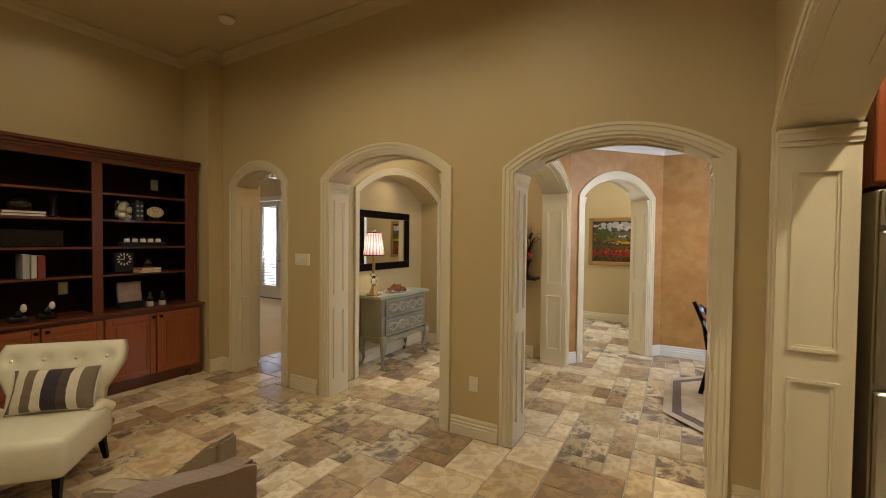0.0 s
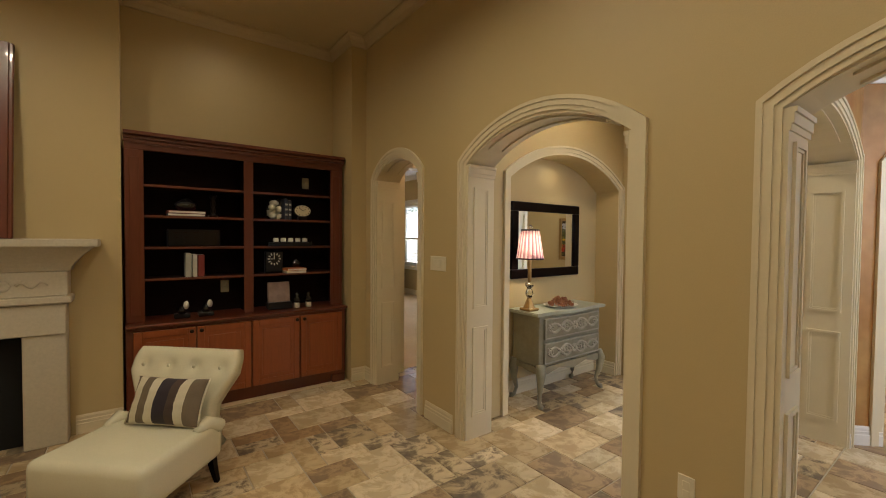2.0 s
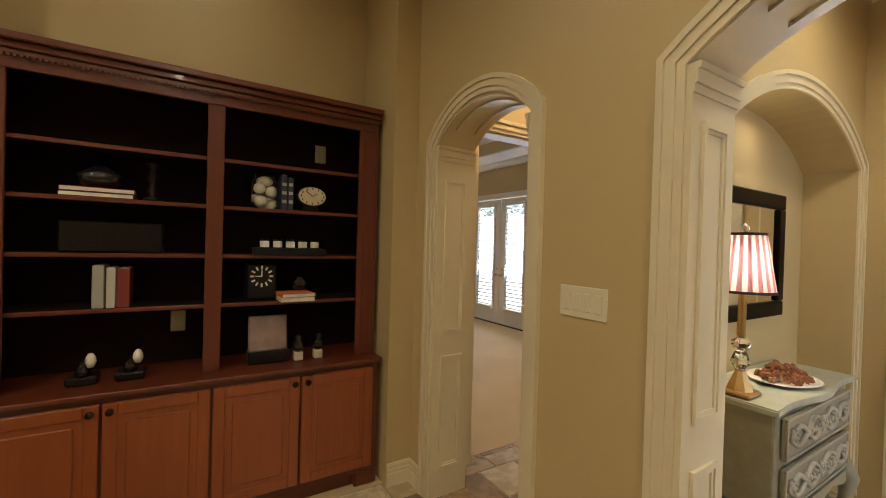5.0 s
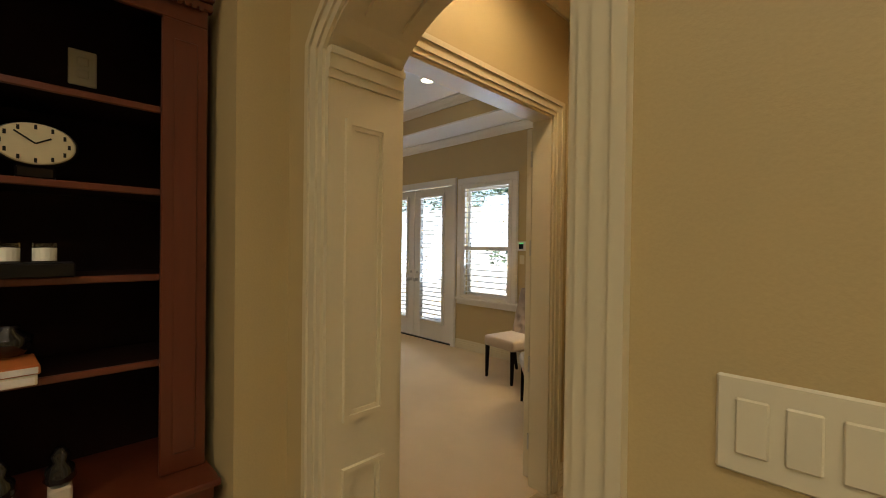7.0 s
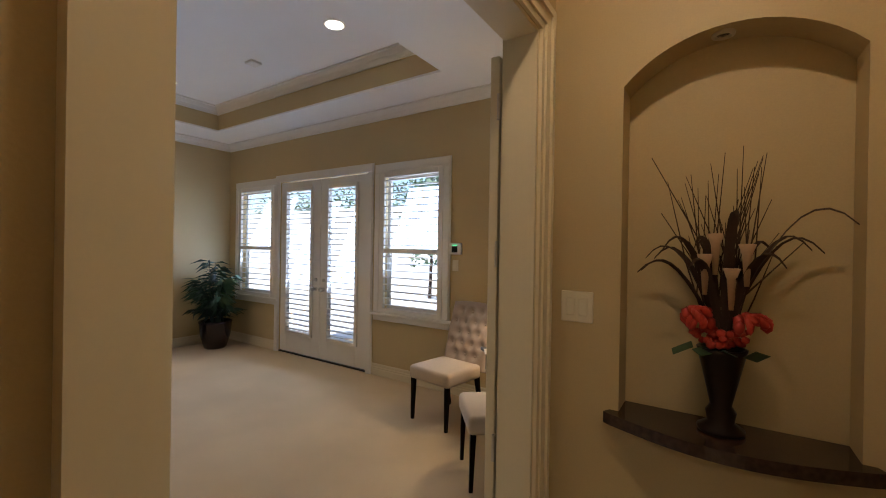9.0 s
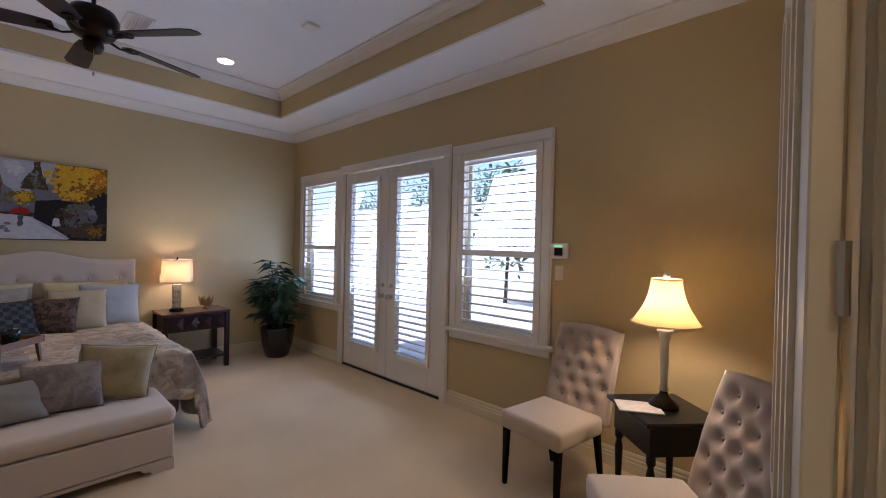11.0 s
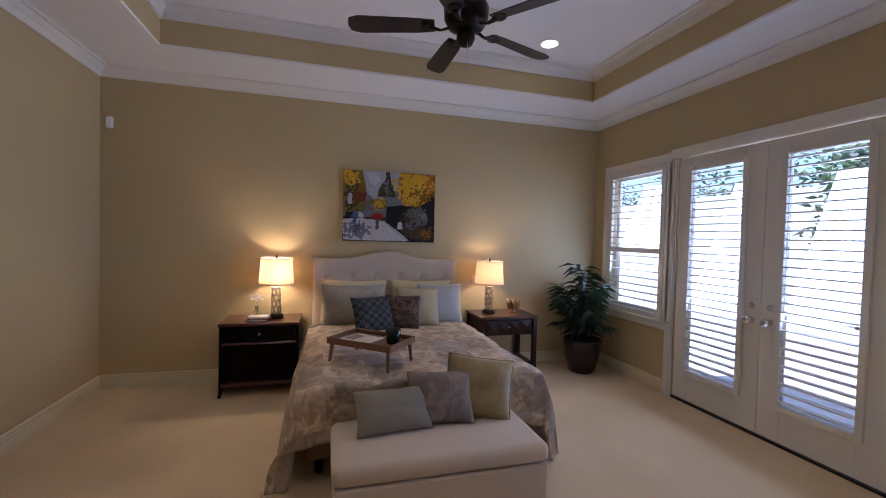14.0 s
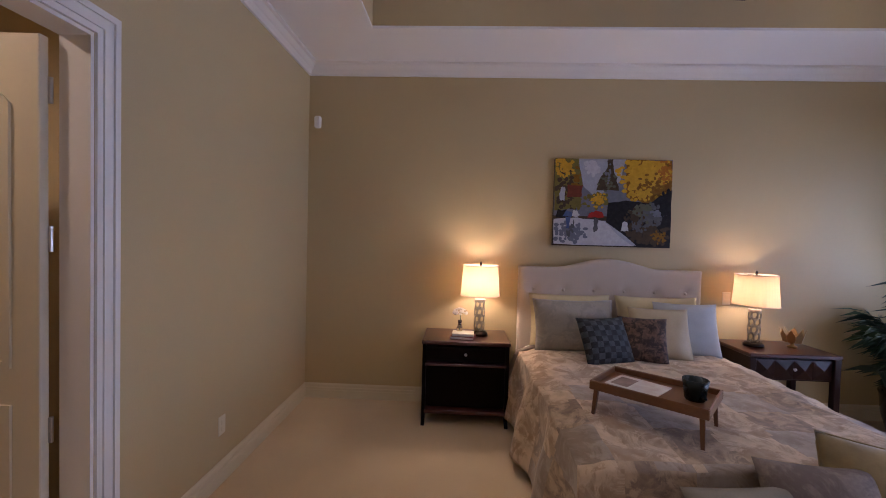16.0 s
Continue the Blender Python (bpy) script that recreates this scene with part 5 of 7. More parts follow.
part("grille", boxed(-0.355, -0.645, 1.60, 0.495, -0.602, 1.775, 0.008), STEEL, fr)
part("bar_handle", tubed([(-0.30, -0.69, 0.74), (0.44, -0.69, 0.74)], 0.012, 10), SILVER, fr)
kcab = thing("wall_cabinet", pose(1.05, 3.86, 1.80), "cherry-stained cabinet above the refrigerator", "cabinet")
part("body", boxed(-0.37, -0.62, 0.0, 0.5, 0.0, 0.80), CHERRY_LIGHT, kcab)
part("door", boxed(-0.365, -0.645, 0.02, 0.06, -0.622, 0.78, 0.006), CHERRY_LIGHT, kcab)

# ---- hall: console chest, lamp, mirror ----
chest = thing("console_chest", pose(-3.235, 4.62, 0), "distressed sage-blue chest of two carved drawers on cabriole legs", "chest of drawers")
bm = bmesh.new()
box(bm, -0.17, -0.46, 0.36, 0.155, 0.46, 0.815, 0.012, seg=2)
part("body", bm, PATINA, chest)
bm = bmesh.new()
n = 16
out = []
for i in range(n + 1):
    v = i / n * 2 - 1
    out.append((0.185 + 0.018 * math.cos(v * math.pi * 1.5), v * 0.515))
prof = [(-0.195, -0.515)] + out + [(-0.195, 0.515)]
a = [bm.verts.new((x, y, 0.817)) for x, y in prof]
b = [bm.verts.new((x, y, 0.847)) for x, y in prof]
bm.faces.new(a), bm.faces.new(b[::-1])
for i in range(len(prof)):
    j = (i + 1) % len(prof)
    bm.faces.new((a[i], a[j], b[j], b[i]))
bmesh.ops.bevel(bm, geom=[e for e in bm.edges if abs(e.verts[0].co.z - e.verts[1].co.z) < 1e-4], offset=0.007, segments=2, affect="EDGES")
part("top", bm, PATINA_TOP, chest, "pale distressed top")
for z0 in (0.385, 0.605):
    bm = bmesh.new()
    box(bm, 0.156, -0.41, z0, 0.178, 0.41, z0 + 0.185, 0.006)
    dr = part("drawer", bm, PATINA, chest)
    bm = bmesh.new()
    for s in (-1, 1):
        for ph in (0, math.pi):
            tube(bm, [(0.184, s * (0.02 + 0.36 * k / 14), z0 + 0.093 + 0.055 * math.sin(k / 14 * 2 * math.pi + ph) * (1 - 0.35 * k / 14)) for k in range(15)], [0.009 + 0.004 * math.sin(k / 14 * math.pi) for k in range(15)], 6)
        for k in range(11):
            an = k / 10 * 2.2 * math.pi
            rr = 0.045 * (1 - k / 13)
            bmesh.ops.create_icosphere(bm, subdivisions=1, radius=0.011, matrix=Matrix.Translation((0.184, s * (0.33 + rr * math.cos(an) * 0.8), z0 + 0.093 + rr * math.sin(an))))
            if k % 2 == 0:
                bmesh.ops.create_icosphere(bm, subdivisions=1, radius=0.013, matrix=Matrix.Translation((0.184, s * (0.10 + rr * math.cos(an)), z0 + 0.093 + rr * math.sin(an) * 0.8)))
        for k in range(5):
            an = k * 2 * math.pi / 5
            bmesh.ops.create_icosphere(bm, subdivisions=1, radius=0.02, matrix=Matrix.Translation((0.186, s * 0.17 + 0.022 * math.cos(an), z0 + 0.093 + 0.022 * math.sin(an))) @ Matrix.Diagonal((0.6, 1, 1, 1)))
        tube(bm, [(0.185, s * (0.30 + 0.07 * k / 6), z0 + 0.05 + 0.09 * (k / 6) ** 2) for k in range(7)], [0.006 + 0.006 * math.sin(k / 6 * math.pi) for k in range(7)], 6)
    for k in range(6):
        an = k * math.pi / 3
        bmesh.ops.create_icosphere(bm, subdivisions=1, radius=0.021, matrix=Matrix.Translation((0.187, 0.026 * math.cos(an), z0 + 0.093 + 0.026 * math.sin(an))) @ Matrix.Diagonal((0.6, 1, 1, 1)))
    part("scroll_carving", bm, CARVED, dr, "silvered scroll carving", True)
    bm = bmesh.new()
    for a, b, c, e in ((-0.41, 0.41, z0, z0 + 0.012), (-0.41, 0.41, z0 + 0.173, z0 + 0.185), (-0.41, -0.398, z0 + 0.012, z0 + 0.173), (0.398, 0.41, z0 + 0.012, z0 + 0.173)):
        box(bm, 0.1775, a, c, 0.184, b, e, 0.002)
    part("drawer_border", bm, CARVED, dr)
bm = bmesh.new()
pr = [(-0.46, 0.36), (-0.46, 0.30), (-0.36, 0.295), (-0.2, 0.33), (0.0, 0.285), (0.2, 0.33), (0.36, 0.295), (0.46, 0.30), (0.46, 0.36)]
prism(bm, pr, 0, 0.022, pose(0.178, 0, 0, 0, 0, 90))
part("apron", bm, PATINA, chest)
for s in (-1, 1):
    bm = bmesh.new()
    prism(bm, [(-0.17, 0.36), (-0.17, 0.30), (-0.05, 0.32), (0.05, 0.30), (0.15, 0.30), (0.15, 0.36)], 0, 0.02, pose(0, s * 0.455 - 0.01, 0))
    part("side_apron", bm, PATINA, chest)
for x, s in ((0.155, 1), (-0.15, -1)):
    for y in (-0.44, 0.44):
        t = 1 if y > 0 else -1
        bm = bmesh.new()
        tube(bm, [(x, y, 0.38), (x + 0.022 * max(s, 0), y + t * 0.018, 0.31), (x + 0.012 * max(s, 0), y + t * 0.012, 0.2), (x - 0.012 * s, y - t * 0.008, 0.1), (x, y + t * 0.006, 0.035), (x + 0.025 * s, y + t * 0.02, 0.018), (x + 0.03 * s, y + t * 0.024, 0.0)], [0.042, 0.045, 0.03, 0.018, 0.018, 0.027, 0.018], 10)
        part("leg", bm, PATINA, chest, smooth=True)

mi = thing("wall_mirror", pose(-3.44, 4.66, 1.12), "rectangular mirror in a wide dark wood frame", "mirror")
mh, mw, fw = 0.74, 0.52, 0.09
for a, b, c, e in ((-mw, mw, 0, fw), (-mw, mw, mh - fw, mh), (-mw, -mw + fw, fw, mh - fw), (mw - fw, mw, fw, mh - fw)):
    bm = bmesh.new()
    box(bm, 0.002, a, c, 0.036, b, e, 0.01, seg=2)
    part("frame_rail", bm, ESPRESSO, mi)
part("mirror_glass", boxed(0.010, -mw + fw - 0.005, fw - 0.005, 0.018, mw - fw + 0.005, mh - fw + 0.005), MIRROR, mi, "clear mirror glass")


def shade_shell(r0, z0, r1, z1, seg=40, pleat=0.0, thick=0.002, bell=0.0):
    """An open lampshade wall with thickness; pleat folds it in and out."""
    bm = bmesh.new()
    rows = 9
    rings = []
    for side in (0, 1):
        for k in range(rows):
            f = k / (rows - 1)
            r = r0 + (r1 - r0) * f - bell * math.sin(f * math.pi) - side * thick
            ring = [bm.verts.new(((r + pleat * (1 if i % 2 else -1)) * math.cos(2 * math.pi * i / seg), (r + pleat * (1 if i % 2 else -1)) * math.sin(2 * math.pi * i / seg), z0 + (z1 - z0) * f)) for i in range(seg)]
            rings.append(ring)
    for s in (0, 1):
        for k in range(rows - 1):
            a, b = rings[s * rows + k], rings[s * rows + k + 1]
            for i in range(seg):
                q = (a[i], a[(i + 1) % seg], b[(i + 1) % seg], b[i])
                f = bm.faces.new(q if s == 0 else q[::-1])
                f.material_index = (i // 2) % 2 if pleat else 0
    for k in (0, rows - 1):
        a, b = rings[k], rings[rows + k]
        for i in range(seg):
            bm.faces.new((a[i], b[i], b[(i + 1) % seg], a[(i + 1) % seg]))
    return bm


def ring_band(r, z, w, mat, parent, name="shade_trim"):
    bm = bmesh.new()
    seg = 36
    vs = [[bm.verts.new((rr * math.cos(2 * math.pi * i / seg), rr * math.sin(2 * math.pi * i / seg), zz)) for i in range(seg)] for rr, zz in ((r + 0.002, z - w), (r + 0.002, z + w), (r - 0.004, z + w), (r - 0.004, z - w))]
    for k in range(4):
        a, b = vs[k], vs[(k + 1) % 4]
        for i in range(seg):
            bm.faces.new((a[i], a[(i + 1) % seg], b[(i + 1) % seg], b[i]))
    part(name, bm, mat, parent)


def lit(x, y, z, power, colour=SOFT):
    lamp("bulb_light", "POINT", (x, y, z), power, colour, 0.055)


tl = thing("console_lamp", pose(-3.23, 4.19, 0.848), "crystal table lamp with a pleated mauve shade, lit", "table lamp")
part("foot", boxed(-0.065, -0.065, 0, 0.065, 0.065, 0.025, 0.008), GILT, tl, "aged gilt foot")
part("pedestal", turned([(0.055, 0.025), (0.045, 0.05), (0.02, 0.11), (0.026, 0.12)], seg=8), GILT, tl)
part("crystal_stem", turned([(0.022, 0.12), (0.04, 0.15), (0.028, 0.19), (0.018, 0.20), (0.04, 0.23), (0.04, 0.245), (0.02, 0.26)], seg=10), CRYSTAL, tl, "cut crystal stem")
part("rod", turned([(0.012, 0.26), (0.018, 0.27), (0.016, 0.45), (0.012, 0.52)], seg=12), GILT, tl)
part("shade", shade_shell(0.122, 0.47, 0.080, 0.74, 72, 0.003), [SHADE_MAUVE, SHADE_PLEAT], tl, "pleated mauve silk shade")
ring_band(0.125, 0.475, 0.006, STRIPES[2], tl)
ring_band(0.083, 0.735, 0.006, STRIPES[2], tl)
part("finial", turned([(0.008, 0.735), (0.02, 0.755), (0.018, 0.775), (0.006, 0.785)], seg=12), CRYSTAL, tl, "crystal finial", True)
part("shade_spider", tubed([(-0.079, 0, 0.737), (0.079, 0, 0.737)], 0.003, 6), SILVER, tl)
lit(-3.23, 4.19, 0.848 + 0.60, 5.0, WARM)

pl = thing("serving_platter", pose(-3.21, 4.62, 0.8475), "white oval platter with small handles", "platter")
part("dish", turned([(0.06, 0), (0.09, 0.004), (0.145, 0.018), (0.15, 0.022), (0.14, 0.021), (0.085, 0.009), (0.01, 0.008)], seg=28, squash=1.25), WHITE, pl, smooth=True)
for s in (-1, 1):
    part("platter_handle", tubed([(-0.02, s * 0.178, 0.022), (-0.015, s * 0.20, 0.03), (0.015, s * 0.20, 0.03), (0.02, s * 0.178, 0.022)], 0.005, 6), SILVER, pl)
pp = thing("potpourri", pose(-3.21, 4.62, 0.8475 + 0.010), "mound of red-brown dried petals on the platter", "potpourri")
bm = bmesh.new()
rnd = random.Random(4)
for i in range(120):
    a, r = rnd.uniform(0, 6.28), math.sqrt(rnd.random()) * 0.105
    z = 0.010 + 0.075 * (1 - (r / 0.11) ** 2) * rnd.uniform(0.25, 1)
    bmesh.ops.create_icosphere(bm, subdivisions=1, radius=rnd.uniform(0.012, 0.024), matrix=Matrix.Translation((r * math.cos(a), r * 1.2 * math.sin(a), z)) @ Euler((rnd.uniform(0, 3), rnd.uniform(0, 3), 0)).to_matrix().to_4x4() @ Matrix.Diagonal((1, 0.8, 0.45, 1)))
tagged(part("petal_heap", bm, POTPOURRI, pp), kind="stuff")

# ---- vestibule niche ----
lg = thing("niche_ledge", pose(-4.08, VY, 0.912), "polished dark granite ledge with a bowed front", "shelf")
bm = bmesh.new()
pts = [(-0.34, 0.0), (-0.355, -0.03)] + [(-0.33 + 0.66 * i / 14, -0.045 - 0.09 * math.sin(math.pi * i / 14)) for i in range(15)] + [(0.355, -0.03), (0.34, 0.0), (0.309, 0.0), (0.309, 0.125), (-0.309, 0.125), (-0.309, 0.0)]
a = [bm.verts.new((x, y, 0.001)) for x, y in pts]
b = [bm.verts.new((x, y, 0.04)) for x, y in pts]
bm.faces.new(a), bm.faces.new(b[::-1])
for i in range(len(pts)):
    j = (i + 1) % len(pts)
    bm.faces.new((a[i], a[j], b[j], b[i]))
part("slab", bm, GRANITE, lg)


def arrangement(m, label, s=1.0, seed=2):
    rnd = random.Random(seed)
    t = thing("flower_arrangement", m, label, "flower arrangement")
    part("vase", turned([(0.06 * s, 0), (0.062 * s, 0.012 * s), (0.035 * s, 0.03 * s), (0.04 * s, 0.06 * s), (0.028 * s, 0.08 * s), (0.045 * s, 0.16 * s), (0.062 * s, 0.235 * s), (0.066 * s, 0.25 * s), (0.055 * s, 0.25 * s), (0.02 * s, 0.15 * s)], seg=18), BRONZE, t, "dark bronze urn", True)
    for i in range(46):
        a = rnd.uniform(0, 6.28)
        sp, h = rnd.uniform(0.02, 0.17) * s, rnd.uniform(0.55, 0.86) * s
        bend = rnd.uniform(-0.03, 0.03) * s
        pts = [(0.02 * s * math.cos(a), 0.012 * s * math.sin(a), 0.24 * s), (sp * 0.45 * math.cos(a) + bend, 0.4 * sp * math.sin(a), 0.24 * s + (h - 0.24 * s) * 0.5), (sp * math.cos(a) - bend, 0.45 * sp * math.sin(a), h)]
        part("twig", tubed(pts, [0.0035 * s, 0.0028 * s, 0.0012 * s], 4), TWIG, t)
    for i in range(14):
        a = (i / 14 + rnd.uniform(-0.03, 0.03)) * 6.28
        ln = rnd.uniform(0.20, 0.30) * s
        dz = rnd.uniform(0.28, 0.44) * s
        bm = bmesh.new()
        k = 10
        prev = None
        for q in range(k + 1):
            f = q / k
            r = ln * f
            x, y = r * math.cos(a), max(-0.12 * s, min(0.06 * s, 0.5 * r * math.sin(a)))
            z = 0.26 * s + dz * math.sin(f * 1.9) - 0.06 * s * f * f
            w = 0.013 * s * math.sin(math.pi * min(1, f * 0.9 + 0.1))
            row = (bm.verts.new((x - w * math.sin(a), y + w * 0.6 * math.cos(a), z)), bm.verts.new((x, y, z + 0.005 * s)), bm.verts.new((x + w * math.sin(a), y - w * 0.6 * math.cos(a), z)))
            if prev:
                bm.faces.new((prev[0], row[0], row[1], prev[1]))
                bm.faces.new((prev[1], row[1], row[2], prev[2]))
            prev = row
        part("blade_leaf", bm, TWIG, t)
    for i, (x, z) in enumerate(((-0.045, 0.5), (0.02, 0.46), (0.055, 0.53), (-0.02, 0.56))):
        bm = bmesh.new()
        lathe(bm, [(0.006 * s, -0.09 * s), (0.012 * s, 0), (0.022 * s, 0.03 * s), (0.016 * s, 0.031 * s), (0.004 * s, 0.0)], 10, (x * s, -0.05 * s, z * s))
        part("lily", bm, PEACH, t, "dried beige lily", True)
    for x, y, z, r in ((-0.06, -0.05, 0.335, 0.045), (0.07, -0.04, 0.325, 0.045)):
        bm = bmesh.new()
        for k in range(26):
            a, e = rnd.uniform(0, 6.28), rnd.uniform(-0.4, 1.5)
            p = Vector((math.cos(a) * math.cos(e), math.sin(a) * math.cos(e), math.sin(e))) * r * s * 0.75
            bmesh.ops.create_icosphere(bm, subdivisions=1, radius=r * s * 0.42, matrix=Matrix.Translation((x * s + p.x, y * s + p.y, z * s + p.z)) @ Euler((e, 0, a)).to_matrix().to_4x4() @ Matrix.Diagonal((0.9, 0.5, 1.2, 1)))
        part("protea", bm, RED, t, "dark red protea", True)
    bm = bmesh.new()
    for k in range(60):
        a = rnd.uniform(0, 6.28)
        r = rnd.uniform(0, 0.075) * s
        bmesh.ops.create_icosphere(bm, subdivisions=1, radius=rnd.uniform(0.009, 0.015) * s, matrix=Matrix.Translation((r * math.cos(a), -0.03 * s + 0.6 * r * math.sin(a), (0.26 + rnd.uniform(0, 0.045)) * s)))
    part("red_blossom", bm, RED, t, "cluster of small red blossoms", True)
    for k in range(4):
        part("green_leaf", boxed(-0.03 * s, -0.018 * s, -0.001, 0.03 * s, 0.018 * s, 0.001, m=pose((-0.1 + 0.06 * k) * s, -0.05 * s, 0.245 * s, 20, 20 * (k - 1.5), 40 * k)), LEAF[1], t)
    return t


arrangement(pose(-4.09, VY + 0.02, 0.953), "dried twigs, dark leaves and red flowers in a bronze urn", 1.06)

# ---- dining room, foyer ----
rg = thing("dining_rug", pose(0.95, 5.0, 0.012), "beige patterned octagonal rug with a dark border", "rug")
oc = lambda r: [(r * math.cos(math.radians(22.5 + 45 * i)), r * math.sin(math.radians(22.5 + 45 * i))) for i in range(8)]
for r, z, m_ in ((1.28, 0.006, RUG), (1.2, 0.009, RUGEDGE), (1.12, 0.012, RUG)):
    bm = bmesh.new()
    prism(bm, [(x, y) for x, y in oc(r)], 0, -z, Matrix(((1, 0, 0, 0), (0, 0, 1, 0), (0, -1, 0, 0), (0, 0, 0, 1))))
    part("rug_field", bm, m_, rg)
dch = thing("dining_chair", pose(0.36, 5.02, 0.024, 0, 0, 100), "dark wooden dining chair with a curved back and cream seat", "chair")
part("seat", boxed(-0.23, -0.24, 0.44, 0.23, 0.2, 0.51, 0.02, seg=2), LINEN, dch, "cream seat")
part("seat_frame", boxed(-0.225, -0.235, 0.39, 0.225, 0.2, 0.44, 0.008), ESPRESSO, dch)
for s in (-1, 1):
    part("back_post", tubed([(s * 0.2, 0.25, 0.0), (s * 0.2, 0.19, 0.25), (s * 0.2, 0.19, 0.45), (s * 0.21, 0.23, 0.68), (s * 0.22, 0.32, 0.90)], [0.022, 0.022, 0.026, 0.022, 0.018], 8), ESPRESSO, dch)
    part("leg", tubed([(s * 0.2, -0.21, 0.4), (s * 0.2, -0.21, 0.0)], [0.024, 0.016], 8), ESPRESSO, dch)
for z in (0.58, 0.71, 0.85):
    part("back_rail", tubed([(-0.2, 0.2 + (z - 0.6) * 0.26, z), (0, 0.22 + (z - 0.6) * 0.28, z), (0.2, 0.2 + (z - 0.6) * 0.26, z)], 0.018, 8, 2.0), ESPRESSO, dch)


def patches(parent, w, h, rows, y=-0.001, seed=1, name="brushwork", low=0.0):
    """Brush patches on a canvas: (material, x, z, width, height, count, spread) in shares of the canvas."""
    rnd = random.Random(seed)
    lift = 0
    mats = []
    bm = bmesh.new()
    for mat, cx, cz, sx, sz, cnt, bw, bh in rows:
        lift += 1
        if mat not in mats:
            mats.append(mat)
        for i in range(cnt):
            x = (cx + rnd.gauss(0, 0.62 * sx)) * w
            z = (cz + rnd.gauss(0, 0.62 * sz)) * h
            a, b = bw * w * rnd.uniform(0.6, 1.3), bh * h * rnd.uniform(0.6, 1.3)
            x, z = max(-w / 2 + a, min(w / 2 - a, x)), max(low + b, min(h - b, z))
            k = 7
            vs = [bm.verts.new((x + a * math.cos(6.283 * q / k) * rnd.uniform(0.7, 1), y - 0.00022 * lift - 0.000001 * i, z + b * math.sin(6.283 * q / k) * rnd.uniform(0.7, 1))) for q in range(k)]
            bm.faces.new(vs).material_index = mats.index(mat)
    tagged(part(name, bm, mats, parent), kind="stuff")


ART = {k: material("oil_paint_" + k, c, 0.5, grain=0.5, scale=60, bump=0.5, blotch=0.6, blotch_scale=22, second=s, spec=0.15) for k, c, s in (
    ("gold", (0.66, 0.38, 0.02), (0.42, 0.21, 0.012)), ("amber", (0.20, 0.085, 0.01), (0.34, 0.19, 0.015)), ("green", (0.065, 0.085, 0.02), (0.14, 0.13, 0.03)),
    ("dark", (0.016, 0.014, 0.016), (0.04, 0.034, 0.032)), ("sky", (0.44, 0.44, 0.48), (0.34, 0.34, 0.38)), ("grey", (0.13, 0.13, 0.13), (0.07, 0.07, 0.075)),
    ("path", (0.60, 0.58, 0.58), (0.42, 0.40, 0.42)), ("red", (0.40, 0.03, 0.02), (0.28, 0.02, 0.015)), ("blue", (0.10, 0.14, 0.28), (0.06, 0.08, 0.18)), ("rust", (0.20, 0.05, 0.025), (0.12, 0.03, 0.02)), ("umber", (0.085, 0.055, 0.03), (0.04, 0.028, 0.02)), ("olive", (0.20, 0.16, 0.035), (0.12, 0.10, 0.03)), ("moss", (0.14, 0.14, 0.085), (0.09, 0.09, 0.06)), ("haze", (0.20, 0.20, 0.24), (0.13, 0.13, 0.16)), ("orange", (0.42, 0.14, 0.015), (0.50, 0.22, 0.02)))}

lp = thing("landscape_painting", pose(-1.04, 8.75, 1.055), "framed landscape painting of trees above a red meadow", "painting")
for a, b, c, d_ in ((-0.60, -0.53, 0, 0.90), (0.53, 0.60, 0, 0.90), (-0.53, 0.53, 0, 0.07), (-0.53, 0.53, 0.83, 0.90)):
    part("frame_rail", boxed(a, -0.04, c, b, -0.002, d_, 0.008), GILT, lp)
cvs = part("canvas", boxed(-0.53, -0.02, 0.07, 0.53, -0.004, 0.83), ART["umber"], lp)
for k, row in enumerate((
        (ART["sky"], 0, 0.88, 0.46, 0.07, 90, 0.05, 0.04), (ART["path"], 0.15, 0.86, 0.2, 0.05, 30, 0.04, 0.03), (ART["moss"], 0.05, 0.72, 0.46, 0.05, 90, 0.04, 0.03), (ART["green"], -0.30, 0.70, 0.12, 0.12, 110, 0.03, 0.035),
        (ART["olive"], 0.1, 0.58, 0.42, 0.06, 100, 0.035, 0.02), (ART["gold"], 0.18, 0.52, 0.30, 0.03, 70, 0.035, 0.012), (ART["green"], 0.35, 0.66, 0.08, 0.08, 50, 0.022, 0.03), (ART["path"], 0.0, 0.66, 0.06, 0.02, 14, 0.018, 0.014),
        (ART["green"], 0, 0.42, 0.48, 0.04, 80, 0.03, 0.02), (ART["red"], 0.0, 0.27, 0.46, 0.09, 200, 0.024, 0.018), (ART["orange"], 0.1, 0.33, 0.40, 0.05, 60, 0.016, 0.012), (ART["green"], -0.1, 0.16, 0.45, 0.06, 70, 0.02, 0.016))):
    patches(cvs, 1.06, 0.83, (row,), -0.0205 - 0.0004 * k, 5 + k, low=0.07)
hf = arrangement(pose(-1.83, 5.53, 1.05), "dried twigs and red flowers in a dark urn", 0.85, 7)
sh_ = thing("bracket_shelf", pose(-1.83, 5.62, 1.01), "small dark granite wall shelf", "shelf")
part("slab", boxed(-0.16, -0.19, 0, 0.16, -0.001, 0.039, 0.008), GRANITE, sh_)
fdoor = thing("front_door", pose(-4.225, 9.43, 0, 0, 0, 63), "dark wooden front door with glass lights, standing open", "door")
for a, b, c, d_ in ((0, 0.25, 0.02, 2.3), (0.45, 0.74, 0.02, 2.3), (0.25, 0.45, 0.02, 0.7), (0.25, 0.45, 2.1, 2.3)):
    part("door_rail", boxed(a, -0.025, c, b, 0.025, d_, 0.004), MAHOGANY, fdoor)
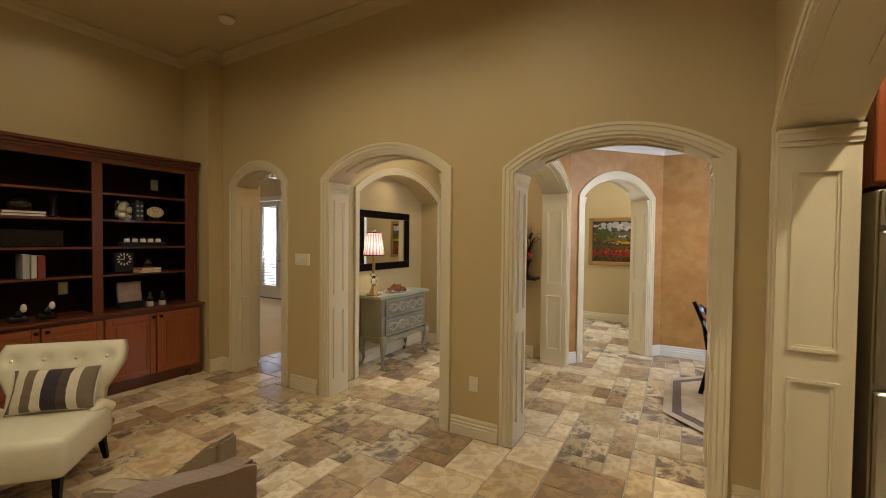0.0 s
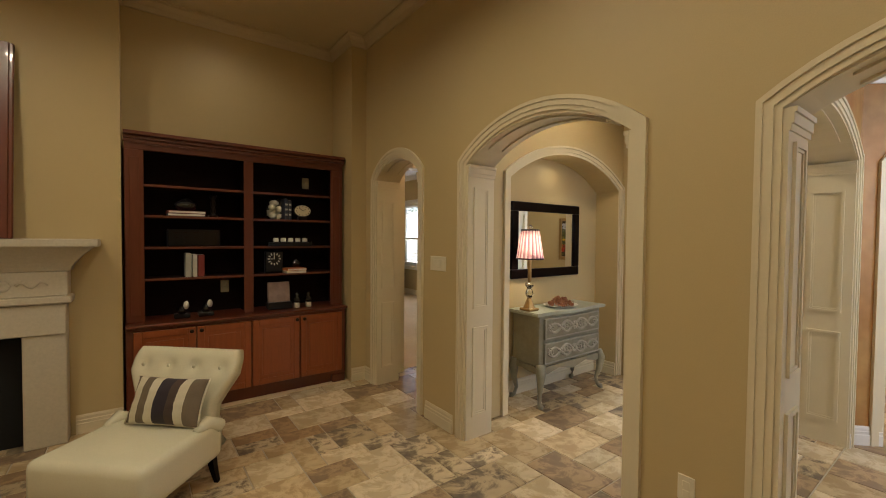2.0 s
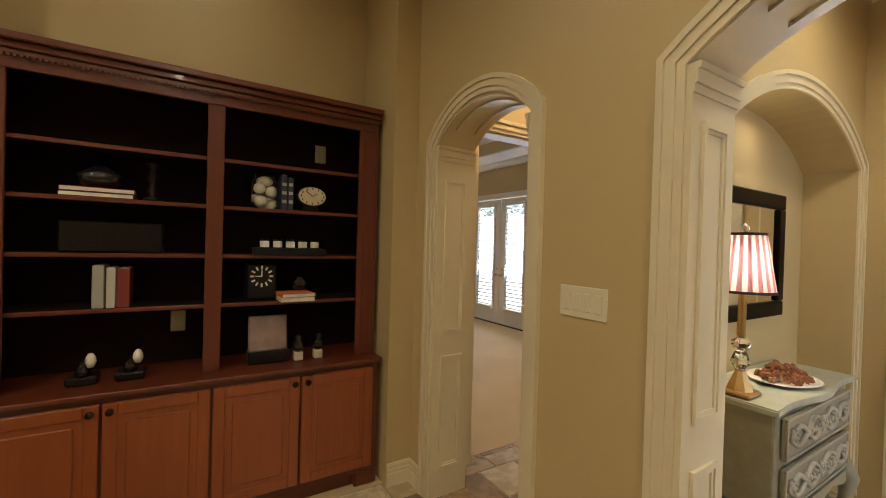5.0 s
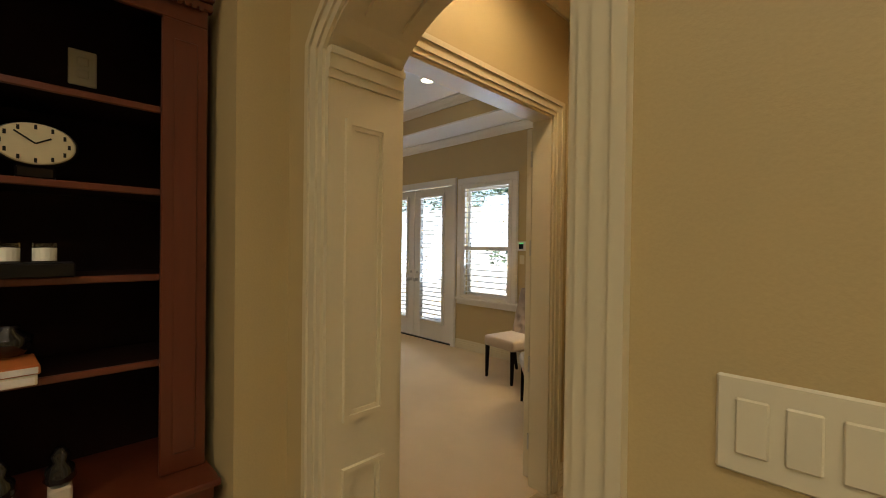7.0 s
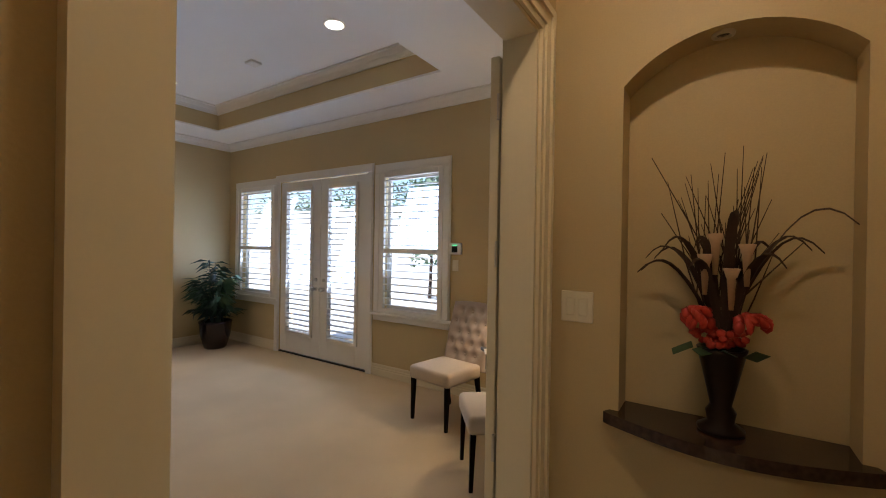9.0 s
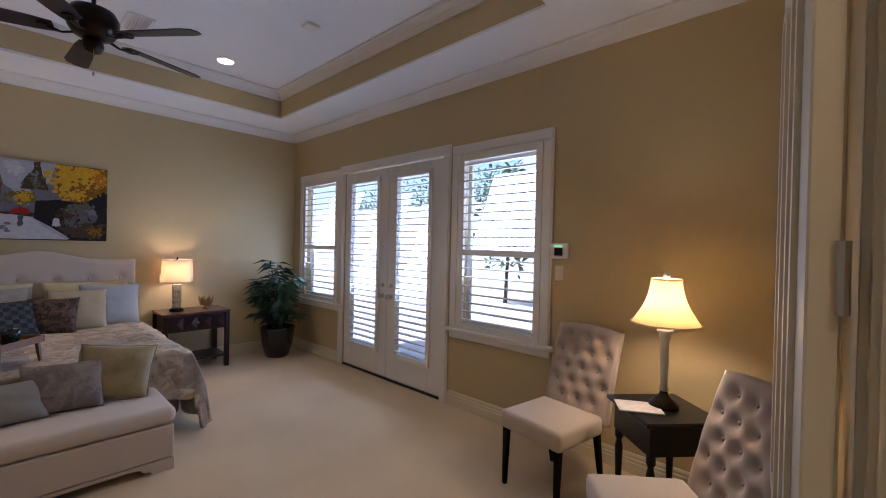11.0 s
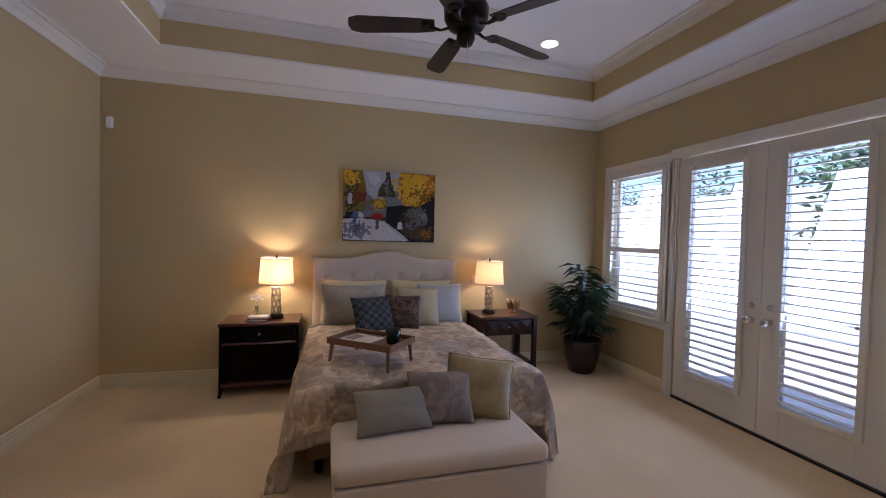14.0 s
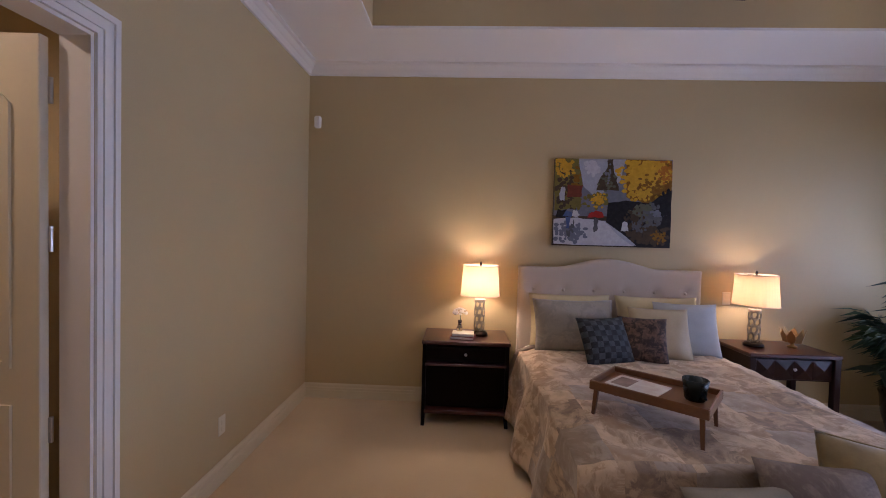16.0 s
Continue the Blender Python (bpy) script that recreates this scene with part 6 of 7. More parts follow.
for a, b in ((0.25, 0.45),):
    part("pane", boxed(a, -0.004, 0.7, b, 0.004, 2.1), GLASS, fdoor)
    for k in range(1, 4):
        part("muntin", boxed(a, -0.015, 0.7 + k * 0.36, b, 0.015, 0.72 + k * 0.36), MAHOGANY, fdoor)
part("door_handle", tubed([(0.68, -0.02, 1.0), (0.68, -0.08, 1.0), (0.60, -0.08, 1.0)], 0.011, 8), SILVER, fdoor)

# ---- bedroom ----
bed = thing("bed", pose(BX0 + 0.03, 4.375, 0.004), "bed with a cream button-tufted upholstered headboard", "bed")


def hb_top(u):
    return 0.085 * (0.5 + 0.5 * math.cos(math.pi * min(1, abs(u) / 0.62)))


bm, pts = tufted(1.59, 1.30, 0.09, 6, [(1.10, 6, False), (0.88, 6, True)], hb_top, 72, 0.028, 0.06)
rot = pose(0.05, 0, 0, 0, 0, 90)
bmesh.ops.transform(bm, matrix=rot, verts=bm.verts)
hb = part("headboard", bm, LINEN, bed, "cream tufted headboard", True)
buttons(hb, pts, -0.03, LINEN, 0.014, rot)
# brown stands for the dark gap under the duvet's hem
part("box_spring", boxed(0.1, -0.76, 0.13, 2.02, 0.76, 0.36, 0.03, seg=2), BROWNCLOTH, bed, "box spring, coloured brown for the shade under the duvet")
part("mattress", boxed(0.1, -0.76, 0.362, 2.04, 0.76, 0.615, 0.06, seg=3), WHITE, bed)
for x in (0.2, 1.9):
    for y in (-0.68, 0.68):
        part("leg", tubed([(x, y, 0.13), (x, y, 0)], [0.035, 0.025], 8), ESPRESSO, bed)

dv = thing("duvet", pose(BX0 + 0.03, 4.375, 0.004), "cream floral patchwork duvet with grey-blue borders, draped over the bed", "bedding")


def duvet_point(u, v):
    """u from the head (0) to past the foot, v across (metres measured along the cloth)."""
    half, xf, top = 0.775, 2.075, 0.645
    ov, ou = max(0, abs(v) - half), max(0, u - xf)
    s = 1 if v > 0 else -1
    x, y, z = min(u, xf), max(-half, min(half, v)), top
    edge = 0.05
    z -= edge * (1 - math.cos(min(1, max(0, (abs(v) - half + 0.1) / 0.1)) * math.pi / 2)) * 0.6
    z += 0.022 * noise.noise(Vector((u * 1.7, v * 1.7, 1))) + 0.016 * (0.5 - abs(noise.noise(Vector((u * 4.5, v * 3.2, 4))))) + 0.008 * noise.noise(Vector((u * 9, v * 9, 7)))
    fold = 0.06 * math.sin(u * 9 + s * 1.3 + 2 * noise.noise(Vector((u * 2, s, 0))))
    foldu = 0.05 * math.sin(v * 8 + 1.0)
    if ov:
        k = min(1, ov / 0.25)
        y += s * (0.045 + 0.16 * ov + fold * k * 0.8)
        z -= ov * 0.985
    if ou:
        k = min(1, ou / 0.2)
        x += 0.03 + 0.08 * ou + 0.3 * foldu * k
        z -= ou * 0.97
    if ov and ou:
        # the corner hangs as a cone between both sides
        z += min(ov, ou) * 0.92 - 0.06 * min(1, min(ov, ou) / 0.3)
        x += 0.08 * min(ov, ou)
        y += s * 0.10 * min(ov, ou)
    return Vector((x, y, max(z, 0.035 + 0.01 * noise.noise(Vector((u * 5, v * 5, 0))))))


bm = bmesh.new()
us = [0.36 + i * (2.44 - 0.36) / 100 for i in range(101)]
vsx = [-1.33 + j * 2.66 / 120 for j in range(121)]
grid = [[bm.verts.new(duvet_point(u, v)) for v in vsx] for u in us]
for i in range(100):
    for j in range(120):
        f = bm.faces.new((grid[i][j], grid[i + 1][j], grid[i + 1][j + 1], grid[i][j + 1]))
        u, v = us[i], vsx[j]
        wob = 0.05 * noise.noise(Vector((u * 3, v * 3, 11)))
        cell = int((v + wob + 4) * 3.6)
        if u + wob < 1.22:
            k = 0
        elif u + wob < 1.50:
            k = (2, 1, 0)[cell % 3]
        else:
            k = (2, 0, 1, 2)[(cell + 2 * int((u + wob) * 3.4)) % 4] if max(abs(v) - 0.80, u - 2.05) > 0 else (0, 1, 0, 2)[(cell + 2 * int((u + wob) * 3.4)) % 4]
        f.material_index = k
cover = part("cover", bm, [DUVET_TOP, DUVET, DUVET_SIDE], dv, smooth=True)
so = cover.modifiers.new("thickness", "SOLIDIFY")
so.thickness, so.offset = 0.022, -1
bm = bmesh.new()
tube(bm, [duvet_point(0.36, v) + Vector((0, 0, 0.006)) for v in [-1.1 + i * 0.05 for i in range(45)]], 0.03, 8, 0.6)
part("folded_edge", bm, DUVET_SIDE, dv, "grey folded upper edge", True)


def bedpillow(x, y, w, h, d, rx, rz, mat, label, z=0.635, edge=None, seed=0, stripes=None, checks=0):
    return pillow("bed_pillow", pose(BX0 + x, 4.375 + y, z + h / 2 * math.cos(radians(rx)), 0, 0, 90 + rz) @ pose(0, 0, 0, rx, 0, 0), w, h, d, mat, label, edge, seed, stripes, checks)


for y in (-0.37, 0.37):
    bedpillow(0.24, y, 0.70, 0.46, 0.15, -14, 0, CREAMCASE, "cream sham standing against the headboard", seed=y)
bedpillow(0.38, -0.37, 0.68, 0.44, 0.14, -18, 3, GREYSATIN, "grey satin sham leaning on the cream pillows", seed=2)
bedpillow(0.38, 0.54, 0.50, 0.44, 0.14, -19, -6, PALEBLUE, "pale blue-grey pillow leaning on the cream pillows", seed=3)
bedpillow(0.50, 0.27, 0.46, 0.42, 0.14, -24, -6, CREAMTAN, "cream and tan satin pillow", seed=4)
bedpillow(0.60, 0.09, 0.36, 0.36, 0.13, -26, -14, DAMASK, "dark brown damask pillow", seed=5)
bedpillow(0.66, -0.21, 0.41, 0.37, 0.14, -30, 16, [PLAID, PLAID_PALE], "dark blue checked woven square pillow", seed=6, checks=9)

# lap tray on the bed
ty = thing("bed_tray", pose(-8.965, 4.045, 0.655, 0, 0, 50), "brown wooden bed tray on splayed legs", "tray")
part("tray_board", boxed(-0.255, -0.165, 0.135, 0.255, 0.165, 0.145), TRAYWOOD, ty)
for a, b, c, d_ in ((-0.265, -0.175, 0.265, -0.163), (-0.265, 0.163, 0.265, 0.175), (-0.265, -0.163, -0.253, 0.163), (0.253, -0.163, 0.265, 0.163)):
    part("tray_rim", boxed(a, b, 0.128, c, d_, 0.175, 0.003), TRAYWOOD, ty)
for x in (-0.235, 0.235):
    for y in (-0.145, 0.145):
        part("leg", tubed([(x, y, 0.14), (x * 1.04, y * 1.12, -0.008)], [0.016, 0.011], 4), TRAYWOOD, ty)
mg = thing("magazine", pose(-9.02, 3.985, 0.8005, 0, 0, 44), "open magazine lying in the bed tray", "magazine")
part("page_block", boxed(-0.13, -0.1, 0, 0.13, 0.1, 0.006, 0.002), PAPER, mg)
part("picture_block", boxed(-0.11, -0.08, 0.0061, -0.02, 0.06, 0.0068), STONEBOX, mg)
mu = thing("coffee_mug", pose(-8.86, 4.185, 0.8005), "dark green stoneware mug in the bed tray", "mug")
part("body", turned([(0.04, 0), (0.046, 0.01), (0.052, 0.06), (0.058, 0.10), (0.054, 0.10), (0.046, 0.055), (0.036, 0.012)], seg=20), MUG, mu, smooth=True)
part("mug_handle", tubed([(0.05, 0, 0.08), (0.085, 0, 0.075), (0.085, 0, 0.035), (0.047, 0, 0.025)], 0.007, 8), MUG, mu, smooth=True)

# bench at the foot
be = thing("storage_bench", pose(-8.285, 4.36, 0.004), "cream upholstered storage bench with a scalloped base", "bench")
bm = bmesh.new()
box(bm, -0.285, -0.585, 0.08, 0.285, 0.585, 0.30, 0.012, seg=2)
part("body", bm, LINEN, be)
bm = bmesh.new()
box(bm, -0.295, -0.598, 0.302, 0.295, 0.598, 0.415, 0.045, seg=4)
for v in bm.verts:
    if v.co.z > 0.39:
        v.co.z += 0.022 * (1 - (v.co.x / 0.3) ** 2) * (1 - (v.co.y / 0.6) ** 4)
part("lid_cushion", bm, LINEN, be, smooth=True)
scal = [(-0.585, 0), (-0.585, 0.079), (0.585, 0.079), (0.585, 0), (0.47, 0), (0.455, 0.02), (0.42, 0.025), (0.40, 0.05), (0.36, 0.058), (-0.36, 0.058), (-0.40, 0.05), (-0.42, 0.025), (-0.455, 0.02), (-0.47, 0)]
for d0 in (0.255, -0.285):
    bm = bmesh.new()
    prism(bm, scal[::-1], 0, 0.03, pose(d0 + 0.03, 0, 0, 0, 0, 90))
    part("base_rail", bm, LINEN, be)
for s in (-1, 1):
    part("base_end", boxed(-0.254, min(s * 0.585, s * 0.555), 0.0, 0.254, max(s * 0.585, s * 0.555), 0.079), LINEN, be)
BT = 0.425
pillow("bench_pillow", pose(-8.36, 4.12, BT + 0.108, 0, 0, 96) @ pose(0, 0, 0, -34, 0, 0), 0.46, 0.26, 0.13, TANGREY, "grey-tan lumbar pillow on the bench", None, 8)
pillow("bench_pillow", pose(-8.42, 4.42, BT + 0.140, 0, 0, 82) @ pose(0, 0, 0, -30, 0, 0), 0.42, 0.325, 0.14, PATCH, "taupe patchwork pillow on the bench", None, 9)
pillow("bench_pillow", pose(-8.46, 4.69, BT + 0.172, 0, 0, 72) @ pose(0, 0, 0, -27, 6, 0), 0.44, 0.385, 0.15, OLIVE, "crushed olive-gold pillow with a fringed edge", OLIVE, 10)


def nightstand(m, label, solid):
    t = thing("nightstand", m, label, "nightstand")
    H = 0.70 if solid else 0.69
    w = 0.36 if solid else 0.355
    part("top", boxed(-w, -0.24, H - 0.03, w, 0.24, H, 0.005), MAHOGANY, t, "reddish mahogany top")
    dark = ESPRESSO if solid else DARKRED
    if solid:
        for s in (-1, 1):
            bm = bmesh.new()
            prism(bm, [(-0.235, 0.0), (-0.20, 0.05), (-0.20, H - 0.03), (0.235, H - 0.03), (0.235, 0.05), (0.235, 0.0), (0.2, 0.045), (-0.17, 0.045)], 0, 0.03, pose(s * (w - 0.02) + 0.015, 0, 0, 0, 0, 90))
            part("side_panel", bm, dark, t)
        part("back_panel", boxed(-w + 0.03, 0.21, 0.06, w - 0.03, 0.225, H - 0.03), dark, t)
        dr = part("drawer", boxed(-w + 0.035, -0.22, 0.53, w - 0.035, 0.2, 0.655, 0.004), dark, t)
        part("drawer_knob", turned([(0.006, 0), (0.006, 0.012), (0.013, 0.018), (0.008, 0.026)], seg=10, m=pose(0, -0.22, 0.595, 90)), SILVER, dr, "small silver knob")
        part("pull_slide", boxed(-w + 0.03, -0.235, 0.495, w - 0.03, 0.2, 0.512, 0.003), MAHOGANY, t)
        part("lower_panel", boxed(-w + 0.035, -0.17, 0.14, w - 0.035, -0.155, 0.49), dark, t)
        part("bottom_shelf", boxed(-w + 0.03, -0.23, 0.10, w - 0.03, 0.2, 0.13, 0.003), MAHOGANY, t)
    else:
        for x in (-w + 0.03, w - 0.03):
            for y in (-0.21, 0.21):
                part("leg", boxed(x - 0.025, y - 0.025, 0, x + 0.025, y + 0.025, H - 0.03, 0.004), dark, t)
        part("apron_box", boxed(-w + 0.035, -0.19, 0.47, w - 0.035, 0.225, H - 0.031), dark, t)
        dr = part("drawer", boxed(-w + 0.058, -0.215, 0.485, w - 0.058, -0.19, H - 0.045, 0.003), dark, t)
        for k in range(4):
            bm = bmesh.new()
            x0, x1, z0, z1 = -0.29 + k * 0.145, -0.145 + k * 0.145, 0.488, H - 0.048
            c = bm.verts.new(((x0 + x1) / 2, -0.236, (z0 + z1) / 2))
            q = [bm.verts.new(p) for p in ((x0, -0.2152, z0), (x1, -0.2152, z0), (x1, -0.2152, z1), (x0, -0.2152, z1))]
            for i in range(4):
                bm.faces.new((q[i], q[(i + 1) % 4], c))
            part("diamond_facet", bm, dark, dr)
        part("drawer_knob", turned([(0.006, 0), (0.006, 0.012), (0.013, 0.018), (0.008, 0.026)], seg=10, m=pose(0, -0.215, 0.57, 90)), SILVER, dr, "small silver knob")
        part("bottom_shelf", boxed(-w + 0.02, -0.2, 0.12, w - 0.02, 0.2, 0.145, 0.003), dark, t)
    return t


nightstand(pose(-10.41, 3.115, 0.004, 0, 0, 90), "dark espresso nightstand with one drawer and a red-brown top", True)
nightstand(pose(-10.42, 5.71, 0.004, 0, 0, 90), "dark mahogany nightstand with a diamond-faceted drawer and open shelf", False)


def lattice_lamp(x, y, z, power, shade_mat):
    t = thing("bedside_lamp", pose(x, y, z), "table lamp with a pierced silver column and cream drum shade, lit", "table lamp", "bedside lamps")
    part("foot", turned([(0.075, 0), (0.075, 0.02), (0.06, 0.035), (0.03, 0.04)], seg=20), BRONZE, t, "dark round foot", True)
    bm = bmesh.new()
    for r in range(4):
        for c in range(6):
            a = c * math.pi / 3 + (r % 2) * math.pi / 6
            zz = 0.075 + r * 0.062
            pts = []
            for k in range(9):
                an = k / 8 * 2 * math.pi
                aa = a + 0.55 * math.cos(an)
                pts.append((0.042 * math.cos(aa), 0.042 * math.sin(aa), zz + 0.034 * math.sin(an)))
            tube(bm, pts, 0.0055, 5)
    part("pierced_column", bm, CAST, t, "pierced antique silver column", True)
    part("column_cap", turned([(0.03, 0.295), (0.05, 0.30), (0.048, 0.312), (0.012, 0.32), (0.01, 0.40)], seg=16), CAST, t)
    part("shade", shade_shell(0.168, 0.345, 0.150, 0.605, 40), shade_mat, t, "cream drum shade")
    ring_band(0.169, 0.348, 0.004, LINEN, t)
    ring_band(0.151, 0.602, 0.004, LINEN, t)
    part("spider", tubed([(-0.149, 0, 0.60), (0.149, 0, 0.60)], 0.003, 6), BRONZE, t)
    part("finial", turned([(0.006, 0.60), (0.012, 0.615), (0.004, 0.64)], seg=10), BRONZE, t)
    lit(x, y, z + 0.47, power)


lattice_lamp(-10.44, 3.23, 0.705, 7.2, SHADE)
lattice_lamp(-10.43, 5.55, 0.695, 4.2, SHADE)
for i, (mi_, s) in enumerate(((2, 1.0), (5, 0.9))):
    bk = thing("book", pose(-10.31, 3.09, 0.7045 + i * 0.0245, 0, 0, 80 + 8 * i), ("dark red", "cream")[i] + " book stacked on the nightstand", "book")
    part("cover", boxed(-0.1 * s, -0.07 * s, 0, 0.1 * s, 0.07 * s, 0.024, 0.003), BOOKS[mi_], bk)
    part("page_block", boxed(-0.096 * s, -0.073 * s, 0.004, 0.096 * s, -0.069 * s, 0.02), PAPER, bk)
fl_ = thing("silk_flower", pose(-10.36, 3.06, 0.7535), "white silk hydrangea in a small clear vase on books", "flower")
part("vase", turned([(0.026, 0), (0.028, 0.02), (0.014, 0.06), (0.018, 0.09), (0.013, 0.09), (0.01, 0.05)], seg=14), CRYSTAL, fl_, smooth=True)
part("stem", tubed([(0, 0, 0.01), (0.004, 0.006, 0.09), (0, 0.004, 0.15)], 0.003, 5), LEAF[1], fl_)
bm = bmesh.new()
rnd = random.Random(9)
for i in range(46):
    a, e = rnd.uniform(0, 6.28), rnd.uniform(-0.3, 1.5)
    p = Vector((math.cos(a) * math.cos(e), math.sin(a) * math.cos(e), 0.6 * math.sin(e))) * 0.055
    bmesh.ops.create_icosphere(bm, subdivisions=1, radius=0.014, matrix=Matrix.Translation((p.x, p.y, 0.155 + p.z)) @ Matrix.Diagonal((1, 1, 0.6, 1)))
part("blossom", bm, WAX, fl_, "white petals", True)
cb = thing("crown_bowl", pose(-10.42, 5.86, 0.6955), "gold crown-shaped bowl on a low foot", "bowl")
part("foot", turned([(0.035, 0), (0.035, 0.012), (0.014, 0.022), (0.014, 0.045), (0.03, 0.052)], seg=16), GILT, cb, smooth=True)
for i in range(8):
    a = i * math.pi / 4
    bm = bmesh.new()
    q = [(-0.022, 0.05), (-0.028, 0.11), (-0.018, 0.13), (0, 0.165), (0.018, 0.13), (0.028, 0.11), (0.022, 0.05)]
    prism(bm, q, 0, 0.004, pose(0.045 * math.cos(a), 0.045 * math.sin(a), 0, -14, 0, math.degrees(a) - 90) )
    part("crown_point", bm, GILT, cb)

# canvas over the bed
ca = thing("canvas_picture", pose(BX0 + 0.002, 4.40, 1.50, 0, 0, 90), "unframed canvas of an autumn street with golden trees", "painting")
CW, CH = 1.04, 0.785
core = part("canvas", boxed(-CW / 2, -0.04, 0, CW / 2, 0, CH, 0.003), ART["umber"], ca)
lay = [0.0402]


def dabs(mat, cx, cz, sx, sz, count, bw, bh, seed):
    lay[0] += 0.0003
    patches(core, CW, CH, ((ART[mat], cx, cz, sx, sz, count, bw, bh),), -lay[0], seed)


def shape(mat, *pts):
    """A flat passage of paint with a brushed outline; points in shares of the canvas from its lower left corner."""
    lay[0] += 0.0003
    bm = bmesh.new()
    rnd = random.Random(len(pts) * 7 + int(pts[0][0] * 100))
    ring = []
    for (a, b), (c, d) in zip(pts, pts[1:] + pts[:1]):
        for k in range(4):
            u, v = a + (c - a) * k / 4, b + (d - b) * k / 4
            ring.append(((min(1, max(0, u + rnd.uniform(-0.007, 0.007))) - 0.5) * CW, min(1, max(0, v + rnd.uniform(-0.009, 0.009))) * CH))
    bm.faces.new([bm.verts.new((x, -lay[0], z)) for x, z in ring])
    part("painted_passage", bm, ART[mat], core)


# sky, trees, tower
shape("haze", (0.0, 0.35), (1.0, 0.35), (1.0, 1.0), (0.0, 1.0))
shape("sky", (0.20, 1.0), (0.60, 1.0), (0.56, 0.75), (0.36, 0.55), (0.24, 0.70))
shape("amber", (0.60, 1.0), (1.0, 1.0), (1.0, 0.55), (0.78, 0.50), (0.62, 0.57))
shape("olive", (0.0, 1.0), (0.20, 1.0), (0.24, 0.70), (0.20, 0.45), (0.0, 0.40))
dabs("path", -0.17, 0.90, 0.05, 0.06, 24, 0.03, 0.04, 3)
dabs("olive", -0.42, 0.76, 0.08, 0.20, 90, 0.03, 0.035, 4)
dabs("umber", -0.40, 0.62, 0.08, 0.16, 60, 0.022, 0.03, 5)
dabs("gold", -0.42, 0.90, 0.07, 0.09, 60, 0.018, 0.022, 6)
dabs("amber", -0.31, 0.74, 0.03, 0.10, 30, 0.014, 0.022, 7)
shape("umber", (0.36, 0.64), (0.55, 0.64), (0.53, 0.78), (0.50, 0.86), (0.49, 1.0), (0.45, 1.0), (0.44, 0.87), (0.39, 0.80))
dabs("moss", -0.045, 0.74, 0.05, 0.06, 30, 0.016, 0.014, 8)
dabs("haze", -0.035, 0.83, 0.02, 0.07, 14, 0.012, 0.016, 9)
shape("rust", (0.11, 0.56), (0.24, 0.56), (0.24, 0.69), (0.12, 0.70))
shape("sky", (0.05, 0.52), (0.09, 0.52), (0.09, 0.68), (0.05, 0.66))
dabs("gold", 0.28, 0.82, 0.15, 0.14, 330, 0.028, 0.03, 10)
dabs("amber", 0.36, 0.68, 0.13, 0.12, 80, 0.018, 0.024, 11)
dabs("orange", 0.43, 0.86, 0.05, 0.10, 50, 0.014, 0.018, 12)
dabs("gold", 0.24, 0.60, 0.08, 0.06, 70, 0.016, 0.018, 13)
dabs("olive", -0.11, 0.53, 0.06, 0.06, 70, 0.018, 0.022, 14)
dabs("gold", -0.12, 0.54, 0.05, 0.05, 70, 0.012, 0.016, 15)
dabs("olive", -0.30, 0.48, 0.06, 0.05, 50, 0.016, 0.02, 16)
# shaded side of the street
shape("dark", (0.46, 0.50), (0.62, 0.54), (0.80, 0.50), (1.0, 0.66), (1.0, 0.0), (0.70, 0.0), (0.45, 0.29))
dabs("umber", 0.30, 0.16, 0.13, 0.10, 70, 0.03, 0.035, 17)
dabs("moss", 0.26, 0.40, 0.07, 0.07, 60, 0.022, 0.03, 18)
dabs("grey", 0.36, 0.35, 0.07, 0.08, 60, 0.022, 0.026, 19)
dabs("haze", 0.38, 0.39, 0.04, 0.03, 20, 0.018, 0.02, 20)
dabs("dark", 0.45, 0.48, 0.03, 0.16, 40, 0.016, 0.03, 21)
dabs("dark", 0.04, 0.44, 0.03, 0.04, 20, 0.016, 0.02, 22)
dabs("amber", 0.40, 0.12, 0.06, 0.06, 26, 0.016, 0.02, 31)
dabs("grey", 0.22, 0.24, 0.05, 0.06, 40, 0.014, 0.02, 32)
dabs("umber", 0.18, 0.34, 0.06, 0.05, 40, 0.014, 0.02, 33)
# wet street with walkers' umbrellas
shape("path", (0.0, 0.30), (0.20, 0.32), (0.43, 0.30), (0.70, 0.02), (0.0, 0.02))
shape("sky", (0.43, 0.29), (0.46, 0.28), (0.72, 0.02), (0.66, 0.02))
dabs("haze", -0.36, 0.16, 0.10, 0.08, 70, 0.022, 0.03, 23)
dabs("grey", -0.36, 0.20, 0.03, 0.06, 16, 0.010, 0.03, 24)
shape("dark", (0.02, 0.32), (0.12, 0.32), (0.11, 0.41), (0.03, 0.41))
shape("blue", (0.08, 0.33), (0.16, 0.33), (0.15, 0.39), (0.11, 0.40))
shape("path", (0.16, 0.34), (0.22, 0.34), (0.20, 0.41), (0.17, 0.41))
shape("blue", (0.11, 0.20), (0.14, 0.20), (0.145, 0.33), (0.11, 0.33))
shape("red", (0.29, 0.33), (0.43, 0.33), (0.42, 0.38), (0.36, 0.41), (0.31, 0.39))
shape("grey", (0.34, 0.17), (0.375, 0.17), (0.385, 0.32), (0.345, 0.32))
shape("path", (0.58, 0.18), (0.64, 0.18), (0.63, 0.29), (0.59, 0.29))

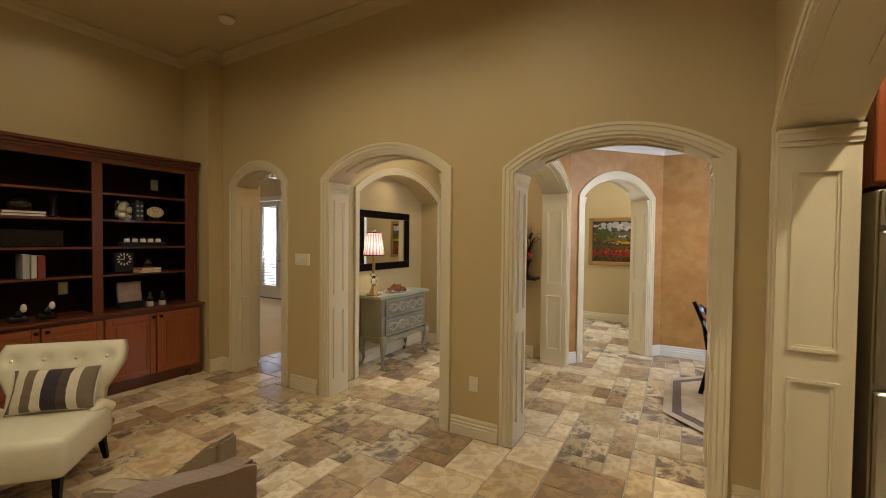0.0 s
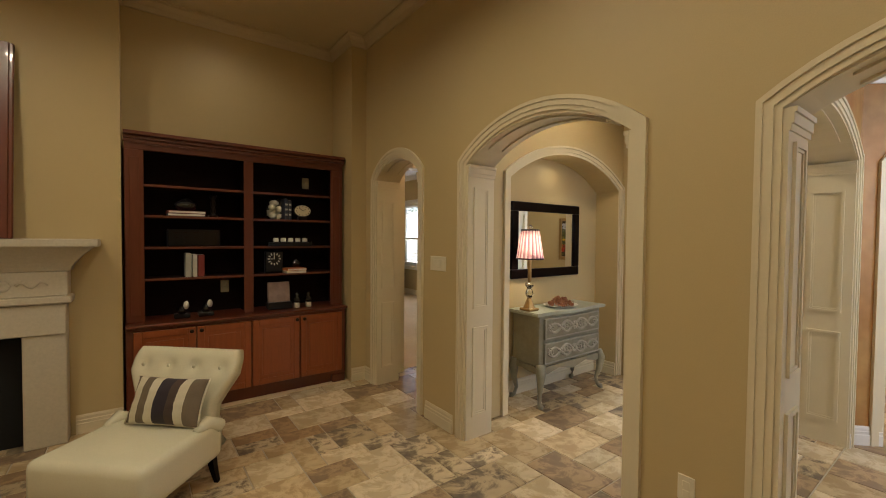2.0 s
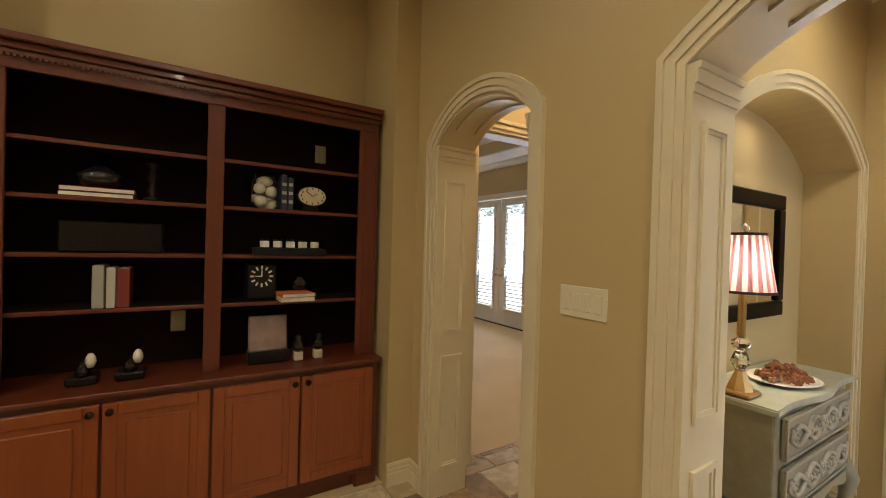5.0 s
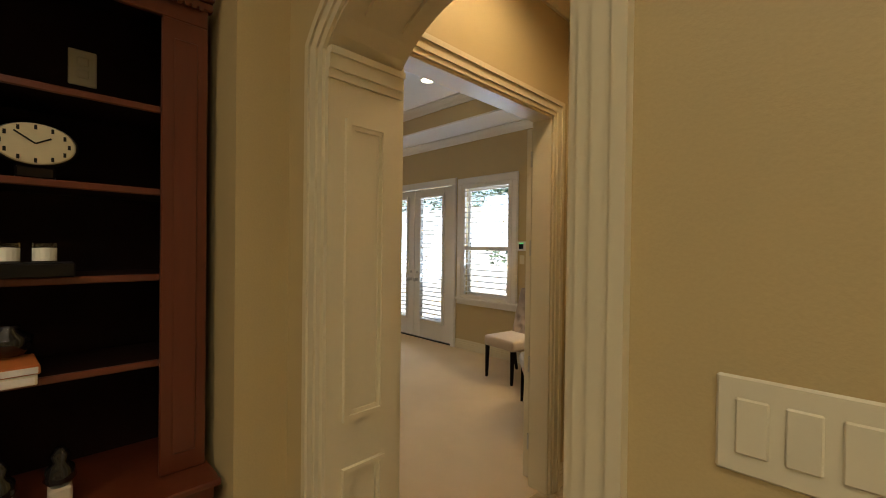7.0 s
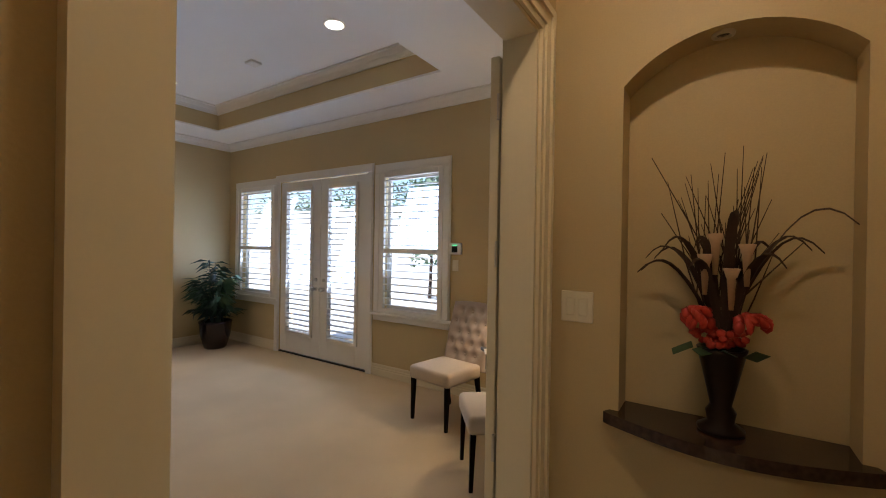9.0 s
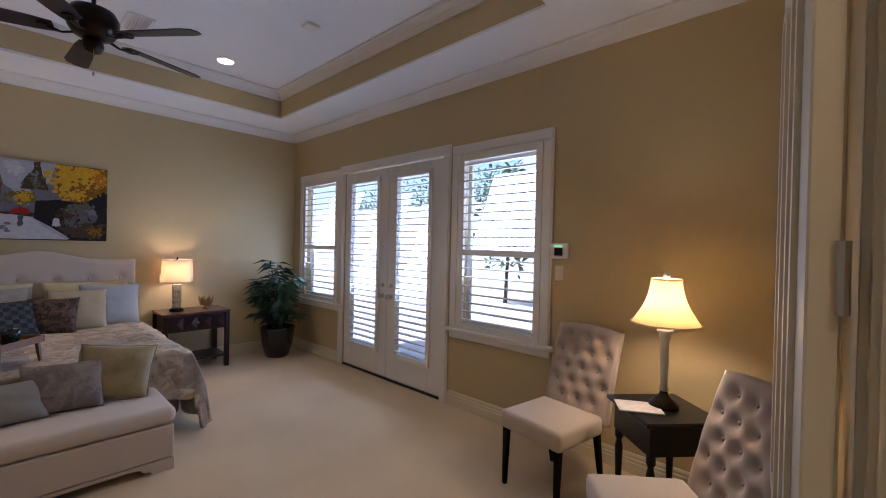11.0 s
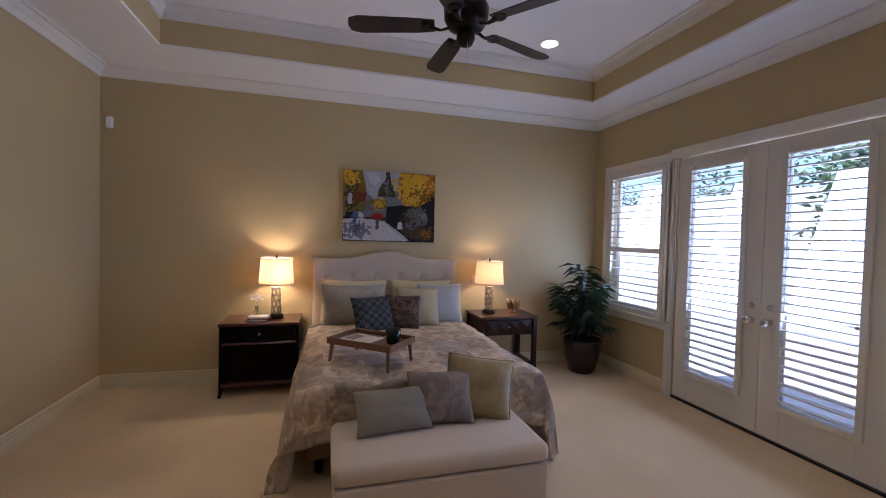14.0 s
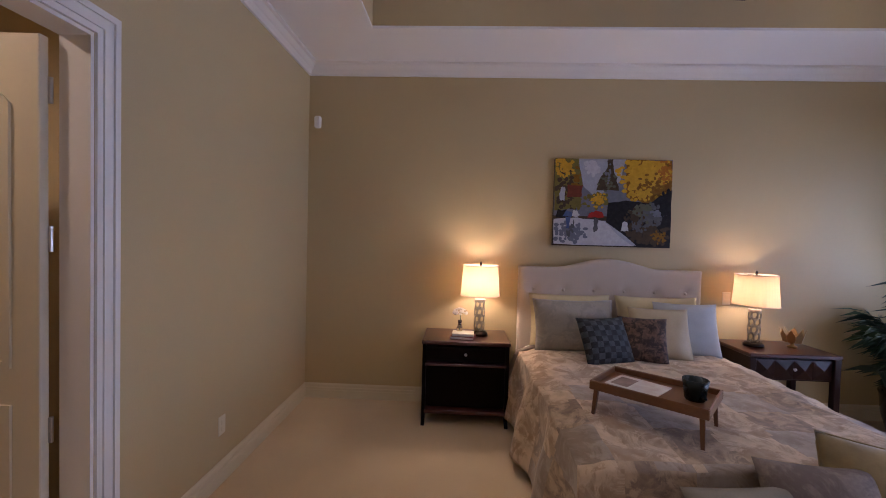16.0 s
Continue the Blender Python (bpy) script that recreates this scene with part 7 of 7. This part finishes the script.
# potted palm in the corner
pa = thing("potted_palm", pose(-10.22, 6.68, 0.004), "leafy green bamboo palm in a dark glazed pot", "plant")
part("pot", turned([(0.13, 0), (0.15, 0.02), (0.20, 0.20), (0.215, 0.36), (0.225, 0.39), (0.215, 0.40), (0.195, 0.385), (0.185, 0.34)], seg=28), POT, pa, "dark plum glazed pot", True)
part("soil", turned([(0.185, 0.33), (0.18, 0.35), (0.01, 0.36)], seg=20), SOIL, pa)
rnd = random.Random(21)
for s in range(24):
    a = rnd.uniform(0, 6.283)
    h, sp = rnd.uniform(0.45, 1.28), rnd.uniform(0.08, 0.40)
    if h > 1.0:
        sp *= 0.55
    ex, ey = sp * math.cos(a), sp * math.sin(a)
    ex, ey = max(ex, -0.36), min(ey, 0.32)
    base = Vector((0.05 * math.cos(a), 0.05 * math.sin(a), 0.34))
    tip = Vector((ex, ey, h))
    mid = (base + tip) / 2 + Vector((-0.2 * ex, -0.2 * ey, 0.12))
    stem = [base, base.lerp(mid, 0.5) + Vector((0, 0, 0.02)), mid, mid.lerp(tip, 0.6), tip]
    part("stem", tubed(stem, [0.006, 0.005, 0.004, 0.003, 0.002], 5), LEAF[2], pa)
    bm = bmesh.new()
    for k in range(15):
        f = 0.30 + 0.70 * k / 14
        if f < 0.6:
            p = base.lerp(mid, f / 0.6)
        else:
            p = mid.lerp(tip, (f - 0.6) / 0.4)
        out = (tip - base)
        az = math.atan2(out.y, out.x)
        for side in (-1, 1):
            ang = az + side * rnd.uniform(0.5, 1.25)
            ln = rnd.uniform(0.13, 0.24) * (0.7 + 0.5 * f)
            drop = rnd.uniform(-0.02, 0.10)
            d1 = Vector((math.cos(ang), math.sin(ang), 0))
            w = Vector((-d1.y, d1.x, 0)) * rnd.uniform(0.010, 0.017)
            q = [p, p + d1 * ln * 0.4 + w + Vector((0, 0, 0.02)), p + d1 * ln + Vector((0, 0, -drop)), p + d1 * ln * 0.4 - w + Vector((0, 0, 0.02))]
            q = [Vector((max(c.x, -0.43), min(c.y, 0.40), c.z)) for c in q]
            vsq = [bm.verts.new(c) for c in q]
            midv = bm.verts.new((q[0] + q[2]) / 2 + Vector((0, 0, 0.012)))
            bm.faces.new((vsq[0], vsq[1], midv))
            bm.faces.new((vsq[1], vsq[2], midv))
            bm.faces.new((vsq[2], vsq[3], midv))
            bm.faces.new((vsq[3], vsq[0], midv))
    part("frond", bm, LEAF[s % 3], pa)


def slipper(m, label):
    t = thing("tufted_chair", m, label, "chair", "tufted chairs by the lamp table")
    bm = bmesh.new()
    box(bm, -0.235, -0.25, 0.36, 0.235, 0.20, 0.475, 0.03, seg=3)
    for v in bm.verts:
        if v.co.z > 0.45:
            v.co.z += 0.02 * (1 - (v.co.x / 0.24) ** 2)
    part("seat", bm, LINEN, t, "cream linen seat", True)
    bm, pts = tufted(0.47, 0.60, 0.07, 3, [(0.12, 4, True), (0.22, 4, False), (0.32, 4, True), (0.42, 4, False), (0.52, 4, True)], lambda u: 0.02 * (1 - u * u), 40, 0.034, 0.06)
    lean = pose(0, 0.235, 0.40, -10, 0, 0)
    for v in bm.verts:
        v.co.y += 0.06 * (v.co.z / 0.6) ** 2
    pts2 = pts
    bmesh.ops.transform(bm, matrix=lean, verts=bm.verts)
    br = part("backrest", bm, TAUPE, t, "taupe diamond-tufted back", True)
    for x, z in pts2:
        buttons(br, [(x, z)], -0.004 + 0.06 * (z / 0.6) ** 2, TAUPE, 0.011, lean)
    for x, y, lx, ly in ((-0.20, -0.215, 0, -0.01), (0.20, -0.215, 0, -0.01), (-0.19, 0.19, 0, 0.07), (0.19, 0.19, 0, 0.07)):
        part("leg", tubed([(x, y, 0.375), (x + lx, y + ly, 0)], [0.026, 0.017], 4), ESPRESSO, t, "dark tapered leg")
    return t


slipper(pose(-6.10, 6.58, 0.004, 0, 0, -9), "cream chair with a taupe tufted back beside the window")
slipper(pose(-5.31, 6.02, 0.004, 0, 0, -51), "cream chair with a taupe tufted back beside the lamp table")

st = thing("side_table", pose(-5.47, 6.60, 0.004, 0, 0, 48), "small black side table with turned legs", "table")
part("top", boxed(-0.21, -0.21, 0.655, 0.21, 0.21, 0.68, 0.006), BLACK, st)
part("apron_box", boxed(-0.175, -0.175, 0.50, 0.175, 0.175, 0.654), BLACK, st)
for x in (-0.155, 0.155):
    for y in (-0.155, 0.155):
        part("leg", turned([(0.022, 0.50), (0.024, 0.46), (0.014, 0.44), (0.022, 0.40), (0.016, 0.2), (0.010, 0.05), (0.016, 0.03), (0.012, 0.0)], seg=12, centre=(x, y, 0)), BLACK, st, smooth=True)
el = thing("buffet_lamp", pose(-5.47, 6.62, 0.6845), "slim silver column lamp with a cream bell shade, lit", "table lamp")
part("foot", turned([(0.075, 0), (0.075, 0.015), (0.05, 0.04), (0.022, 0.07), (0.018, 0.085)], seg=16), BRONZE, el, "dark stepped foot", True)
part("column", turned([(0.018, 0.085), (0.026, 0.095), (0.018, 0.115), (0.019, 0.125), (0.021, 0.36), (0.03, 0.375), (0.028, 0.40), (0.042, 0.41), (0.038, 0.425), (0.01, 0.435), (0.01, 0.5)], seg=16), SILVER, el, "silver column", True)
part("shade", shade_shell(0.172, 0.45, 0.075, 0.695, 40, 0, 0.002, 0.022), SHADE_SILK, el, "cream bell shade")
ring_band(0.173, 0.453, 0.005, CREAMCASE, el)
ring_band(0.076, 0.692, 0.005, CREAMCASE, el)
part("spider", tubed([(-0.074, 0, 0.69), (0.074, 0, 0.69)], 0.003, 6), SILVER, el)
part("finial", turned([(0.006, 0.69), (0.012, 0.70), (0.02, 0.715), (0.012, 0.73)], seg=12), SILVER, el, smooth=True)
lit(-5.47, 6.62, 0.6845 + 0.57, 9.5)
mg = thing("magazine", pose(-5.56, 6.50, 0.6845, 0, 0, 30), "glossy magazine lying on the side table", "magazine")
part("page_block", boxed(-0.11, -0.08, 0, 0.11, 0.08, 0.008, 0.002), PAPER, mg)

# ceiling fan
fa = thing("ceiling_fan", pose(-8.50, 4.55, TZ), "dark bronze ceiling fan with five walnut blades, at rest", "ceiling fan")
part("canopy", turned([(0.03, -0.09), (0.065, -0.05), (0.075, -0.001)], seg=20), BRONZE, fa, smooth=True)
part("down_rod", turned([(0.013, -0.36), (0.013, -0.085)], seg=10), BRONZE, fa)
part("motor", turned([(0.05, -0.57), (0.11, -0.55), (0.14, -0.50), (0.145, -0.43), (0.12, -0.38), (0.05, -0.35), (0.02, -0.345)], seg=28), BRONZE, fa, smooth=True)
part("switch_cup", turned([(0.02, -0.665), (0.045, -0.655), (0.06, -0.62), (0.055, -0.57)], seg=20), BRONZE, fa, smooth=True)
part("pull_chain", tubed([(0.04, 0, -0.65), (0.04, 0, -0.80)], 0.002, 5), SILVER, fa)
part("chain_fob", turned([(0.004, -0.83), (0.008, -0.815), (0.004, -0.80)], seg=8, centre=(0.04, 0, 0)), SILVER, fa)
for i in range(5):
    m = pose(0, 0, -0.545, 0, 0, 38 + 72 * i)
    bm = bmesh.new()
    tube(bm, [(0.09, 0, 0), (0.16, 0, -0.02), (0.23, 0, -0.005)], [0.016, 0.014, 0.03], 8, 0.4)
    lathe(bm, [(0.045, -0.006), (0.045, 0.0)], 14, (0.24, 0, -0.002))
    bmesh.ops.transform(bm, matrix=m, verts=bm.verts)
    part("blade_iron", bm, BRONZE, fa, smooth=False)
    bm = bmesh.new()
    out = [(0.20, -0.05), (0.30, -0.062), (0.68, -0.075), (0.74, -0.055), (0.755, 0.0), (0.74, 0.055), (0.68, 0.075), (0.30, 0.062), (0.20, 0.05)]
    a = [bm.verts.new((x, y, 0.0)) for x, y in out]
    b = [bm.verts.new((x, y, 0.007)) for x, y in out]
    bm.faces.new(a), bm.faces.new(b[::-1])
    for k in range(len(out)):
        j = (k + 1) % len(out)
        bm.faces.new((a[k], a[j], b[j], b[k]))
    bmesh.ops.transform(bm, matrix=m @ pose(0, 0, 0.003, 12), verts=bm.verts)
    part("blade", bm, FANWOOD, fa)

# ---- garden outside the bedroom ----
structure("ground", boxed(-60, 7.29, -0.35, 60, 90, -0.10), CONCRETE, "pale sunlit patio and garden ground", "ground")
# made-up white wall whose height fills the view with outdoor glare
structure("garden_wall", boxed(-32, 16.3, -0.1, -12.7, 16.5, 3.2), STUCCO, "white stucco backdrop added for the overexposed garden view", "wall")
nh = thing("neighbour_house", pose(-12.5, 16.0, -0.1), "white stucco neighbouring house with a pale tiled roof", "house")
bm = bmesh.new()
for a, b, c, d in ((0, 2.72, 0, 3.85), (4.0, 15, 0, 3.85), (2.72, 4.0, 0, 1.45), (2.72, 4.0, 2.65, 3.85)):
    box(bm, a, 0, c, b, 0.25, d)
box(bm, 0, 0.25, 0, 0.25, 8, 3.85)
box(bm, 14.75, 0.25, 0, 15, 8, 3.85)
part("wall", bm, STUCCO, nh)
bm = bmesh.new()
prism(bm, [(-0.6, 3.72), (-0.6, 3.95), (4.2, 6.6), (9, 3.95), (9, 3.72)], -0.5, 15.5, pose(0, 0, 0, 0, 0, 90) @ Matrix.Diagonal((1, -1, 1, 1)))
part("roof", bm, ROOFTILE, nh, "pale grey tiled roof")
hw = part("window", boxed(2.72, 0.12, 1.45, 4.0, 0.16, 2.65), DARKSCREEN, nh, "dark glass window")
bm = bmesh.new()
for a, b, c, d in ((2.72, 2.8, 1.45, 2.65), (3.92, 4.0, 1.45, 2.65), (2.8, 3.92, 1.45, 1.53), (2.8, 3.92, 2.57, 2.65), (2.8, 3.92, 2.02, 2.08), (3.33, 3.39, 1.53, 2.02)):
    box(bm, a, 0.06, c, b, 0.12, d)
part("window_frame", bm, WHITE, hw)
rnd = random.Random(5)


def shrub(x, y, r, h, n, seed):
    rnd = random.Random(seed)
    t = thing("garden_shrub", pose(x, y, -0.1), "leafy green garden shrub", "shrub", "garden shrubs")
    part("trunk", tubed([(0, 0, 0), (0.05, 0.02, h * 0.4), (0, 0.05, h * 0.75)], [0.06, 0.045, 0.02], 6), TWIG, t)
    for g in range(3):
        bm = bmesh.new()
        for i in range(n // 3):
            a, e = rnd.uniform(0, 6.283), math.asin(rnd.uniform(-0.9, 1))
            k = rnd.uniform(0.45, 1.0) * (1 + 0.3 * noise.noise(Vector((math.cos(a) * 2, math.sin(a) * 2, e * 2 + seed))))
            c = Vector((r * k * math.cos(a) * math.cos(e), r * k * math.sin(a) * math.cos(e), h * 0.58 + h * 0.42 * k * math.sin(e)))
            d1 = Vector((rnd.uniform(-1, 1), rnd.uniform(-1, 1), rnd.uniform(-0.6, 0.6))).normalized() * rnd.uniform(0.08, 0.16)
            d2 = d1.orthogonal().normalized() * d1.length * 0.4
            bm.faces.new([bm.verts.new(p) for p in (c - d1, c + d2, c + d1, c - d2)])
        part("leaf_mass", bm, HEDGE[g], t)


for i, (x, y, r, h) in enumerate(((-11.7, 14.2, 0.95, 4.3), (-16.5, 19.0, 2.2, 5.4), (-21.0, 19.5, 2.4, 5.6), (-26.0, 19.5, 2.4, 5.2), (-13.6, 18.4, 1.6, 4.8))):
    shrub(x, y, r, h, 1000, 30 + i)
pt = thing("patio_table", pose(-7.0, 10.9, -0.1), "dark metal round patio table", "table")
part("top", turned([(0.55, 0.70), (0.55, 0.72)], seg=24), BRONZE, pt)
part("pedestal", turned([(0.25, 0), (0.05, 0.05), (0.04, 0.70)], seg=14), BRONZE, pt)
for k, (x, y, r) in enumerate(((-7.9, 11.0, 80), (-6.3, 11.3, -70))):
    pc = thing("patio_chair", pose(x, y, -0.1, 0, 0, r), "dark metal patio chair with pale cushion", "chair", "patio chairs")
    part("seat", boxed(-0.25, -0.25, 0.42, 0.25, 0.25, 0.48, 0.02), PALEBLUE, pc)
    part("backrest", boxed(-0.25, 0.22, 0.45, 0.25, 0.27, 0.95, 0.02), PALEBLUE, pc)
    for sx in (-0.22, 0.22):
        for sy in (-0.22, 0.22):
            part("leg", tubed([(sx, sy, 0.43), (sx, sy, 0)], 0.015, 6), BRONZE, pc)


# ---- slate floor tiles, in a mixed pattern on a half-module grid ----
CELL, GAP = 0.1524, 0.005
rnd = random.Random(77)
taken, tiles = set(), []
I0, I1, J0, J1 = -35, 27, -24, 82
for j in range(J0, J1):
    for i in range(I0, I1):
        if (i, j) in taken:
            continue
        for w, h in rnd.sample([(3, 2), (2, 3), (2, 2), (2, 2), (2, 1), (1, 2), (3, 2)], 7) + [(1, 1)]:
            cells = [(i + a, j + b) for a in range(w) for b in range(h)]
            if all(c not in taken and c[0] < I1 and c[1] < J1 for c in cells):
                taken.update(cells)
                tiles.append((i, j, w, h))
                break
shapes = {}


def tile_mesh(w, h, k):
    """Tiles share meshes by size and stone."""
    if (w, h, k) not in shapes:
        bm = bmesh.new()
        a, b = w * CELL / 2 - GAP / 2, h * CELL / 2 - GAP / 2
        lo = [bm.verts.new((x * a, y * b, -0.008)) for x, y in ((-1, -1), (1, -1), (1, 1), (-1, 1))]
        up = [bm.verts.new((x * (a - 0.004), y * (b - 0.004), 0.0)) for x, y in ((-1, -1), (1, -1), (1, 1), (-1, 1))]
        bm.faces.new(up)
        for q in range(4):
            bm.faces.new((lo[q], lo[(q + 1) % 4], up[(q + 1) % 4], up[q]))
        shapes[w, h, k] = mesh_of("tile", bm, SLATE[k])
    return shapes[w, h, k]


OX, OY = 0.06, 0.03
rooms = ((-5.17, -3.6, 4.05, 3.51), (-4.70, 3.51, -3.53, 5.05), (-3.44, 3.51, 2.3, 7.4), (-4.85, 5.3, 1.65, 9.9))
near, far = [], []
for i, j, w, h in tiles:
    x, y = OX + (i + w / 2) * CELL, OY + (j + h / 2) * CELL
    if not any(x0 - 0.25 < x < x1 + 0.25 and y0 - 0.25 < y < y1 + 0.25 for x0, y0, x1, y1 in rooms) or (x < -4.70 - w * CELL / 2 and y > 3.4 and y < 5.6):
        continue
    d = (x + 2.4) ** 2 + (y - 2.8) ** 2
    (near if -4.8 < x < 0.2 and 0.2 < y < 6.2 else far).append((d, x, y, w, h))
near.sort()
far += near[300:]
bed_ob = bpy.data.objects["floor_tile_bed"]
for d, x, y, w, h in near[:300]:
    ob = new("tile", tile_mesh(w, h, rnd.choices(range(7), (5, 5, 3, 4, 2, 3, 2))[0]))
    ob.parent = bed_ob
    ob.location = (x, y, rnd.uniform(-0.0008, 0.0004))
for k in range(7):
    bm = bmesh.new()
    for d, x, y, w, h in far:
        if int(abs(x * 13.7 + y * 7.3)) % 7 != k:
            continue
        a, b = w * CELL / 2 - GAP / 2, h * CELL / 2 - GAP / 2
        lo = [bm.verts.new((x + p * a, y + q * b, -0.008)) for p, q in ((-1, -1), (1, -1), (1, 1), (-1, 1))]
        up = [bm.verts.new((x + p * (a - 0.004), y + q * (b - 0.004), 0.0)) for p, q in ((-1, -1), (1, -1), (1, 1), (-1, 1))]
        bm.faces.new(up)
        for q in range(4):
            bm.faces.new((lo[q], lo[(q + 1) % 4], up[(q + 1) % 4], up[q]))
    ob = part("tile_field", bm, SLATE[k], bed_ob)
    tagged(ob, kind="stuff")
